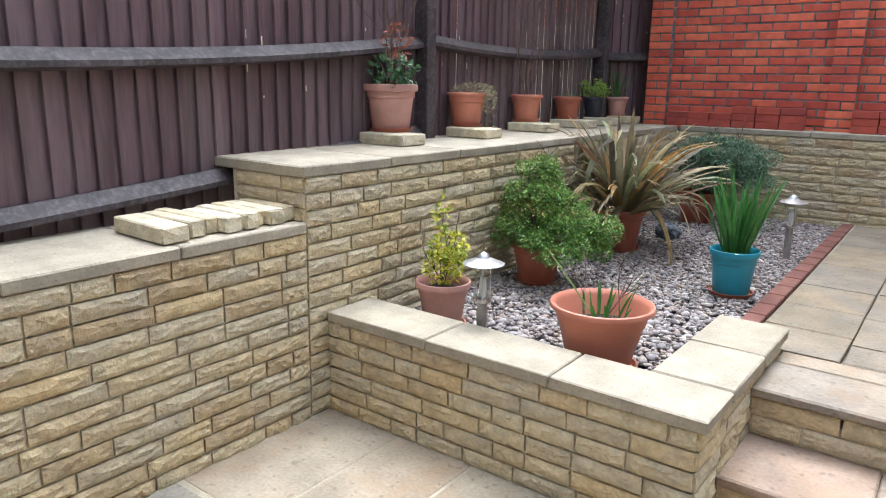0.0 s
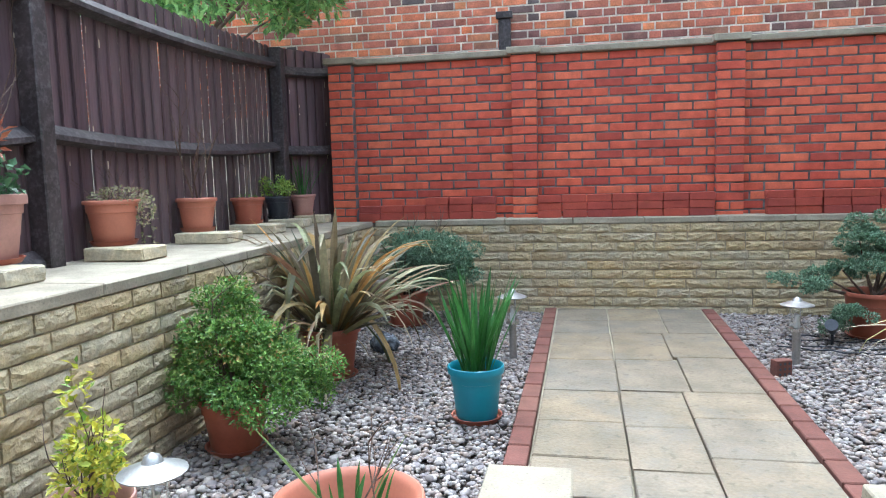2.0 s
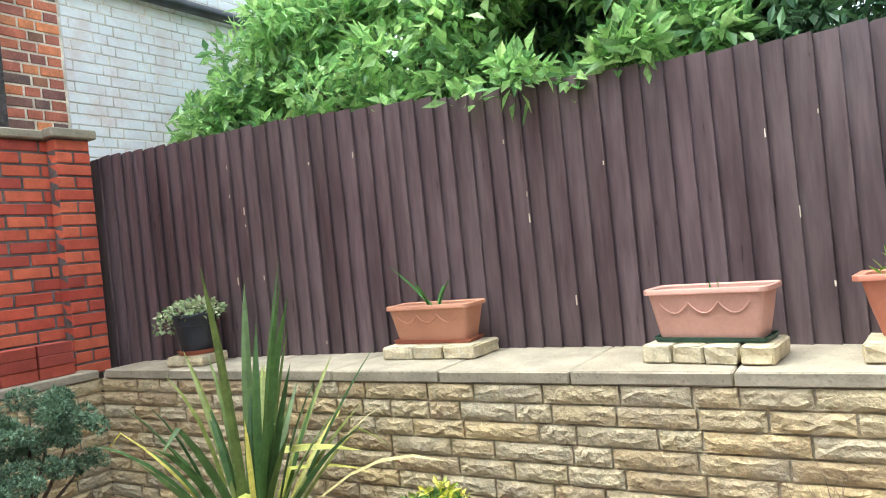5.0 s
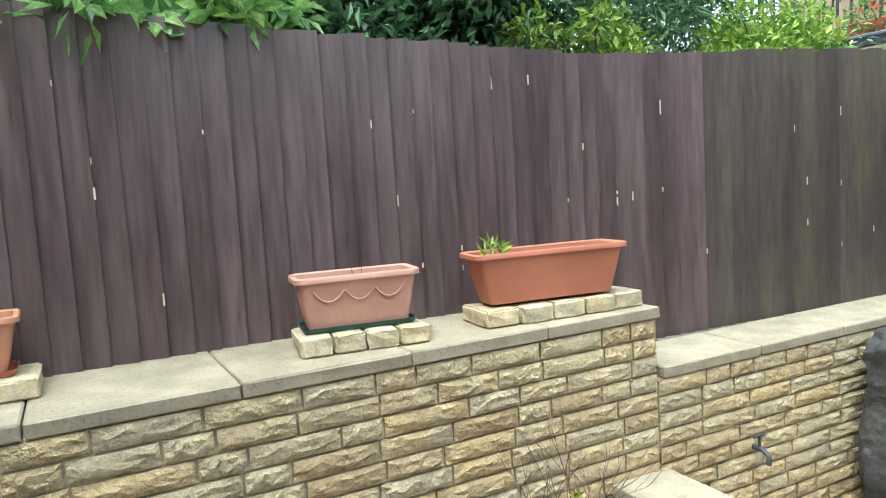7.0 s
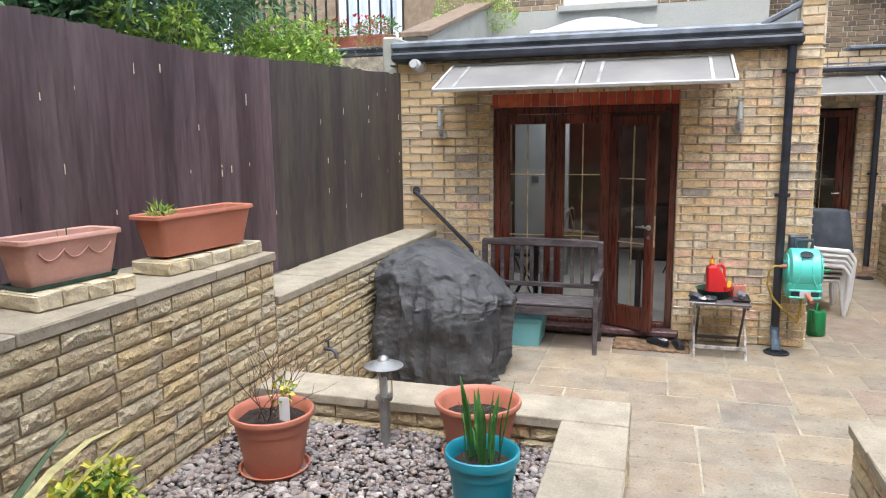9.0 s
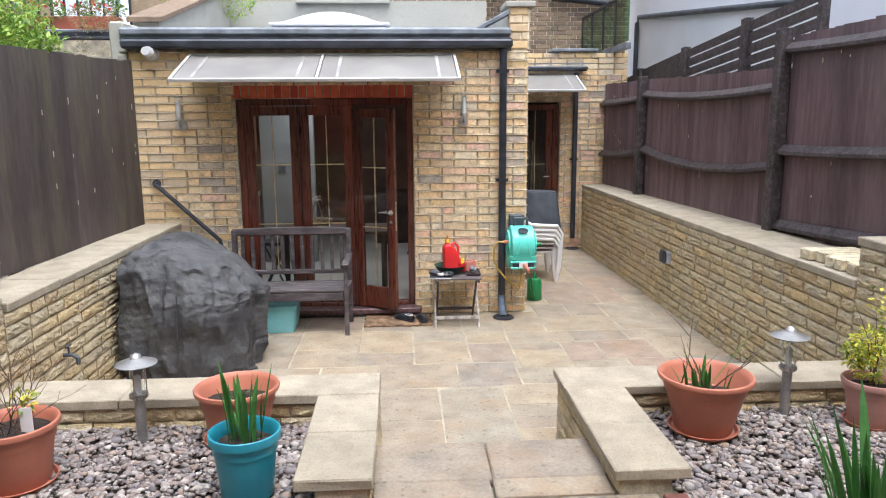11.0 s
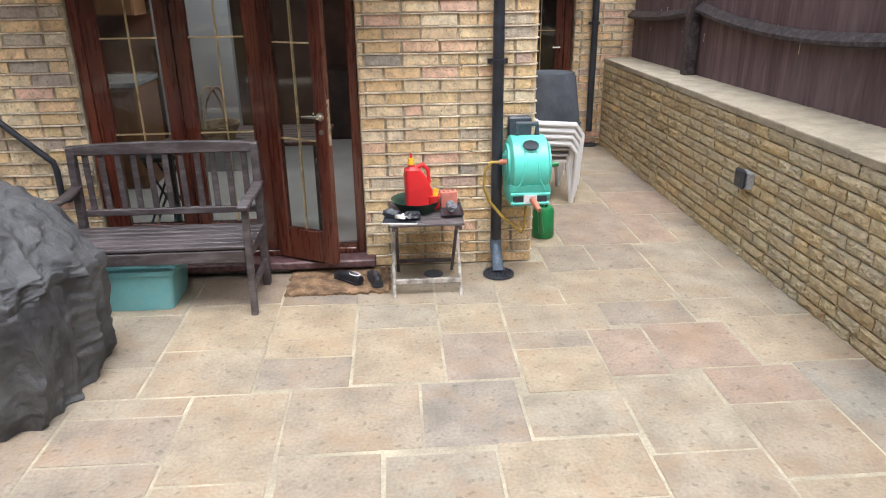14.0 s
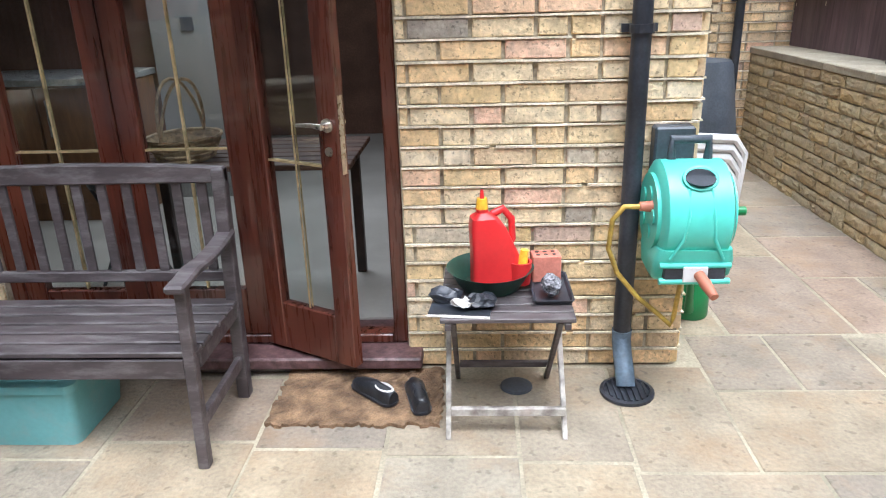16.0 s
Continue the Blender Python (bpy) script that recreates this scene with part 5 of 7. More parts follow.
for k, (x, y) in enumerate(((1.75, -0.75), (0.2, -2.6))):
    st = thing("black_stool", "black folding stool with thin crossed legs", "stool", (x, y, 0.09), 20 * k)
    bm = bmesh.new()
    lathe(bm, [(0, 0.5), (0.15, 0.5), (0.155, 0.515), (0.15, 0.53), (0, 0.53)], 24)
    part("seat", bm, M["black_plastic"], st, smooth=True)
    for a, b in (((-0.13, -0.1, 0), (0.1, -0.1, 0.5)), ((0.13, -0.1, 0), (-0.1, -0.1, 0.5)), ((-0.13, 0.1, 0), (0.1, 0.1, 0.5)), ((0.13, 0.1, 0), (-0.1, 0.1, 0.5))):
        bm = bmesh.new()
        tube(bm, [a, b], 0.009, 8)
        part("leg", bm, M["black_plastic"], st)
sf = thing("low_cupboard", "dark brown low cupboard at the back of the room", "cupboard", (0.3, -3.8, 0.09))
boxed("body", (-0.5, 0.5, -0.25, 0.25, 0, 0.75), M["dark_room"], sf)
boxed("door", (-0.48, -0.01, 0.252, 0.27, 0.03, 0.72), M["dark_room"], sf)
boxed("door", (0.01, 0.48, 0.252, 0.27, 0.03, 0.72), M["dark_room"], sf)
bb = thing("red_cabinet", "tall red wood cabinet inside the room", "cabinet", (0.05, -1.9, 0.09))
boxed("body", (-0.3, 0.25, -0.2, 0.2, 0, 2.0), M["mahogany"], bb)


# ---- awnings ----
M["bar_grey"] = surface("pale bars under the sheet", [(0.33, 0.325, 0.31), (0.38, 0.375, 0.36)], 4, 0.5, 0.03, 60)
def awning(x0, x1, y, z, out, label):
    a = thing("awning", label, "awning", (x0, y, z))
    w, drop = x1 - x0, 0.24
    tilt = math.degrees(math.atan2(drop, out))
    L_ = math.hypot(drop, out)
    m = pose(0, 0, 0, -tilt, 0, 0)
    n = 2 if w > 1.5 else 1
    for k in range(n):
        boxed("sheet", (w * k / n + 0.02, w * (k + 1) / n - 0.02, 0.01, L_ - 0.01, 0.0, 0.008), M["polycarbonate"], a, 0, m=m)
        for f in (0.14, 0.86):
            bx = w * (k + f) / n
            boxed("glazing_bar", (bx - 0.013, bx + 0.013, 0.01, L_ - 0.02, 0.009, 0.012), M["bar_grey"], a, 0.002, m=m)
    for k in range(n + 1):
        bx = w * k / n
        boxed("side_bar", (bx - 0.012, bx + 0.012, 0.0, L_, -0.012, 0.016), M["frame_white"], a, 0.003, m=m)
    boxed("front_bar", (-0.01, w + 0.01, L_, L_ + 0.022, -0.016, 0.014), M["frame_white"], a, 0.004, m=m)
    boxed("back_bar", (-0.01, w + 0.01, -0.02, 0.0, -0.02, 0.02), M["frame_white"], a, 0.004, m=m)
    return a


awning(-0.09, 2.28, 0.04, 2.44, 0.62, "clear grey sheet door awning with white frame")
awning(-2.04, -0.92, -3.38, 2.48, 0.6, "clear grey sheet awning over the side door")


# ---- things on the house wall ----
M["lamp_steel"] = surface("dull lamp steel", [(0.42, 0.42, 0.41), (0.52, 0.52, 0.51)], 9, 0.4, 0.05, 90, metal=0.35)


def wall_lamp(x, y, z):
    l = thing("wall_lamp", "steel outdoor wall lamp with clear glass tube", "wall lamp", (x, y, z), 0, "wall lamps")
    bm = bmesh.new()
    tube(bm, [(0, 0.0, -0.12), (0, 0.03, -0.12)], 0.045, 20)
    part("back_plate", bm, M["lamp_steel"], l, smooth=True)
    bm = bmesh.new()
    tube(bm, curve_points((0, 0.03, -0.12), (0, 0.1, -0.16), (0, 0.09, -0.06), 6), 0.01, 8)
    part("arm", bm, M["lamp_steel"], l, smooth=True)
    bm = bmesh.new()
    lathe(bm, [(0.03, -0.05), (0.03, 0.12)], 18, (0, 0.09, 0))
    part("glass", bm, M["glass"], l, smooth=True)
    bm = bmesh.new()
    lathe(bm, [(0, -0.05), (0.021, -0.045), (0.021, 0.1), (0, 0.11)], 16, (0, 0.09, 0))
    part("diffuser", bm, M["white_plastic"], l, smooth=True)
    for s in (0, 1):
        bm = bmesh.new()
        lathe(bm, [(0, -0.07 + s * 0.19), (0.035, -0.07 + s * 0.19), (0.035, -0.05 + s * 0.185), (0, -0.05 + s * 0.185)], 18, (0, 0.09, 0))
        part("cap", bm, M["lamp_steel"], l, smooth=True)
    bm = bmesh.new()
    lathe(bm, [(0, -0.05), (0.018, -0.04), (0.02, 0.03), (0, 0.05)], 12, (0, 0.09, 0))
    part("bulb", bm, M["white_plastic"], l, smooth=True)


wall_lamp(2.4, 0.003, 1.95)
wall_lamp(-0.175, 0.003, 1.97)
wall_lamp(-1.3, -3.395, 1.97)

vent = thing("flue_terminal", "white plastic boiler flue with slotted grey end", "flue", (2.62, 0.0, 2.46))
bm = bmesh.new()
tube(bm, [(0, 0, 0), (0, 0.02, 0)], 0.065, 24)
tube(bm, [(0, 0.02, 0), (0, 0.12, 0.01)], [0.05, 0.05], 24)
part("collar", bm, M["white_plastic"], vent, smooth=True)
for k in range(5):
    bm = bmesh.new()
    tube(bm, [(0, 0.125 + k * 0.014, 0.01), (0, 0.132 + k * 0.014, 0.01)], 0.048 - k * 0.003, 20)
    part("ring", bm, M["white_plastic"], vent)

rail = thing("handrail", "black tubular grab rail sloping down the brick wall", "handrail", (0, 0, 0))
bm = bmesh.new()
tube(bm, [(2.67, 0.015, 1.3), (2.665, 0.07, 1.3), (2.11, 0.075, 0.77), (2.1, 0.075, 0.72), (2.1, 0.075, 0.56), (2.1, 0.015, 0.54)], 0.019, 12)
part("tube", bm, M["black_plastic"], rail, smooth=True)
for x, z in ((2.67, 1.3), (2.1, 0.54)):
    bm = bmesh.new()
    tube(bm, [(x, 0.0, z), (x, 0.016, z)], 0.04, 16)
    part("flange", bm, M["black_plastic"], rail, smooth=True)


def downpipe(x, y, z1, label, gully=True, swan=None):
    p = thing("downpipe", label, "downpipe", (x, y, 0), 0, "downpipes")
    bm = bmesh.new()
    pts = [(0, 0, 0.16), (0, 0, z1)]
    if swan:
        pts += [swan]
    tube(bm, pts, 0.034, 16)
    part("pipe", bm, M["black_plastic"], p, smooth=True)
    for z in (1.3, 2.3):
        bm = bmesh.new()
        tube(bm, [(0, 0, z - 0.014), (0, 0, z + 0.014)], 0.042, 16)
        box(bm, -0.06, 0.06, -0.05, -0.03, z - 0.014, z + 0.014)
        part("bracket", bm, M["black_plastic"], p)
    if gully:
        bm = bmesh.new()
        tube(bm, [(0, 0, 0.19), (0, 0, 0.15), (0.0, 0.04, 0.1), (0, 0.1, 0.05), (0, 0.125, 0.012)], [0.038, 0.037, 0.036, 0.036, 0.036], 16)
        part("shoe", bm, surface("grey blue soil pipe", [(0.09, 0.13, 0.18), (0.14, 0.19, 0.25)], 9, 0.6, 0.2, 60) if "shoe" not in M else M["shoe"], p, "grey blue pipe shoe", smooth=True)
    bm = bmesh.new()
    lathe(bm, [(0, 0.003), (0.1, 0.003), (0.1, 0.014), (0.085, 0.018), (0.08, 0.01), (0, 0.01)], 24, (0, 0.15 if gully else 0, 0))
    part("gully", bm, M["black_plastic"], p)
    for k in range(7):
        x0 = -0.066 + k * 0.022
        half = math.sqrt(max(0.001, 0.082 ** 2 - x0 ** 2))
        yy = 0.15 if gully else 0
        boxed("grate_bar", (x0 - 0.004, x0 + 0.004, yy - half, yy + half, 0.01, 0.019), M["black_plastic"], p, 0)


downpipe(-0.54, 0.065, 2.5, "black plastic downpipe on the brick corner over a round gully")
downpipe(-2.05, -3.33, 2.5, "black plastic downpipe in the side passage", gully=False)

gt = thing("gutter", "black plastic gutter along the flat roof edge", "gutter", (0, 0, 0))
boxed("trough", (-0.62, 2.86, 0.02, 0.13, 2.5, 2.58), M["black_plastic"], gt, 0.02)
boxed("fascia", (-0.62, 2.86, -0.01, 0.018, 2.5, 2.6), M["black_plastic"], gt, 0.003)
gt = thing("gutter", "black plastic gutter over the side door", "gutter", (0, 0, 0))
boxed("trough", (-2.2, -0.8, -3.38, -3.28, 2.52, 2.59), M["black_plastic"], gt, 0.02)
structure("flat_roof", (-0.62, 2.9, -3.5, 0.0, 2.585, 2.64), M["lead"])
bm = bmesh.new()
box(bm, -0.62, 2.9, -0.1, 0.03, 2.605, 2.68, 0.02)
for v in bm.verts:
    v.co.z += 0.012 * math.sin(v.co.x * 7)
part("roof_edge", bm, M["lead"], kind="structure")
structure("side_roof", (-2.3, -0.8, -5.4, -3.4, 2.6, 2.66), M["lead"])
# raised brick end of the party wall
bm = bmesh.new()
box(bm, -0.79, -0.6, -0.24, -0.01, 2.5, 2.86)
pw = part("party_wall", bm, M["stock_joint"], kind="structure")
structure("party_wall_back", (-0.78, -0.6, -3.4, -0.25, 2.5, 2.9), M["render"])
structure("party_wall_cap", (-0.84, -0.56, -0.3, 0.03, 2.87, 2.92), M["render"], 0.008)
bm = bmesh.new()
box(bm, -0.6, -0.3, -0.12, 0.02, 2.65, 2.7, 0.01)
for v in bm.verts:
    if v.co.x < -0.5:
        v.co.z += 0.15
part("roof_upstand", bm, M["lead"], kind="structure")
structure("pier_cap_rear", (-2.36, -1.7, -3.65, -3.35, 2.79, 2.83), M["lead"], 0.008)

# rooflight
rl = thing("rooflight", "white framed shallow dome rooflight on the flat roof", "rooflight", (1.14, -1.6, 2.64))
boxed("kerb", (-0.6, 0.6, -0.5, 0.5, 0, 0.2), M["white_plastic"], rl, 0.01)
boxed("frame", (-0.63, 0.63, -0.53, 0.53, 0.205, 0.24), M["white_paint"], rl, 0.01)
bm = bmesh.new()
for j in range(9):
    for i in range(13):
        u, v_ = i / 12 * 2 - 1, j / 8 * 2 - 1
        bm.verts.new((u * 0.58, v_ * 0.48, 0.24 + 0.17 * (1 - u * u) * (1 - v_ * v_) ** 0.5))
bm.verts.ensure_lookup_table()
for j in range(8):
    for i in range(12):
        a = j * 13 + i
        bm.faces.new((bm.verts[a], bm.verts[a + 1], bm.verts[a + 14], bm.verts[a + 13]))
part("dome", bm, surface("cloudy dome", [(0.42, 0.45, 0.47), (0.5, 0.53, 0.55)], 3, 0.3, 0, 60), rl, smooth=True)

# ---- the taller house behind ----
structure("upper_render", (-0.8, 2.75, -3.62, -3.5, 2.6, 3.48), M["render"])
upper_wall = tagged(new("upper_wall"), kind="structure")
bm = bmesh.new()
for x0, x1, z0, z1 in ((-0.8, 0.6, 3.48, 6.5), (1.75, 2.75, 3.48, 6.5), (0.6, 1.75, 5.4, 6.5), (0.6, 1.75, 3.3, 3.5)):
    box(bm, x0, x1, -3.75, -3.53, z0, z1)
part("backing", bm, M["stock_joint"], upper_wall)
sw = thing("sash_window", "white painted sash window with pale net curtains", "window", (1.175, -3.55, 3.52))
boxed("sill", (-0.64, 0.64, 0.0, 0.12, -0.08, 0.0), M["render"], sw, 0.006)
boxed("frame", (-0.57, -0.5, -0.06, 0.02, 0.0, 1.8), M["white_paint"], sw)
boxed("frame", (0.5, 0.57, -0.06, 0.02, 0.0, 1.8), M["white_paint"], sw)
boxed("frame", (-0.5, 0.5, -0.06, 0.02, 0.0, 0.09), M["white_paint"], sw)
boxed("frame", (-0.5, 0.5, -0.06, 0.02, 0.9, 0.95), M["white_paint"], sw)
boxed("pane", (-0.5, 0.5, -0.03, -0.024, 0.09, 1.8), M["glass"], sw, 0)
boxed("curtain", (-0.5, 0.5, -0.09, -0.08, 0.09, 1.8), M["net"], sw, 0)
structure("rear_block", (-3.45, -0.8, -5.75, -5.5, 2.5, 6.5), M["stock_joint"])
structure("rear_block_side", (-0.8, -0.62, -5.5, -3.76, 2.65, 6.5), M["brown_stock"])

dish = thing("satellite_dish", "grey satellite dish on the brown brick wall", "satellite dish", (-1.0, -5.3, 4.35), 0)
bm = bmesh.new()
prof = [(0.34 * math.sin(a), 0.09 * (1 - math.cos(a) ** 1)) for a in [i * 0.16 for i in range(10)]]
lathe(bm, [(0, 0)] + [(r, z) for r, z in prof[1:]], 24)
bmesh.ops.transform(bm, matrix=pose(0, 0, 0, -75, 0, 0), verts=bm.verts)
part("bowl", bm, M["grey_plastic"], dish, smooth=True)
bm = bmesh.new()
tube(bm, [(0, -0.2, 0), (0, 0.0, -0.05), (0, 0.3, -0.2)], 0.012, 8)
part("arm", bm, M["grey_plastic"], dish)
pp = thing("waste_pipe", "black waste pipe sloping across the brown brick wall", "pipe", (0, 0, 0))
bm = bmesh.new()
tube(bm, [(-2.1, -5.4, 3.85), (-3.3, -5.4, 3.72)], 0.055, 12)
part("pipe", bm, M["black_plastic"], pp, smooth=True)
bal = thing("glass_balustrade", "green glass balustrade with dark posts on the side roof", "balustrade", (0, 0, 0))
for k in range(4):
    y0, y1 = -5.3 + k * 0.62, -5.3 + (k + 1) * 0.62
    boxed("pane", (-2.62, -2.61, y0 + 0.03, y1 - 0.03, 2.88, 3.45), M["green_glass"], bal, 0)
    boxed("post", (-2.635, -2.6, y0 - 0.015, y0 + 0.015, 2.85, 3.5), M["black_plastic"], bal, 0)
boxed("handrail", (-2.64, -2.59, -5.3, -2.85, 3.47, 3.51), M["black_plastic"], bal, 0.005)
boxed("kerb", (-2.66, -2.58, -5.3, -2.85, 2.78, 2.86), M["lead"], bal, 0.005)

structure("white_house", (-12, -3.9, -7.2, 4.5, 0, 7.5), M["white_render"])
wp = thing("rainwater_pipe", "grey pipe running along the white rendered wall", "pipe", (0, 0, 0))
bm = bmesh.new()
tube(bm, [(-3.85, -6.3, 2.4), (-3.85, -6.3, 3.55), (-3.85, -6.2, 3.64), (-3.85, -1.0, 3.08)], 0.04, 10)
part("pipe", bm, M["grey_plastic"], wp, smooth=True)
scr = thing("slatted_screen", "dark brown slatted timber screen above the fence", "screen", (0, 0, 0))
def scr_top(y):
    return 2.46 + (y + 4.8) * 0.083
for y0, y1, solid in ((-4.7, -3.75, False), (-3.7, -2.1, True), (-2.05, -0.55, False), (-0.5, 0.8, False)):
    for yy in (y0, y1):
        boxed("post", (-3.13, -3.05, yy - 0.03, yy + 0.03, 0.0, scr_top(yy) + 0.03), M["fence_rail"], scr, 0.004)
    n = 5
    for k in range(n):
        bm = bmesh.new()
        box(bm, -3.11, -3.09, y0 + 0.03, y1 - 0.03, 0, 0.088 if not solid else 0.1)
        for v in bm.verts:
            v.co.z += scr_top(v.co.y) - 0.1 - k * (0.112 if not solid else 0.1)
        part("slat", bm, M["fence_rail"] if not solid else M["render_dark"] if "render_dark" in M else M["fence_rail"], scr)

# neighbour's flat roof and balcony
structure("neighbour_wall", (2.95, 6.5, -1.3, -1.1, 0, 2.7), M["stock_joint"])
structure("neighbour_roof", (2.95, 6.5, -3.6, -1.0, 2.72, 2.8), M["lead"], 0.01)
ng = thing("gutter", "black gutter on the neighbour's roof edge", "gutter", (0, 0, 0))
boxed("trough", (3.15, 6.4, -1.0, -0.9, 2.7, 2.78), M["black_plastic"], ng, 0.02)
structure("ragged_wall_end", (2.862, 3.0, -0.9, -0.02, 0, 2.75), M["render"], 0.02)
nb = thing("balcony_railing", "black metal balcony railing with upright bars", "railing", (0, 0, 0))
for k in range(17):
    boxed("bar", (3.35 + k * 0.14, 3.37 + k * 0.14, -1.62, -1.6, 2.86, 3.7), M["black_plastic"], nb, 0)
boxed("top_rail", (3.3, 5.7, -1.63, -1.59, 3.7, 3.74), M["black_plastic"], nb, 0)
boxed("bottom_rail", (3.3, 5.7, -1.63, -1.59, 2.84, 2.87), M["black_plastic"], nb, 0)
structure("neighbour_house", (2.78, 7, -4.0, -3.7, 2.7, 6.5), M["brown_stock"])
nd = thing("balcony_door", "white framed balcony door with glass panes", "door", (4.6, -3.68, 2.82))
for dims in ((-0.5, -0.42, 0, 0.06, 0, 2.0), (0.42, 0.5, 0, 0.06, 0, 2.0), (-0.04, 0.04, 0, 0.06, 0, 2.0), (-0.42, 0.42, 0, 0.06, 1.92, 2.0)):
    boxed("frame", dims, M["white_paint"], nd)
boxed("pane", (-0.42, 0.42, 0.02, 0.025, 0, 1.92), M["net"], nd, 0)
bx_ = thing("balcony_planter", "long planter of mixed trailing flowers on the balcony edge", "planter", (4.0, -1.4, 2.81))
boxed("tray", (-0.6, 0.6, -0.1, 0.1, 0, 0.16), M["terracotta_dark"], bx_, 0.01)
leaf_cloud("leaves", bx_, [((-0.4, 0, 0.25), (0.25, 0.12, 0.12)), ((0.2, 0.1, 0.2), (0.3, 0.15, 0.14))], 700, 0.05, 0.025, M["leaf_box"], 81)
leaf_cloud("flowers", bx_, [((-0.1, 0.05, 0.3), (0.5, 0.12, 0.08))], 60, 0.05, 0.04, M["red_plastic"], 82)["kind"] = "stuff"
tr = thing("trailing_plant", "bronze trailing plant hanging over the neighbour's gutter", "plant", (3.45, -0.95, 2.9))
leaf_cloud("leaves", tr, [((0, 0.05, 0), (0.28, 0.1, 0.14)), ((0.1, 0.12, -0.28), (0.08, 0.05, 0.3))], 500, 0.035, 0.02, leafy("bronze trailing leaves", [(0.16, 0.17, 0.07), (0.3, 0.17, 0.08), (0.24, 0.26, 0.1)]), 83)
tr = thing("wall_plant", "green ferny plant growing on the sloping parapet", "plant", (2.6, -3.2, 3.3))
leaf_cloud("leaves", tr, [((0, 0.05, 0.1), (0.3, 0.2, 0.2)), ((0.5, 0, 0.2), (0.4, 0.2, 0.3))], 900, 0.08, 0.02, M["leaf_lime"], 84)
pr = new("sloping_parapet", None)
tagged(pr, kind="structure")
bm = bmesh.new()
box(bm, 2.7, 2.95, -3.4, -0.5, 2.64, 2.72)
for v in bm.verts:
    if v.co.z > 2.7:
        v.co.z = 2.8 + (-v.co.y - 0.5) * 0.27
part("wall", bm, M["render"], pr)
bm = bmesh.new()
box(bm, 2.66, 2.99, -3.4, -0.45, 0, 0.05, 0.005)
for v in bm.verts:
    v.co.z += 2.81 + (-v.co.y - 0.5) * 0.27
part("coping", bm, M["brown_stock"], pr)

# side door
sd = tagged(new("door_2"), "dark red varnished glazed side door, closed", "glazed door")
sd.location = (0, -0.45, 0)
for dims in ((-1.35, -1.29, -3.1, -3.02, 0.06, 2.07), (-1.84, -1.76, -3.1, -3.02, 0.06, 2.07), (-1.76, -1.35, -3.1, -3.02, 1.99, 2.07)):
    boxed("frame", dims, M["mahogany"], sd)
boxed("bottom_rail", (-1.7, -1.35, -3.08, -3.04, 0.08, 0.28), M["mahogany"], sd)
boxed("stile", (-1.757, -1.67, -3.08, -3.04, 0.08, 1.985), M["mahogany"], sd)
boxed("pane", (-1.67, -1.35, -3.065, -3.06, 0.28, 1.985), M["glass"], sd, 0)
boxed("brass_bar", (-1.514, -1.506, -3.058, -3.054, 0.28, 1.985), M["brass"], sd, 0)
boxed("brass_bar", (-1.67, -1.35, -3.058, -3.054, 1.22, 1.228), M["brass"], sd, 0)
bm = bmesh.new()
tube(bm, [(-1.71, -3.04, 1.05), (-1.71, -2.99, 1.05), (-1.63, -2.99, 1.05)], 0.008, 8)
part("handle", bm, M["nickel"], sd, smooth=True)
# near-black back wall: the unlit side room's dimness is in its colour
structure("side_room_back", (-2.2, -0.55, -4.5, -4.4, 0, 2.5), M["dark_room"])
structure("side_room_floor", (-2.2, -0.55, -4.4, -3.65, 0, 0.05), M["tile"])
for k, (x, l) in enumerate(((-1.45, 0.1), (-1.5, -0.05), (-1.38, 0.15))):
    pl = thing("leaning_pole", "pale metal pole leaning behind the side door", "pole", (x, -3.85, 0.05))
    bm = bmesh.new()
    tube(bm, [(0, 0.1, 0), (l, -0.05, 1.5)], 0.013, 8)
    part("pole", bm, M["steel"], pl)

# ---- bench ----
bn = thing("garden_bench", "grey brown painted slatted bench with flaking white marks", "bench", (0, 0, 0))
B0, B1, YB, YF = 0.885, 1.975, 0.15, 0.62
for x in (B0, B1 - 0.045):
    bm = bmesh.new()
    box(bm, x + 0.004, x + 0.041, YF - 0.025, YF + 0.015, 0, 0.63, 0.004)
    for v in bm.verts:
        v.co.y += (0.6 - v.co.z) * 0.06
    part("front_leg", bm, M["bench"], bn)
    bm = bmesh.new()
    box(bm, x, x + 0.045, YB, YB + 0.05, 0, 0.88, 0.004)
    for v in bm.verts:
        v.co.y += max(0, 0.4 - v.co.z) * 0.12
    part("back_leg", bm, M["bench"], bn)
    bm = bmesh.new()
    box(bm, x - 0.01, x + 0.055, YB + 0.03, YF + 0.05, 0, 0.028, 0.008)
    bmesh.ops.subdivide_edges(bm, edges=[e for e in bm.edges if abs(e.verts[0].co.y - e.verts[1].co.y) > 0.2], cuts=6)
    for v in bm.verts:
        t = (v.co.y - YB) / (YF - YB)
        v.co.z += 0.64 - 0.05 * (1 - t) * t * 2 - 0.03 * max(0, t - 0.8) * 4
    part("armrest", bm, M["bench"], bn)
    boxed("side_stretcher", (x + 0.01, x + 0.035, YB + 0.08, YF + 0.0, 0.13, 0.175), M["bench"], bn)
    boxed("seat_rail", (x + 0.008, x + 0.038, YB + 0.05, YF - 0.03, 0.33, 0.385), M["bench"], bn)
for k in range(6):
    y = YB + 0.055 + k * 0.074
    bm = bmesh.new()
    box(bm, B0 + 0.002, B1 - 0.002, y, y + 0.059, 0.388, 0.408, 0.004)
    for v in bm.verts:
        v.co.z += (v.co.y - YF) * 0.02
    part("seat_slat", bm, M["bench"], bn)
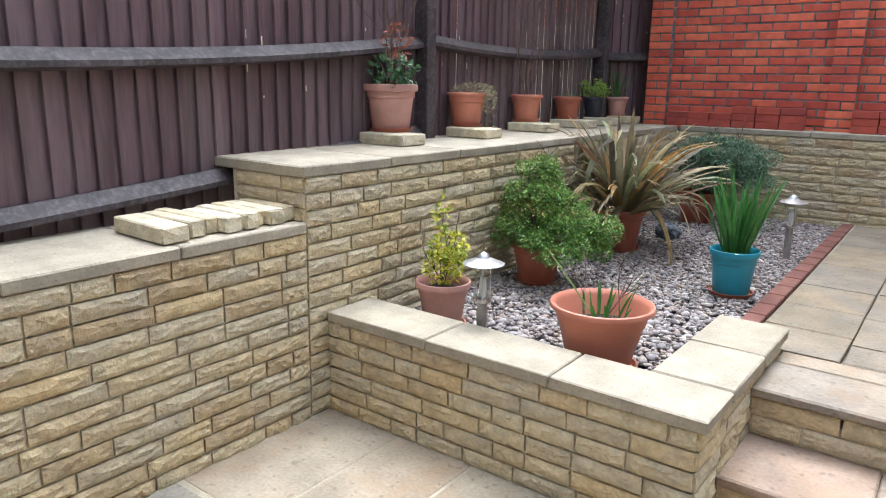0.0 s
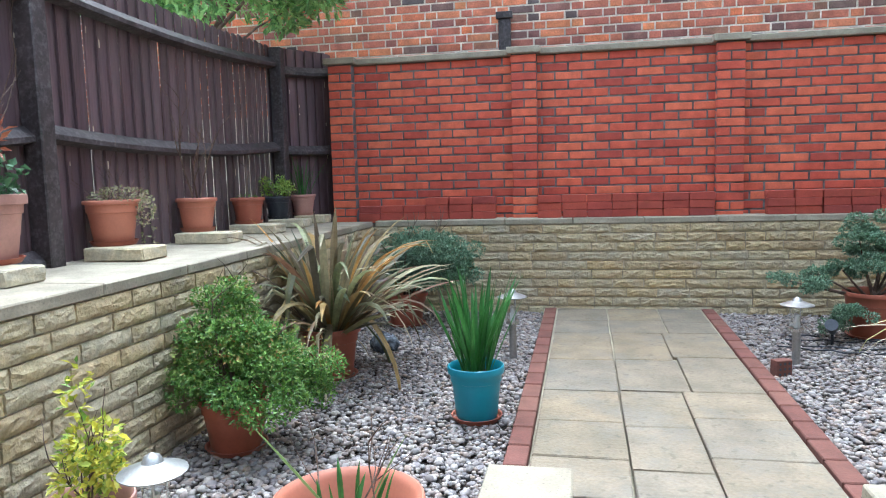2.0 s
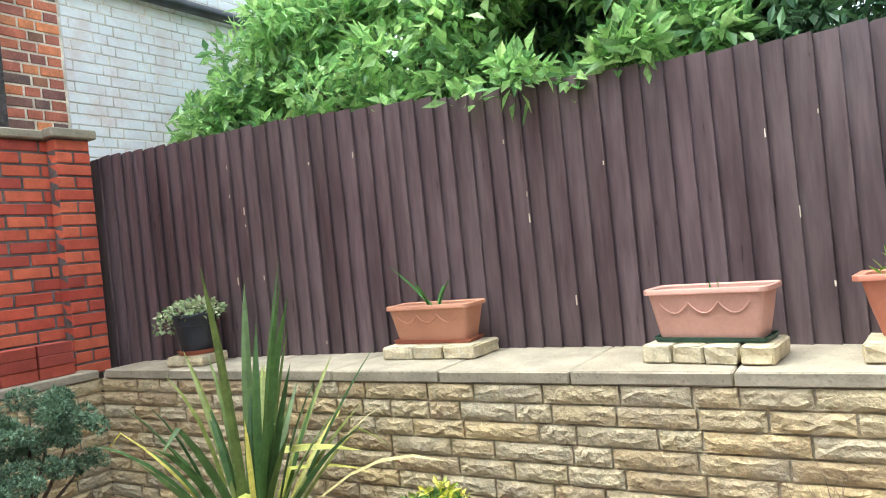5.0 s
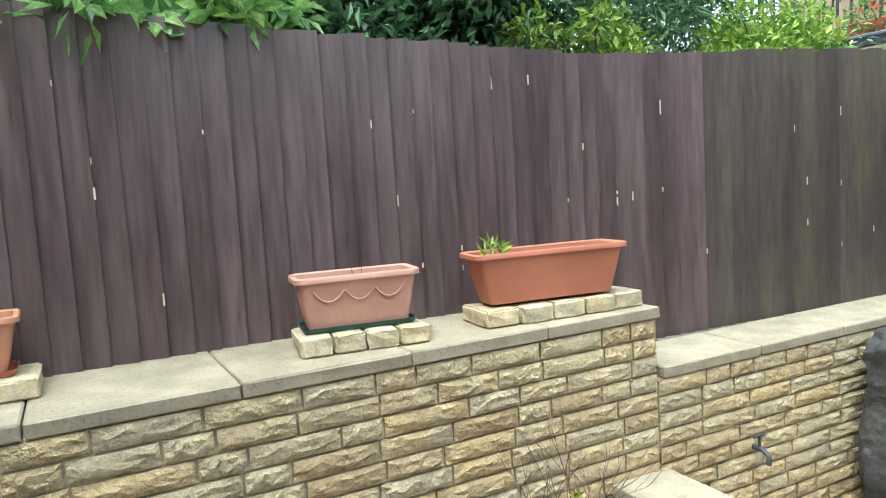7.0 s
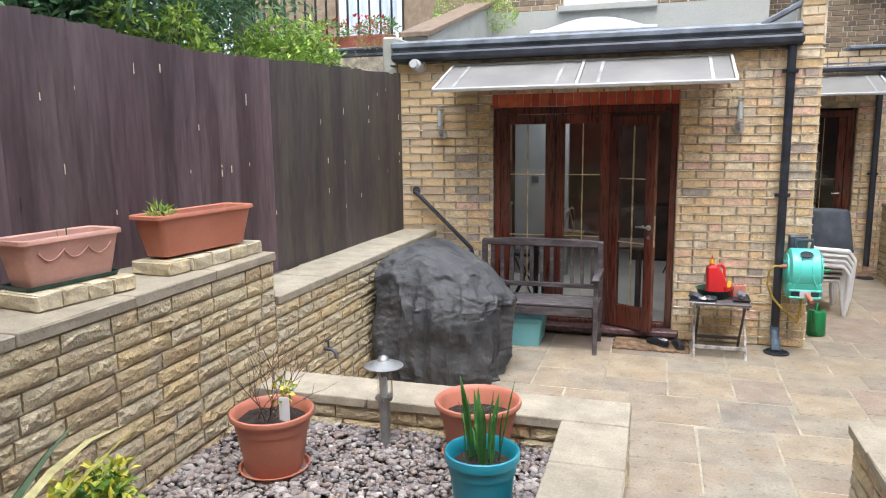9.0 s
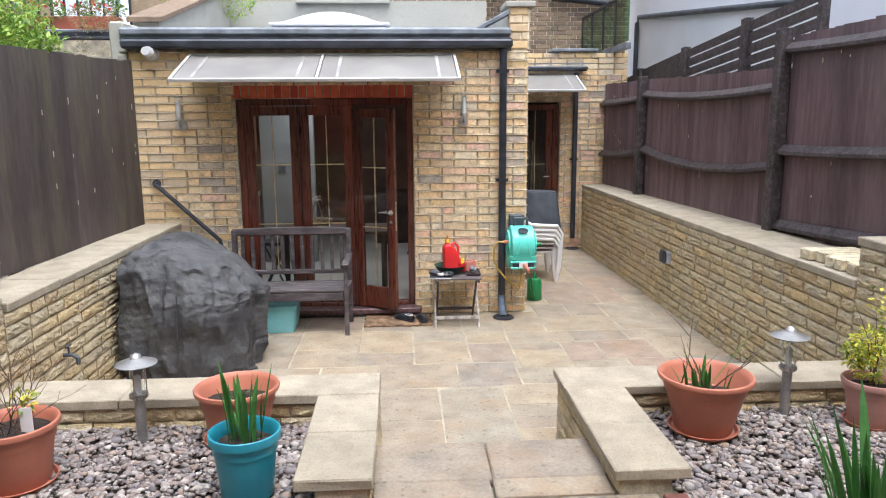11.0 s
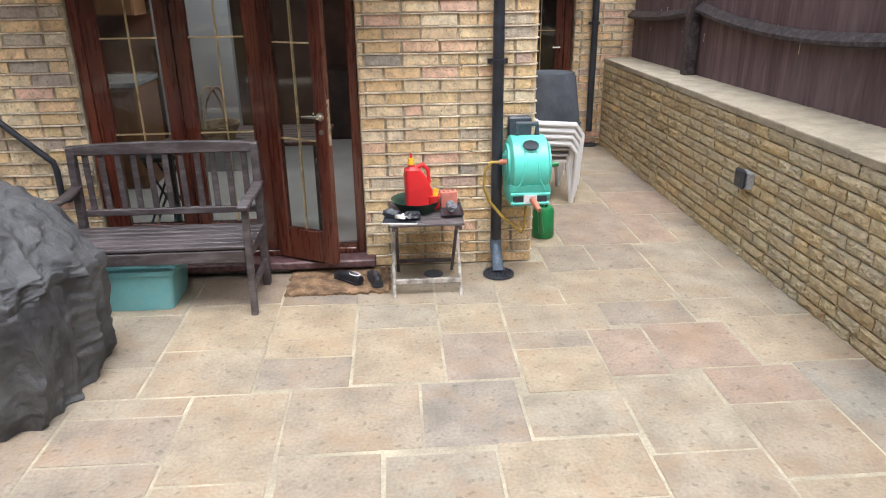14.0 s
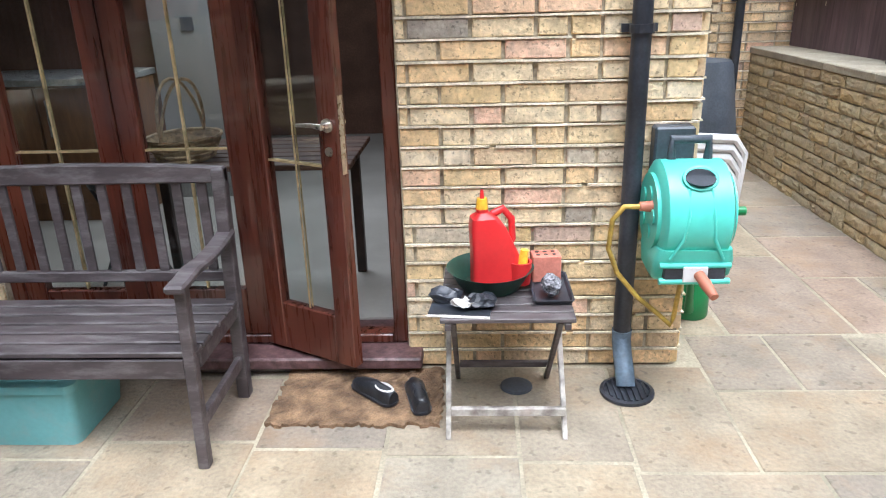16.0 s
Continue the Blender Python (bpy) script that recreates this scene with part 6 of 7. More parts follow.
boxed("front_rail", (B0 + 0.046, B1 - 0.046, YF - 0.02, YF + 0.012, 0.31, 0.38), M["bench"], bn)
bm = bmesh.new()
box(bm, B0 + 0.0, B1 - 0.0, YB + 0.006, YB + 0.044, 0.83, 0.885, 0.006)
bmesh.ops.subdivide_edges(bm, edges=[e for e in bm.edges if abs(e.verts[0].co.x - e.verts[1].co.x) > 0.5], cuts=10)
for v in bm.verts:
    if v.co.z > 0.85:
        v.co.z += 0.018 * (1 - ((v.co.x - (B0 + B1) / 2) / 0.545) ** 2)
part("top_rail", bm, M["bench"], bn)
boxed("lower_back_rail", (B0 + 0.046, B1 - 0.046, YB + 0.01, YB + 0.04, 0.46, 0.5), M["bench"], bn)
for k in range(11):
    x = B0 + 0.075 + k * 0.0905
    boxed("back_slat", (x, x + 0.034, YB + 0.016, YB + 0.03, 0.5, 0.832), M["bench"], bn, 0.002)

bx = thing("storage_box", "pale turquoise plastic storage box with lid under bench", "storage box", (1.58, 0.38, 0))
bm = bmesh.new()
rounded(bm, [(0, 0.19, 0.16, 0.03), (0.22, 0.215, 0.185, 0.03)], 4)
part("body", bm, M["aqua"], bx, smooth=True)
bm = bmesh.new()
rounded(bm, [(0.222, 0.228, 0.197, 0.03), (0.25, 0.228, 0.197, 0.03), (0.262, 0.215, 0.185, 0.03)], 4)
part("lid", bm, M["aqua"], bx, smooth=True)

# ---- covered barbecue ----
cv = thing("covered_barbecue", "large barbecue under a creased faded black cloth cover", "barbecue cover", (2.02, 1.32, 0))
bm = bmesh.new()
rows, cols = 96, 200
rings = []
for j in range(rows + 1):
    t = j / rows
    ring = []
    for i in range(cols):
        a = 2 * math.pi * i / cols
        ca, sa = math.cos(a), math.sin(a)
        prof = ((0, 0.0, 0.93), (0.12, 0.16, 0.98), (0.3, 0.42, 1.0), (0.45, 0.62, 0.98), (0.58, 0.78, 0.9), (0.7, 0.91, 0.74), (0.82, 0.985, 0.52), (0.92, 1.01, 0.28), (1.0, 1.02, 0.0))
        for (t0, z0, r0), (t1, z1, r1) in zip(prof, prof[1:]):
            if t <= t1:
                f = (t - t0) / (t1 - t0)
                z, rad = z0 + (z1 - z0) * f, r0 + (r1 - r0) * f
                break
        e = 2.5
        k = (abs(ca) ** e + abs(sa) ** e) ** (-1 / e)
        hx, hy = 0.5, 0.53
        hang = max(0.0, 1 - t * 0.9)
        u = a * 5.5 + math.sin(a * 2 + 0.6) * 1.6 + 1.1 * t
        fold = (0.05 * (1 - abs(math.sin(u)) ** 0.7) * (0.35 + 0.65 * hang) + 0.016 * (1 - 2 * abs(math.sin(a * 13 - 2 * t)) ** 0.8) * hang) * min(1.0, 2.5 * (1.06 - t))
        p = Vector((ca * k * hx * rad, sa * k * hy * rad, z))
        n = noise.noise_vector(p * 3.0) * 0.05 + noise.noise_vector(p * 8) * 0.016 + noise.noise_vector(Vector((p.x * 20, p.y * 20, p.z * 34))) * 0.006
        drape = noise.noise(Vector((p.x * 6 + 3, p.y * 6, p.z * 1.3 + 1)))
        pucker = noise.noise(Vector((p.x * 9, p.y * 9, p.z * 16 + 5)))
        n += Vector((ca, sa, 0.4)) * (0.02 * (1 - min(1, abs(drape) * 5)) + 0.007 * (1 - min(1, abs(pucker) * 4)))
        p += Vector((ca, sa, 0)) * fold * (1 if rad > 0.2 else 0) + n * (0.3 if t < 0.02 else 1)
        if z > 0.5:
            p.z -= (z - 0.5) * 0.42 * max(0.0, -p.x / 0.54 + 0.15)
        p.x = min(p.x, 0.435)
        p.z = max(p.z, 0.0)
        ring.append(bm.verts.new(p))
    rings.append(ring)
for a, b in zip(rings, rings[1:]):
    for i in range(cols):
        bm.faces.new((a[i], a[(i + 1) % cols], b[(i + 1) % cols], b[i]))
bm.faces.new(rings[-1])
part("cloth", bm, M["cover"], cv, smooth=True)
for x0, y0, x1, y1 in ((-0.1, 0.62, -0.1, 0.6),):
    bm = bmesh.new()
    pts = [(-0.05, 0.565 + 0.03 * math.sin(k * 0.35), 0.03 + k * 0.05) for k in range(14)]
    tube(bm, pts, 0.004, 5)
    part("seam", bm, M["black_plastic"], cv)

# ---- folding table and what is on it ----
tbl = thing("folding_table", "weathered dark slatted folding table with pale worn legs", "table", (-0.08, 0.3, 0))
for k in range(8):
    boxed("slat", (-0.215, 0.215, -0.225 + k * 0.057, -0.175 + k * 0.057, 0.445, 0.46), M["bench"], tbl, 0.002)
for x in (-0.2, 0.18):
    boxed("top_batten", (x, x + 0.02, -0.22, 0.225, 0.42, 0.443), M["bench"], tbl, 0.002)
worn = surface("worn pale wood", [(0.2, 0.17, 0.15), (0.45, 0.42, 0.38), (0.3, 0.26, 0.23)], 12, 0.8, 0.4, 60, mottle=0.25)
for x, s in ((-0.205, 1), (0.19, 1), (-0.18, -1), (0.165, -1)):
    tone = worn if s > 0 else M["bench"]
    bm = bmesh.new()
    box(bm, x, x + 0.018, -0.013, 0.013, 0, 0.43, 0.003)
    for v in bm.verts:
        v.co.y += s * (0.2 - v.co.z * 0.9)
    part("leg", bm, tone, tbl)
boxed("stretcher", (-0.2, 0.19, 0.155, 0.175, 0.07, 0.1), worn, tbl, 0.003)
boxed("stretcher", (-0.18, 0.165, -0.175, -0.155, 0.07, 0.095), M["bench"], tbl, 0.003)
TZ = 0.461
bs = thing("black_basin", "round dark green plastic basin on the folding table", "basin", (-0.03, 0.26, TZ))
bm = bmesh.new()
lathe(bm, [(0, 0.0), (0.1, 0.0), (0.145, 0.07), (0.152, 0.075), (0.14, 0.07), (0.095, 0.012), (0, 0.01)], 36)
part("bowl", bm, M["dark_green"], bs, smooth=True)
cn = thing("red_spray_can", "red plastic weedkiller bottle with yellow cap and handle", "bottle", (-0.045, 0.25, TZ + 0.013), 12)
bm = bmesh.new()
rounded(bm, [(0, 0.08, 0.045, 0.02), (0.09, 0.08, 0.045, 0.02), (0.17, 0.06, 0.045, 0.02), (0.2, 0.045, 0.04, 0.018), (0.215, 0.02, 0.02, 0.015), (0.225, 0.02, 0.02, 0.015)], 4, (0.0, 0, 0))
for v in bm.verts:
    if v.co.z > 0.1:
        v.co.x += (v.co.z - 0.1) * 0.35
part("body", bm, M["red_plastic"], cn, smooth=True)
bm = bmesh.new()
tube(bm, [(0.01, 0, 0.205), (-0.03, 0, 0.22), (-0.06, 0, 0.19), (-0.065, 0, 0.13), (-0.045, 0, 0.1)], 0.012, 10)
part("handle", bm, M["red_plastic"], cn, smooth=True)
bm = bmesh.new()
lathe(bm, [(0, 0.225), (0.021, 0.225), (0.018, 0.255), (0, 0.255)], 18, (0.042, 0, 0))
part("cap", bm, M["yellow_plastic"], cn, smooth=True)
bm = bmesh.new()
tube(bm, [(0.042, 0, 0.255), (0.042, 0, 0.28)], [0.008, 0.005], 10)
part("spout", bm, M["red_plastic"], cn, smooth=True)

bm = bmesh.new()
lathe(bm, [(0, 0), (0.035, 0), (0.04, 0.08), (0.032, 0.08), (0.03, 0.01), (0, 0.01)], 20, (-0.085, 0.03, 0.0))
part("measuring_cup", bm, M["red_plastic"], cn, smooth=True)
bm = bmesh.new()
tube(bm, [(-0.09, 0.03, 0.05), (-0.1, 0.03, 0.12)], [0.02, 0.014], 12)
part("trigger", bm, M["yellow_plastic"], cn, smooth=True)
for piece in cn.children:
    for v in piece.data.vertices:
        v.co.z *= 1.2 if piece.name.split(".")[0] not in ("measuring_cup", "trigger") else 1.0
ty = thing("plastic_tray", "small black plastic tray on the table", "tray", (-0.235, 0.3, TZ))
bm = bmesh.new()
rounded(bm, [(0, 0.06, 0.12, 0.015), (0.016, 0.068, 0.13, 0.015), (0.016, 0.062, 0.124, 0.015), (0.004, 0.055, 0.115, 0.015)], 3)
part("tray", bm, M["black_plastic"], ty, smooth=True)
M["salmon"] = surface("salmon brick", [(0.5, 0.17, 0.12), (0.58, 0.22, 0.16)], 14, 0.85, 0.3, 90, mottle=0.15)
hb = thing("holed_brick", "salmon red perforated brick upright on the tray", "brick", (-0.225, 0.21, TZ + 0.006), 5)
boxed("block", (-0.05, 0.05, -0.035, 0.035, 0.0, 0.095), M["salmon"], hb, 0.003)
# holes are solid dark discs, coloured like their shaded insides
for hx in (-0.028, 0.0, 0.028):
    for hy in (-0.017, 0.012):
        bm = bmesh.new()
        tube(bm, [(hx, hy, 0.09), (hx, hy, 0.0962)], 0.0075, 12)
        part("hole", bm, M["dark_room"], hb)
gl = thing("garden_gloves", "crumpled black and grey garden gloves on the table", "gloves", (0.06, 0.42, TZ + 0.005))
for k, (x, y, sx, mat) in enumerate(((0.06, -0.03, 1.1, M["black_plastic"]), (-0.06, 0.02, 1.0, M["black_plastic"]), (0.0, 0.035, 0.75, M["cloth_white"]))):
    bm = bmesh.new()
    bmesh.ops.create_icosphere(bm, subdivisions=3, radius=0.045)
    for v in bm.verts:
        v.co = Vector((v.co.x * 1.1 * sx, v.co.y * 0.75 * sx, v.co.z * (0.55 if k < 2 else 0.25))) + Vector(noise.noise_vector(v.co * 34 + Vector((k, k, k)))) * 0.014 + Vector((x, y, 0.02))
        v.co.z = max(0.001, v.co.z)
    part("glove", bm, mat, gl)
pb = thing("paper_booklet", "black covered booklet with white pages at the table edge", "booklet", (0.07, 0.45, TZ), -6)
boxed("page_block", (-0.1, 0.1, -0.07, 0.065, 0, 0.003), M["cloth_white"], pb, 0)
boxed("cover", (-0.1, 0.1, -0.07, 0.052, 0.0032, 0.0045), M["black_plastic"], pb, 0)
rg = thing("grey_cloth", "small grey knitted cloth draped on the tray", "cloth", (-0.23, 0.36, TZ + 0.01))
bm = bmesh.new()
bmesh.ops.create_icosphere(bm, subdivisions=3, radius=0.04)
for v in bm.verts:
    v.co = Vector((v.co.x * 0.8, v.co.y, v.co.z * 0.9 + 0.035)) + Vector(noise.noise_vector(v.co * 50)) * 0.012
part("cloth", bm, surface("speckled grey knit", [(0.05, 0.05, 0.06), (0.3, 0.3, 0.32)], 120, 0.95, 0.5, 200), rg)
cvr = thing("drain_cover", "round grey drain cover in the paving", "drain cover", (-0.13, 0.17, 0.002))
bm = bmesh.new()
lathe(bm, [(0, 0.008), (0.055, 0.008), (0.06, 0.006), (0.062, 0), (0, 0)], 28)
part("lid", bm, M["grey_plastic"], cvr)

# ---- mat and shoes ----
mt = thing("coir_mat", "brown frayed coir doormat on the paving", "doormat", (0.46, 0.24, 0.001))
bm = bmesh.new()
bmesh.ops.create_grid(bm, x_segments=40, y_segments=26, size=0.5)
for v in bm.verts:
    edge = max(abs(v.co.x), abs(v.co.y)) > 0.49
    v.co = Vector((v.co.x * 0.62 + (R(-0.012, 0.012) if edge else 0), v.co.y * 0.39 + (R(-0.012, 0.012) if edge else 0), R(0.008, 0.016)))
for v in bm.verts:
    pass
r = bmesh.ops.extrude_face_region(bm, geom=bm.faces[:])
for g in r["geom"]:
    if isinstance(g, bmesh.types.BMVert):
        g.co.z = 0.0
part("fibre", bm, M["coir"], mt)
for k, (x, y, a) in enumerate(((0.405, 0.25, 48), (0.24, 0.28, 14))):
    sh = thing("black_shoe", "worn black leather lace-up shoe on the doormat", "shoe", (x, y, 0.018), a, "pair of shoes")
    sh.scale = (0.86, 0.84, 0.9)
    bm = bmesh.new()
    secs = ((-0.13, 0.028, 0.05), (-0.1, 0.036, 0.058), (-0.05, 0.034, 0.06), (0.0, 0.036, 0.062), (0.05, 0.044, 0.05), (0.1, 0.04, 0.036), (0.13, 0.022, 0.024))
    rings = []
    for yy, w, h in secs:
        rings.append([bm.verts.new((w * math.cos(t), -yy, max(0.008, 0.008 + h * max(0, math.sin(t)) ** 0.7 if math.sin(t) > 0 else 0.008))) for t in [2 * math.pi * q / 14 for q in range(14)]])
    for p_, q_ in zip(rings, rings[1:]):
        for i in range(14):
            bm.faces.new((p_[i], p_[(i + 1) % 14], q_[(i + 1) % 14], q_[i]))
    bm.faces.new(rings[0][::-1]), bm.faces.new(rings[-1])
    part("upper", bm, M["leather"], sh, smooth=True)
    bm = bmesh.new()
    rounded(bm, [(0.0, 0.042, 0.135, 0.04), (0.012, 0.043, 0.137, 0.04)], 5)
    part("sole", bm, M["black_plastic"], sh)
    bm = bmesh.new()
    lathe(bm, [(0, 0.05), (0.02, 0.055), (0.026, 0.066), (0.03, 0.06)], 14, (0, 0.075, 0))
    for v in bm.verts:
        v.co.y = 0.07 + (v.co.y - 0.075) * 1.8
    part("lining", bm, M["cloth_white"] if k == 0 else M["leather"], sh, smooth=True)
    for q in range(3):
        bm = bmesh.new()
        tube(bm, [(-0.018, 0.0 - q * 0.018, 0.066 - q * 0.004), (0.018, 0.006 - q * 0.018, 0.066 - q * 0.004)], 0.0025, 6)
        part("lace", bm, M["black_plastic"], sh)

# ---- hose reel ----
hr = thing("hose_reel", "mint green wall-mounted hose reel beside the downpipe", "hose reel", (-0.7, 0.2, 0.71), 0)
bm = bmesh.new()
tube(bm, [(-0.115, 0, 0), (-0.1, 0, 0), (0.1, 0, 0), (0.115, 0, 0)], [0.15, 0.175, 0.175, 0.15], 36)
part("drum", bm, M["reel"], hr, smooth=True)
bm = bmesh.new()
rounded(bm, [(-0.215, 0.12, 0.07, 0.03), (-0.19, 0.13, 0.1, 0.03), (-0.13, 0.13, 0.12, 0.03), (-0.09, 0.12, 0.13, 0.03)], 4, (0, 0.03, 0))
part("guide_housing", bm, M["reel"], hr, smooth=True)
for x in (-0.12, 0.12):
    bm = bmesh.new()
    tube(bm, [(x - 0.008, 0, 0), (x + 0.008, 0, 0)], 0.13, 30)
    part("side_disc", bm, M["reel"], hr, smooth=True)
    for k in range(5):
        a = k * 1.2566
        bm = bmesh.new()
        s = 0.009 if x > 0 else -0.009
        tube(bm, [(x + s, 0.07 * math.cos(a), 0.07 * math.sin(a)), (x + s * 1.6, 0.07 * math.cos(a), 0.07 * math.sin(a))], 0.026, 14)
        part("boss", bm, M["reel"], hr)
bm = bmesh.new()
tube(bm, [(0.0, 0.105, 0.135), (0.0, 0.115, 0.148)], 0.05, 20)
for v in bm.verts:
    v.co.x *= 1.0
    v.co.z = 0.14 + (v.co.z - 0.14) * 0.6
part("opening", bm, M["black_plastic"], hr)
bm = bmesh.new()
tube(bm, [(0.052 * math.cos(q * math.pi / 12), 0.112 + 0.004, 0.143 + 0.031 * math.sin(q * math.pi / 12)) for q in range(25)], 0.0055, 8)
for v in bm.verts:
    v.co.y += (0.143 - v.co.z) * 0.75
part("opening_rim", bm, M["reel"], hr, smooth=True)
for sgn in (-1, 1):
    bm = bmesh.new()
    tube(bm, [(sgn * 0.035, 0.135, 0.11), (sgn * 0.04, 0.172, 0.03), (sgn * 0.05, 0.17, -0.05), (sgn * 0.085, 0.158, -0.12)], 0.006, 8)
    part("moulded_rib", bm, M["reel"], hr, smooth=True)
bm = bmesh.new()
tube(bm, [(-0.115, 0.15, -0.145), (0.115, 0.15, -0.145)], 0.01, 10)
part("slot_lip", bm, M["reel"], hr, smooth=True)
bm = bmesh.new()
tube(bm, [(-0.115, 0.15, -0.2), (0.115, 0.15, -0.2)], 0.011, 10)
part("slot_lip", bm, M["reel"], hr, smooth=True)
boxed("guide_slot", (-0.1, 0.1, 0.125, 0.156, -0.195, -0.15), M["black_plastic"], hr, 0.004)
boxed("guide_plate", (-0.04, 0.04, 0.158, 0.163, -0.2, -0.145), M["white_plastic"], hr, 0.003)
bm = bmesh.new()
tube(bm, [(-0.01, 0.165, -0.17), (-0.02, 0.2, -0.185)], 0.018, 12)
tube(bm, [(-0.02, 0.2, -0.185), (-0.035, 0.26, -0.21)], [0.02, 0.014], 12)
part("nozzle", bm, M["terracotta"], hr, "orange hose connector", smooth=True)
bm = bmesh.new()
tube(bm, [(-0.125, 0.02, 0.0), (-0.19, 0.02, 0.0)], 0.016, 12)
part("crank_knob", bm, M["green_plastic"], hr, smooth=True)
bm = bmesh.new()
tube(bm, [(0.125, 0.05, 0.03), (0.17, 0.05, 0.03)], [0.02, 0.016], 12)
part("inlet", bm, M["terracotta"], hr, "orange hose inlet connector", smooth=True)
bm = bmesh.new()
tube(bm, [(-0.06, -0.02, 0.17), (-0.06, -0.02, 0.24), (0.06, -0.02, 0.24), (0.06, -0.02, 0.17)], 0.016, 10)
part("carry_handle", bm, M["grey_plastic"], hr, smooth=True)
boxed("wall_bracket", (-0.05, 0.09, -0.197, -0.13, -0.06, 0.26), M["grey_plastic"], hr, 0.008)
hs = thing("yellow_hose", "yellow hose looping down from the reel", "hose", (0, 0, 0))
bm = bmesh.new()
tube(bm, [(-0.53, 0.25, 0.74), (-0.48, 0.25, 0.74), (-0.445, 0.24, 0.69), (-0.44, 0.22, 0.58), (-0.48, 0.2, 0.48), (-0.56, 0.19, 0.38), (-0.64, 0.18, 0.31), (-0.69, 0.17, 0.26), (-0.7, 0.17, 0.29), (-0.71, 0.2, 0.5)], 0.009, 10)
part("tube", bm, M["hose"], hs, smooth=True)

wc = thing("watering_can", "green plastic watering can standing in the side passage", "watering can", (-0.96, -0.46, 0.002), 70)
bm = bmesh.new()
lathe(bm, [(0, 0), (0.075, 0), (0.08, 0.01), (0.076, 0.2), (0.06, 0.225), (0.03, 0.23)], 28)
part("body", bm, M["green_plastic"], wc, smooth=True)
bm = bmesh.new()
tube(bm, curve_points((0.03, 0, 0.225), (0.0, 0, 0.36), (-0.078, 0, 0.18), 10), 0.011, 10)
part("handle", bm, M["green_plastic"], wc, smooth=True)
bm = bmesh.new()
tube(bm, [(0.07, 0, 0.05), (0.14, 0, 0.15), (0.2, 0, 0.27)], [0.022, 0.016, 0.014], 12)
part("spout", bm, M["green_plastic"], wc, smooth=True)

# ---- stacked chairs and upturned bin ----
for k in range(4):
    ch = thing("stacking_chair", "white plastic garden armchair in a stack of chairs", "chair", (-1.12 - 0.012 * k, -1.5, 0.002 + k * 0.05), -90, "stacked plastic chairs")
    for sx in (-1, 1):
        for sy in (-1, 1):
            bm = bmesh.new()
            tube(bm, [(sx * 0.25, sy * 0.24, 0.0), (sx * 0.22, sy * 0.2, 0.34)], [0.02, 0.026], 8)
            part("leg", bm, M["white_plastic"], ch, smooth=True)
        bm = bmesh.new()
        tube(bm, [(sx * 0.25, -0.24, 0.0), (sx * 0.27, -0.26, 0.42), (sx * 0.28, -0.2, 0.5), (sx * 0.28, 0.1, 0.52), (sx * 0.24, 0.22, 0.6)], [0.02, 0.022, 0.026, 0.026, 0.02], 8)
        part("armrest", bm, M["white_plastic"], ch, smooth=True)
    boxed("seat", (-0.22, 0.22, -0.23, 0.2, 0.33, 0.355), M["white_plastic"], ch, 0.01)
    bm = bmesh.new()
    box(bm, -0.2, 0.2, 0.2, 0.225, 0.36, 0.66, 0.01)
    for v in bm.verts:
        v.co.y += (v.co.z - 0.36) * 0.2
    part("backrest", bm, M["white_plastic"], ch)
ub = thing("upturned_bin", "dark grey plastic bin upside down on stacked chairs", "bin", (-1.2, -1.55, 0.6))
bm = bmesh.new()
lathe(bm, [(0, 0.0), (0.275, 0.0), (0.28, 0.02), (0.268, 0.025), (0.215, 0.4), (0.2, 0.43), (0, 0.435)], 32)
for v in bm.verts:
    v.co.y *= 0.85
part("body", bm, M["grey_plastic"], ub, smooth=True)

# ---- wall fittings ----
ws = thing("outdoor_socket", "black weatherproof socket box on the stone wall", "socket", (-2.195, 0.04, 0.53))
boxed("back_box", (0.0, 0.05, -0.06, 0.06, -0.06, 0.05), surface("grey box plastic", [(0.3, 0.31, 0.32), (0.36, 0.37, 0.38)], 5, 0.5, 0, 60), ws, 0.006)
boxed("lid", (0.052, 0.085, -0.055, 0.055, -0.055, 0.07), M["black_plastic"], ws, 0.012)
tp = thing("wall_tap", "small bronze outdoor tap on the stone wall", "tap", (2.48, 2.45, 0.47))
bm = bmesh.new()
tube(bm, [(0.02, 0, 0), (-0.06, 0, 0), (-0.09, 0, -0.02), (-0.09, 0, -0.06)], 0.012, 10)
part("spout", bm, M["grey_plastic"], tp, smooth=True)
bm = bmesh.new()
tube(bm, [(-0.04, 0, 0.01), (-0.04, 0, 0.06)], 0.006, 8)
tube(bm, [(-0.04, -0.035, 0.06), (-0.04, 0.035, 0.06)], 0.006, 8)
part("lever", bm, M["grey_plastic"], tp, smooth=True)

# ironwork and pipe on the old building
ip = thing("wall_pipe", "long black pipe fixed along the old brick building", "pipe", (0, 0, 0))
bm = bmesh.new()
tube(bm, [(-0.6, 8.24, 3.83), (6.3, 8.24, 3.83)], 0.05, 12)
part("pipe", bm, M["black_plastic"], ip, smooth=True)
st = thing("iron_strap", "rusty dark iron strap upright on the old brickwork", "wall strap", (2.3, 8.27, 0))
boxed("bar", (-0.05, 0.05, -0.03, 0.03, 2.66, 3.78), M["fence_rail"], st, 0.004)
for z in (2.95, 3.5):
    bm = bmesh.new()
    tube(bm, [(0, -0.03, z), (0, -0.045, z)], 0.014, 8)
    part("bolt", bm, M["black_plastic"], st)
st = thing("iron_strap", "short rusty iron bracket above the red wall", "wall strap", (-1.08, 8.27, 0))
boxed("bar", (-0.055, 0.055, -0.03, 0.03, 2.66, 2.98), M["fence_rail"], st, 0.004)
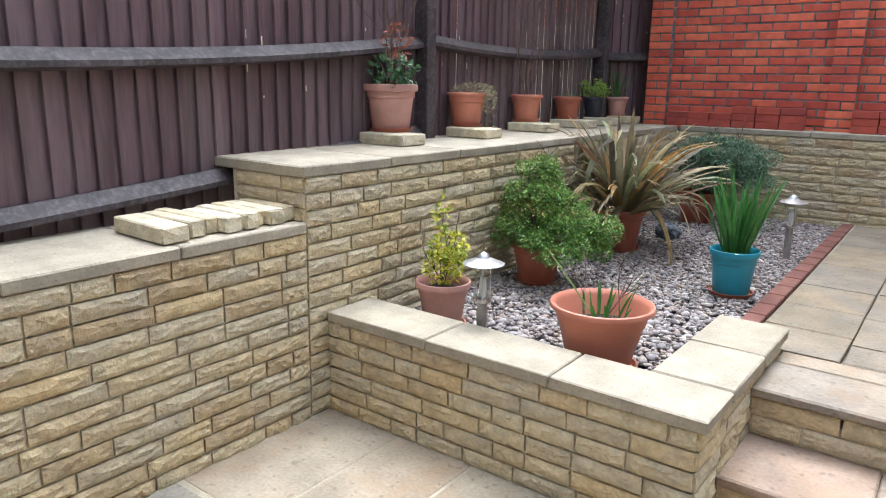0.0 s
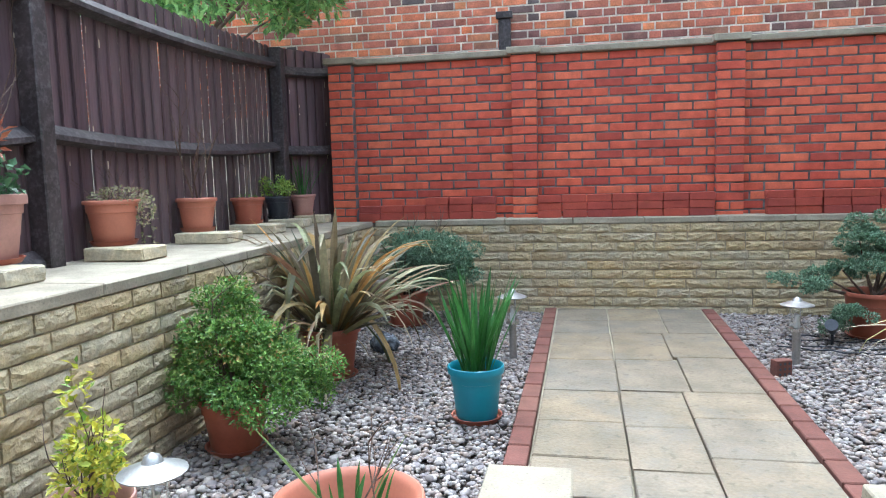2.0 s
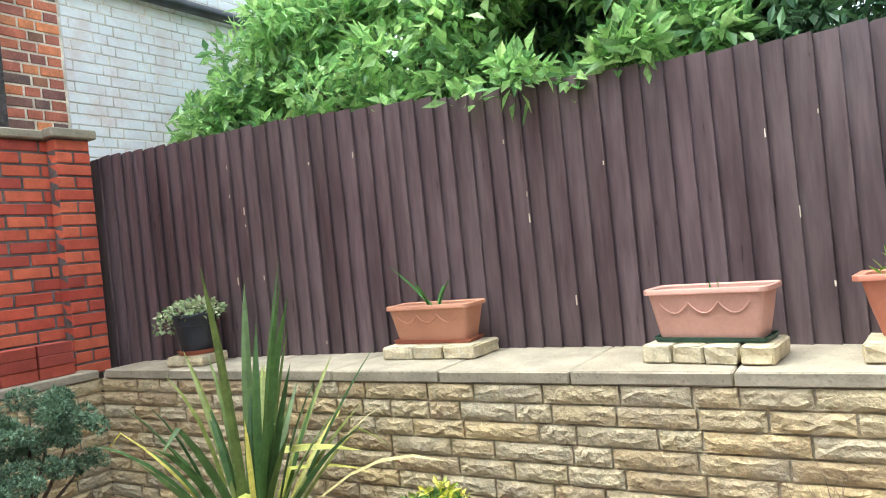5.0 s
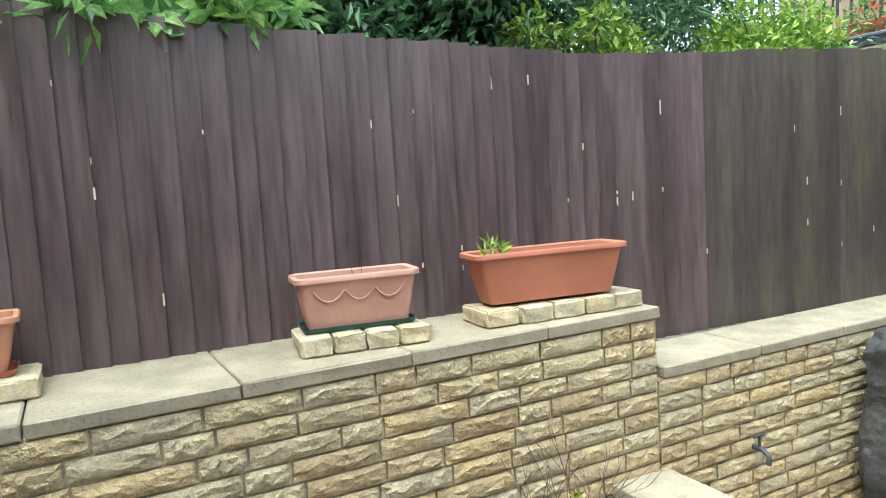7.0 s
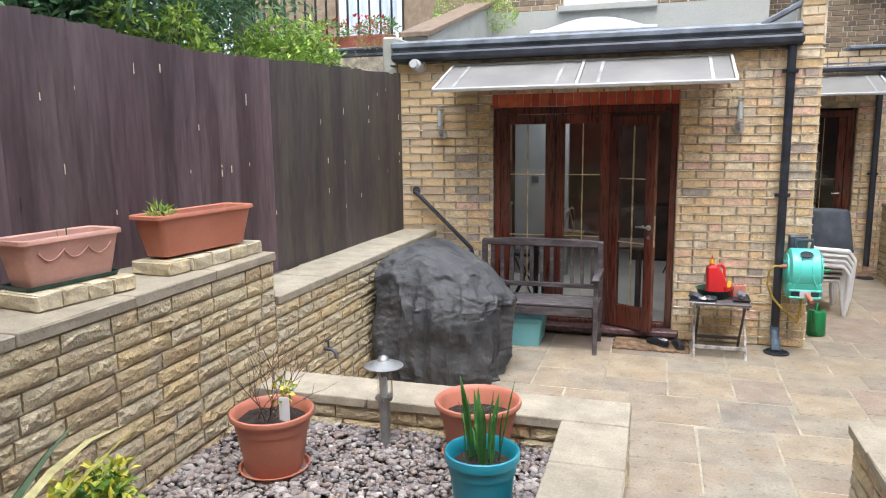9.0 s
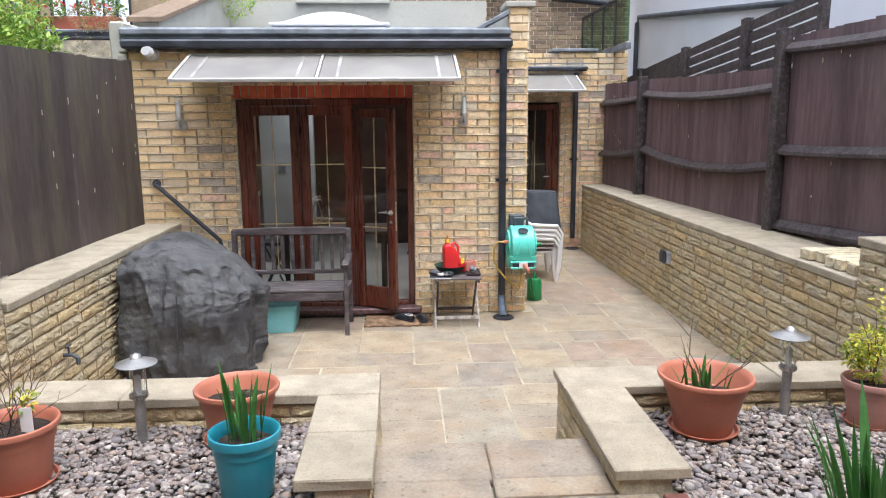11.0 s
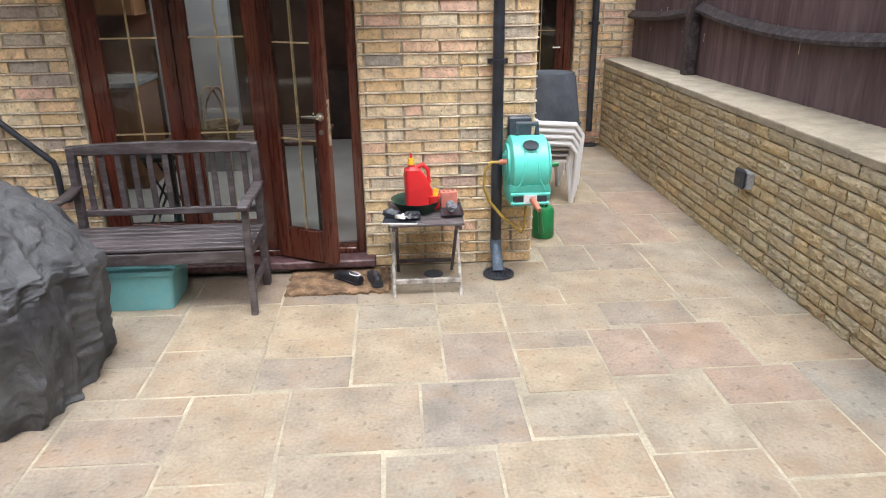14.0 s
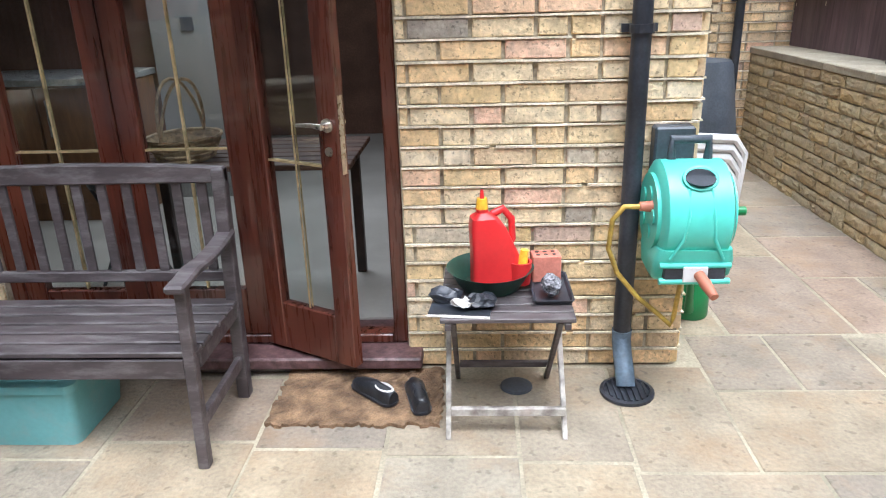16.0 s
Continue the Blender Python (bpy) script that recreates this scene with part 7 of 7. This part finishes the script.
boxed("cap", (-0.075, 0.075, -0.05, 0.0, 2.98, 3.04), M["fence_rail"], st, 0.004)

# ---- pieces of the walls and floors, last ----
piece_meshes = {}


def place_piece(name, me, parent, m):
    ob = new(name, me)
    ob.parent = parent
    ob.matrix_world = m
    return ob


def rock_face(length, height, seed):
    """A pitch-faced stone: flat bed faces, a rough front that swells out of the wall."""
    key = ("rock", round(length, 2), round(height, 3), seed)
    if key in piece_meshes:
        return piece_meshes[key]
    r = random.Random(hash(key) & 0xffff if False else int(length * 1000) * 31 + int(height * 1000) * 7 + seed)
    nx, nz = 7, 4
    verts, faces = [], []
    for j in range(nz + 1):
        for i in range(nx + 1):
            edge = i in (0, nx) or j in (0, nz)
            out = r.uniform(0.003, 0.008) if edge else r.uniform(0.009, 0.0185)
            verts.append((length * i / nx + (0 if edge else r.uniform(-0.009, 0.009)), -out, height * j / nz + (0 if edge else r.uniform(-0.005, 0.005))))
    for j in range(nz):
        for i in range(nx):
            a = j * (nx + 1) + i
            quad = (a, a + 1, a + nx + 2, a + nx + 1)
            faces += [quad[:3], (quad[0], quad[2], quad[3])] if r.random() < 0.5 else [(quad[0], quad[1], quad[3]), quad[1:]]
    ring = [i for i in range(nx + 1)] + [(j + 1) * (nx + 1) - 1 for j in range(1, nz + 1)] + [nz * (nx + 1) + i for i in range(nx - 1, -1, -1)] + [j * (nx + 1) for j in range(nz - 1, 0, -1)]
    base = len(verts)
    for k in ring:
        x, y, z = verts[k]
        verts.append((x, 0.03, z))
    for k in range(len(ring)):
        k2 = (k + 1) % len(ring)
        faces.append((ring[k2], ring[k], base + k, base + k2))
    piece_meshes[key] = mesh_of("stone", verts, faces, M["stone"])
    return piece_meshes[key]


def stone_courses(parent, p, q, z0, z1, seed=1, course=0.0757, joint=0.009):
    m, length = wall_frame(p, q)
    r = random.Random(seed)
    rows = max(1, round((z1 - z0) / course))
    h = (z1 - z0) / rows
    taken = {}
    for j in range(rows):
        x = 0.0
        spans = sorted(taken.get(j, []))
        while x < length - 0.03:
            hit = [s for s in spans if s[0] - 0.001 <= x < s[1]]
            if hit:
                x = hit[0][1]
                continue
            limit = min([s[0] for s in spans if s[0] > x] + [length])
            w = r.choice((0.15, 0.2, 0.22, 0.25, 0.28, 0.3, 0.33))
            if limit - x - w < 0.09:
                w = limit - x
            w = min(w, 0.42)
            tall = j < rows - 2 and r.random() < 0.035 and 0.14 < w < 0.24 and not taken.get(j + 1)
            height = (2 * h if tall else h) - joint
            if tall:
                taken.setdefault(j + 1, []).append((x, x + w))
            place_piece("stone", rock_face(round(w - joint, 2), height, r.randrange(4)), parent, m @ pose(x + joint / 2, 0, z0 + j * h + joint / 2))
            x += w


def brick_mesh(length, height, depth, material, seed=0, chamfer=0.004):
    key = ("brick", round(length, 3), round(height, 3), round(depth, 3), material.name, seed)
    if key not in piece_meshes:
        r = random.Random(seed * 77 + int(length * 1000))
        c, j = chamfer, lambda: r.uniform(-0.0015, 0.0015)
        verts = []
        for y, g in ((0.0, c), (c, 0.0), (depth, 0.0)):
            for x, z in ((g, g), (length - g, g), (length - g, height - g), (g, height - g)):
                verts.append((x + j(), y + (j() if y == 0 else 0), z + j()))
        faces = [(0, 1, 2, 3)]
        for a in (0, 4):
            for k in range(4):
                faces.append((a + (k + 1) % 4, a + k, a + 4 + k, a + 4 + (k + 1) % 4))
        piece_meshes[key] = mesh_of("brick", verts, faces, material)
    return piece_meshes[key]


def join_pieces(name, pieces, parent, material, kind="stuff"):
    """Many placed pieces as one mesh."""
    verts, faces = [], []
    for me, m in pieces:
        n = len(verts)
        verts += [tuple(m @ v.co) for v in me.vertices]
        faces += [tuple(n + i for i in f.vertices) for f in me.polygons]
    ob = new(name, mesh_of(name, verts, faces, material))
    ob.parent = parent
    return tagged(ob, kind=kind)


def brick_courses(parent, p, q, z0, z1, near, far, holes=(), bond="stretcher", keep=300, seed=1, course=0.075, joint=0.014, unit=0.225, depth=0.06, sink=0.003, centre=None):
    """Bricks as parts, the nearest to centre first; those past keep are joined."""
    m, length = wall_frame(p, q)
    r = random.Random(seed)
    rows = round((z1 - z0) / course)
    found = []
    for j in range(rows):
        z = z0 + j * course
        half = j % 2
        if bond == "flemish":
            x, k = (-unit * 0.25 if half else 0.0), half
        else:
            x, k = (-unit / 2 if half else 0.0), 0
        while x < length:
            w = unit
            if bond == "flemish":
                w = unit if k % 2 == 0 else unit / 2
            if bond == "mixed":
                w = unit if r.random() < 0.72 else unit / 2
            k += 1
            spans = [(max(0, x), min(length, x + w))]
            for hx0, hx1, hz0, hz1 in holes:
                if z + course * 0.5 > hz0 and z + course * 0.5 < hz1:
                    new_spans = []
                    for a, b in spans:
                        if b <= hx0 or a >= hx1:
                            new_spans.append((a, b))
                        else:
                            if a < hx0:
                                new_spans.append((a, hx0))
                            if b > hx1:
                                new_spans.append((hx1, b))
                    spans = new_spans
            for a, b in spans:
                if b - a > 0.03:
                    found.append((a, b, z))
            x += w
    def make(a, b, z, material):
        proud = r.choice((0, 0, 0.001, 0.002, -0.001))
        me = brick_mesh(round((b - a - joint) * 200) / 200, course - joint, depth, material, r.randrange(3))
        return me, m @ pose(a + joint / 2, -proud - sink, z + joint / 2)
    if centre is not None:
        cx, cz = centre
        found.sort(key=lambda f: (0.5 * (f[0] + f[1]) - cx) ** 2 + (f[2] - cz) ** 2)
    parts, rest = (found[:keep], found[keep:]) if keep else ([], found)
    for a, b, z in parts:
        me, mm = make(a, b, z, near)
        place_piece("brick", me, parent, mm)
    if rest:
        join_pieces("brickwork", [make(a, b, z, far) for a, b, z in rest], parent, far)


def coping_run(parent_name, p, q, z, depth, over=0.03, thick=0.05, unit=0.6, seed=0, label="cream stone coping slab"):
    m, length = wall_frame(p, q)
    n = max(1, round(length / unit))
    holder = tagged(new(parent_name), kind="structure")
    for i in range(n):
        a, b = length * i / n, length * (i + 1) / n
        bm = bmesh.new()
        box(bm, 0.0, b - a - 0.006, -over, depth, 0, thick, 0.006)
        for v in bm.verts:
            v.co += Vector((R(-0.002, 0.002), R(-0.002, 0.002), R(-0.001, 0.001)))
        ob = part("coping_slab", bm, M["coping"], holder)
        ob.matrix_world = m @ pose(a + 0.003, 0, z - thick)
    return holder


stone_courses(backing["wall_west_low"], (W_X, -3.4), (W_X, 2.87), -0.02, 0.89, 1)
stone_courses(backing["wall_west_high"], (W_X, 2.872), (W_X, 7.6), 0.0, 1.14, 2)
m, _ = wall_frame((-2.7, 2.87), (-2.2, 2.87))
stone_courses(backing["wall_west_high"], (-2.68, 2.87), (-2.2, 2.87), 0.93, 1.14, 3)
stone_courses(backing["wall_north"], (-2.2, N_Y), (2.4, N_Y), 0.375, 1.14, 4)
stone_courses(backing["wall_east_high"], (2.40, 7.6), (2.49, 3.0), 0.3, 1.14, 5)
stone_courses(backing["wall_east_high"], (2.49, 3.0), (2.93, 3.0), 0.93, 1.14, 6)
stone_courses(backing["wall_east_low"], (2.49, 3.0), (2.49, 0.0), -0.01, 0.88, 7)
for n, (step, y, z0, z1) in enumerate(step_bases):
    stone_courses(step, (-0.445, y), (0.545, y), z0, z1, 20 + n, course=0.065)
stone_courses(backing["wall_bed_west"], (-2.2, 2.995), (-0.45, 2.995), -0.01, 0.45, 8)
stone_courses(backing["wall_bed_east"], (0.55, 2.995), (2.49, 2.995), -0.01, 0.45, 9)
stone_courses(backing["wall_pier_west"], (-0.45, 2.995), (-0.45, 4.13), -0.01, 0.45, 10)
stone_courses(backing["wall_pier_east"], (0.55, 4.13), (0.55, 2.995), -0.01, 0.45, 11)
stone_courses(backing["wall_bed_west"], (-0.7, 3.25), (-2.2, 3.25), 0.3, 0.45, 12)
stone_courses(backing["wall_bed_east"], (2.49, 3.25), (0.82, 3.25), 0.3, 0.45, 13)

coping_run("coping_west_low", (W_X, -3.4), (W_X, 2.87), 0.94, 0.56, 0.015)
coping_run("coping_west_high", (W_X, 2.85), (W_X, 7.55), 1.19, 0.8, 0.015)
coping_run("coping_north", (-2.18, N_Y), (2.38, N_Y), 1.19, 0.3, 0.015)
coping_run("coping_east_high", (2.40, 7.55), (2.49, 2.98), 1.19, 0.55, 0.015)
coping_run("coping_east_low", (2.49, 2.97), (2.49, 0.0), 0.93, 0.35, 0.015)
coping_run("coping_bed_west", (-2.19, 2.995), (-0.42, 2.995), 0.5, 0.28, 0.02)
coping_run("coping_bed_east", (0.53, 2.995), (2.48, 2.995), 0.5, 0.28, 0.02)
coping_run("coping_pier_west", (-0.45, 3.28), (-0.45, 4.15), 0.5, 0.28, 0.03, unit=0.44)
coping_run("coping_pier_east", (0.56, 4.15), (0.56, 3.28), 0.5, 0.28, 0.03, unit=0.44)

# red wall: recessed panels between piers
brick_courses(red, (-2.64, 7.86), (2.57, 7.86), 1.15, 2.575, M["red_brick"], M["red_brick_far"], keep=300, depth=0.03, centre=(3.6, 1.9))
for px in (-2.62, -0.985, 0.675, 2.345):
    bm = bmesh.new()
    box(bm, px + 0.006, px + 0.219, 7.765, 7.85, 1.15, 2.575)
    pier = part("pier", bm, M["red_joint"], red)
    for j in range(19):
        z = 1.15 + j * 0.075
        ws = (0.225,) if j % 2 == 0 else (0.1125, 0.1125)
        x = px
        for w in ws:
            place_piece("brick", brick_mesh(w - 0.013, 0.062, 0.1, M["red_brick"], j % 3), pier, pose(x + 0.006, 7.757, z + 0.006))
            x += w
    boxed("pier_cap", (px - 0.03, px + 0.255, 7.725, 7.82, 2.578, 2.634), M["coping"], red, 0.006)

# the old building behind
brick_courses(old, (-6.5, 8.31), (2.78, 8.31), 2.2, 5.2, None, M["old_brick"], keep=0, bond="flemish", depth=0.03, seed=5)
brick_courses(old, (2.79, 8.31), (6.5, 8.31), 2.2, 5.6, None, M["white_brick"], keep=0, bond="flemish", depth=0.03, joint=0.006, seed=6)

# house brickwork
brick_courses(house, (2.84, 0.0), (-0.78, 0.0), 0.0, 2.5, M["stock"], M["stock_far"], holes=((2.84 - DX1, 2.84 - DX0, 0.0, DH + 0.15),), bond="mixed", keep=300, depth=0.05, joint=0.013, sink=0.005, centre=(3.1, 0.9))
brick_courses(side, (-0.78, 0.0), (-0.78, -3.4), 0.0, 2.5, None, M["stock_far"], bond="mixed", keep=0, depth=0.05)
brick_courses(rear, (-0.8, -3.4), (-2.8, -3.4), 0.0, 2.78, M["stock"], M["stock_far"], holes=((0.54, 1.05, 0, 2.18), (0, 0.54, 2.5, 3)), bond="mixed", keep=300, depth=0.05, centre=(1.2, 1.2))


def pointing(p, q, z0, z1, parent, out=0.012):
    """Raised ribbon of mortar along each bed joint, a little uneven."""
    m, length = wall_frame(p, q)
    bm = bmesh.new()
    rr = random.Random(3)
    for j in range(int(round((z1 - z0) / 0.075)) + 1):
        z, x = z0 + j * 0.075, 0.0
        while x < length - 0.02:
            w = min(rr.uniform(0.12, 0.5), length - x)
            dz, h = rr.uniform(-0.0018, 0.0018), rr.uniform(0.0028, 0.0045)
            box(bm, x, x + w, -out - rr.uniform(-0.0015, 0.002), 0.0, z + dz - h, z + dz + h, m=m)
            x += w + (0.0 if rr.random() < 0.8 else rr.uniform(0.004, 0.03))
    part("pointing", bm, M["stock_joint"], parent, kind="stuff")


pointing((2.83, 0.0), (DX1 + 0.006, 0.0), 0.075, 2.475, house)
pointing((DX0 - 0.006, 0.0), (-0.775, 0.0), 0.075, 2.475, house)
pointing((-0.78, -0.01), (-0.78, -3.39), 0.075, 2.475, side)
pointing((-1.9, -3.4), (-2.8, -3.4), 0.075, 2.475, rear)
x = DX0 + 0.003
while x < DX1 - 0.03:
    place_piece("brick", brick_mesh(0.065, 0.14, 0.05, M["red_brick"], 1), house, pose(x, 0, 0, 0, 0, 180) @ pose(-0.065, 0.0, DH + 0.008))
    x += 0.0748


def slab_piece(x0, x1, y0, y1, z, slope, parent, joint=0.014, seed=0, material=None):
    r = random.Random(seed)
    g = joint / 2
    bm = bmesh.new()
    box(bm, x0 + g, x1 - g, y0 + g, y1 - g, -0.035, 0.0, 0.005)
    for v in bm.verts:
        v.co.x += r.uniform(-0.004, 0.004)
        v.co.y += r.uniform(-0.004, 0.004)
        v.co.z += z + (upper(v.co.y) - ZU if slope else 0) + r.uniform(-0.001, 0.001)
    return part("slab", bm, material or M["slab"], parent)


def lay_slabs(parent, x0, x1, y0, y1, z, slope, seed, cell=0.275, skip=None):
    """Random rectangular paving on a grid, with slabs of one to three cells."""
    r = random.Random(seed)
    nx, ny = max(1, round((x1 - x0) / cell)), max(1, round((y1 - y0) / cell))
    cx, cy = (x1 - x0) / nx, (y1 - y0) / ny
    free = [[True] * nx for _ in range(ny)]
    for j in range(ny):
        for i in range(nx):
            if not free[j][i]:
                continue
            sizes = [(2, 2), (2, 2), (3, 2), (2, 1), (1, 2), (2, 3), (1, 1), (2, 2)]
            r.shuffle(sizes)
            for w, h in sizes + [(1, 1)]:
                if i + w <= nx and j + h <= ny and all(free[b][a] for b in range(j, j + h) for a in range(i, i + w)):
                    break
            for b in range(j, j + h):
                for a in range(i, i + w):
                    free[b][a] = False
            X0, X1, Y0, Y1 = x0 + i * cx, x0 + (i + w) * cx, y0 + j * cy, y0 + (j + h) * cy
            if skip and skip(X0, X1, Y0, Y1):
                continue
            slab_piece(X0, X1, Y0, Y1, z, slope, parent, seed=seed * 1000 + j * 50 + i)


PATIO = [
    (0.33, 0.78, 0.1, 0.56), (0.33, 0.78, 0.56, 1.17), (0.33, 0.78, 1.17, 1.46), (-0.12, 0.33, 0.1, 0.6), (-0.12, 0.33, 0.6, 0.89), (-0.12, 0.33, 0.89, 1.45),
    (-0.49, -0.12, 0.02, 0.63), (-0.48, -0.12, 0.63, 0.98), (-0.48, -0.12, 0.98, 1.45), (0.78, 1.3, 0.1, 0.52), (0.78, 1.3, 0.52, 1.05), (0.78, 1.3, 1.05, 1.48),
    (-0.87, -0.49, 0.02, 0.68), (-1.04, -0.48, 0.68, 1.0), (-0.9, -0.48, 1.0, 1.18), (-0.9, -0.48, 1.18, 1.59), (-0.9, -0.44, 1.59, 1.92), (-1.2, -0.9, 1.0, 1.48),
    (-1.66, -1.2, 0.97, 1.44), (-1.33, -0.9, 1.49, 2.06), (-1.34, -0.88, 2.06, 2.5), (-1.34, -0.88, 2.5, 2.99)]
PATIO_REST = [
    (-1.8, -1.34, 1.44, 1.75), (-1.8, -1.34, 1.75, 2.24), (-2.19, -1.8, 1.42, 2.16), (-2.19, -1.67, 0.93, 1.42), (-2.19, -1.74, 2.17, 2.99), (-1.74, -1.34, 2.25, 2.99),
    (-1.53, -1.04, 0.68, 0.97), (-2.0, -1.53, 0.68, 0.93), (-2.19, -2.0, -0.22, 0.92), (-1.55, -0.87, 0.2, 0.68), (-2.0, -1.55, -0.22, 0.68), (-1.2, -0.87, -0.25, 0.2),
    (-1.55, -1.2, -0.25, 0.2), (1.3, 1.85, 0.1, 0.62), (1.3, 1.85, 0.62, 1.2), (1.3, 1.85, 1.2, 1.48), (1.85, 2.48, 0.1, 0.8), (1.85, 2.48, 0.8, 1.48)]
PATIO_NORTH = [
    (1.04, 1.55, 1.48, 1.63), (1.04, 1.55, 1.63, 1.95), (1.04, 1.55, 1.95, 2.45), (1.04, 1.55, 2.45, 2.99), (0.6, 1.04, 1.48, 2.1), (0.6, 1.04, 2.1, 2.55), (0.6, 1.04, 2.55, 2.99),
    (0.01, 0.6, 1.46, 1.95), (-0.44, 0.01, 1.46, 1.95), (0.17, 0.58, 1.96, 2.5), (-0.28, 0.17, 1.98, 2.88), (-0.88, -0.28, 1.93, 2.3), (-0.88, -0.28, 2.3, 2.66),
    (0.17, 0.58, 2.5, 2.89), (0.3, 0.54, 2.89, 3.24), (-0.14, 0.3, 2.89, 3.24), (-0.44, -0.14, 2.91, 3.24), (-0.88, -0.28, 2.66, 2.9), (1.55, 2.05, 1.48, 2.2), (2.05, 2.48, 1.48, 2.2), (1.55, 2.1, 2.2, 2.99), (2.1, 2.48, 2.2, 2.99)]
PATH_SLABS = [
    (-0.6, -0.2, 7.12, 7.59), (-0.6, -0.2, 6.7, 7.12), (-0.6, -0.2, 6.0, 6.7), (-0.6, -0.2, 5.38, 6.0), (-0.6, -0.2, 4.92, 5.38), (-0.6, -0.2, 4.5, 4.92), (-0.6, -0.2, 4.14, 4.5),
    (-0.2, 0.2, 7.15, 7.59), (-0.2, 0.2, 6.72, 7.15), (0.2, 0.54, 7.1, 7.59), (0.2, 0.54, 6.74, 7.1), (-0.2, 0.15, 6.02, 6.72), (0.15, 0.54, 6.1, 6.74),
    (-0.2, 0.17, 5.4, 6.02), (0.17, 0.54, 5.42, 6.1), (-0.2, 0.12, 4.88, 5.4), (0.12, 0.54, 5.02, 5.42), (-0.2, 0.12, 4.4, 4.88), (0.12, 0.54, 4.56, 5.02), (0.12, 0.54, 4.14, 4.56), (-0.2, 0.12, 4.14, 4.4)]
n = 0
for group, base, z, slope in ((PATIO, low_base, 0.0, False), (PATIO_REST, low_base, 0.0, False), (PATIO_NORTH, low_base, 0.0, False), (PATH_SLABS, path_base, ZU + 0.02, True)):
    for x0, x1, y0, y1 in group:
        n += 1
        slab_piece(x0, x1, y0, y1, z, slope, base, joint=0.01, seed=n, material=M["slab_path"] if slope else None)
lay_slabs(low_base, -2.19, -0.79, -3.39, -0.25, 0.0, False, 4, cell=0.3)
lay_slabs(path_base, -0.44, 0.54, 3.98, 4.137, ZU + 0.02, True, 7, cell=0.49)

brick_courses(upper_wall, (2.75, -3.52), (-0.8, -3.52), 3.48, 5.4, None, M["brown_stock"], holes=((1.0, 2.15, 0.0, 5.4),), keep=0, bond="flemish", depth=0.03, seed=8)
far_wall = tagged(new("rear_block_wall"), kind="structure")
brick_courses(far_wall, (-0.82, -5.49), (-3.4, -5.49), 2.65, 5.5, None, M["brown_stock"], keep=0, bond="flemish", depth=0.03, seed=9)
brick_courses(pw, (-0.6, 0.0), (-0.78, 0.0), 2.5, 2.86, None, M["stock_far"], keep=0, depth=0.05)
for z in range(26):
    boxed("brick", (2.83 + R(0, 0.02), 2.9 + R(0, 0.03), -0.02, 0.012 + R(0, 0.02), 0.6 + z * 0.075, 0.66 + z * 0.075), M["render"], house, 0.008)
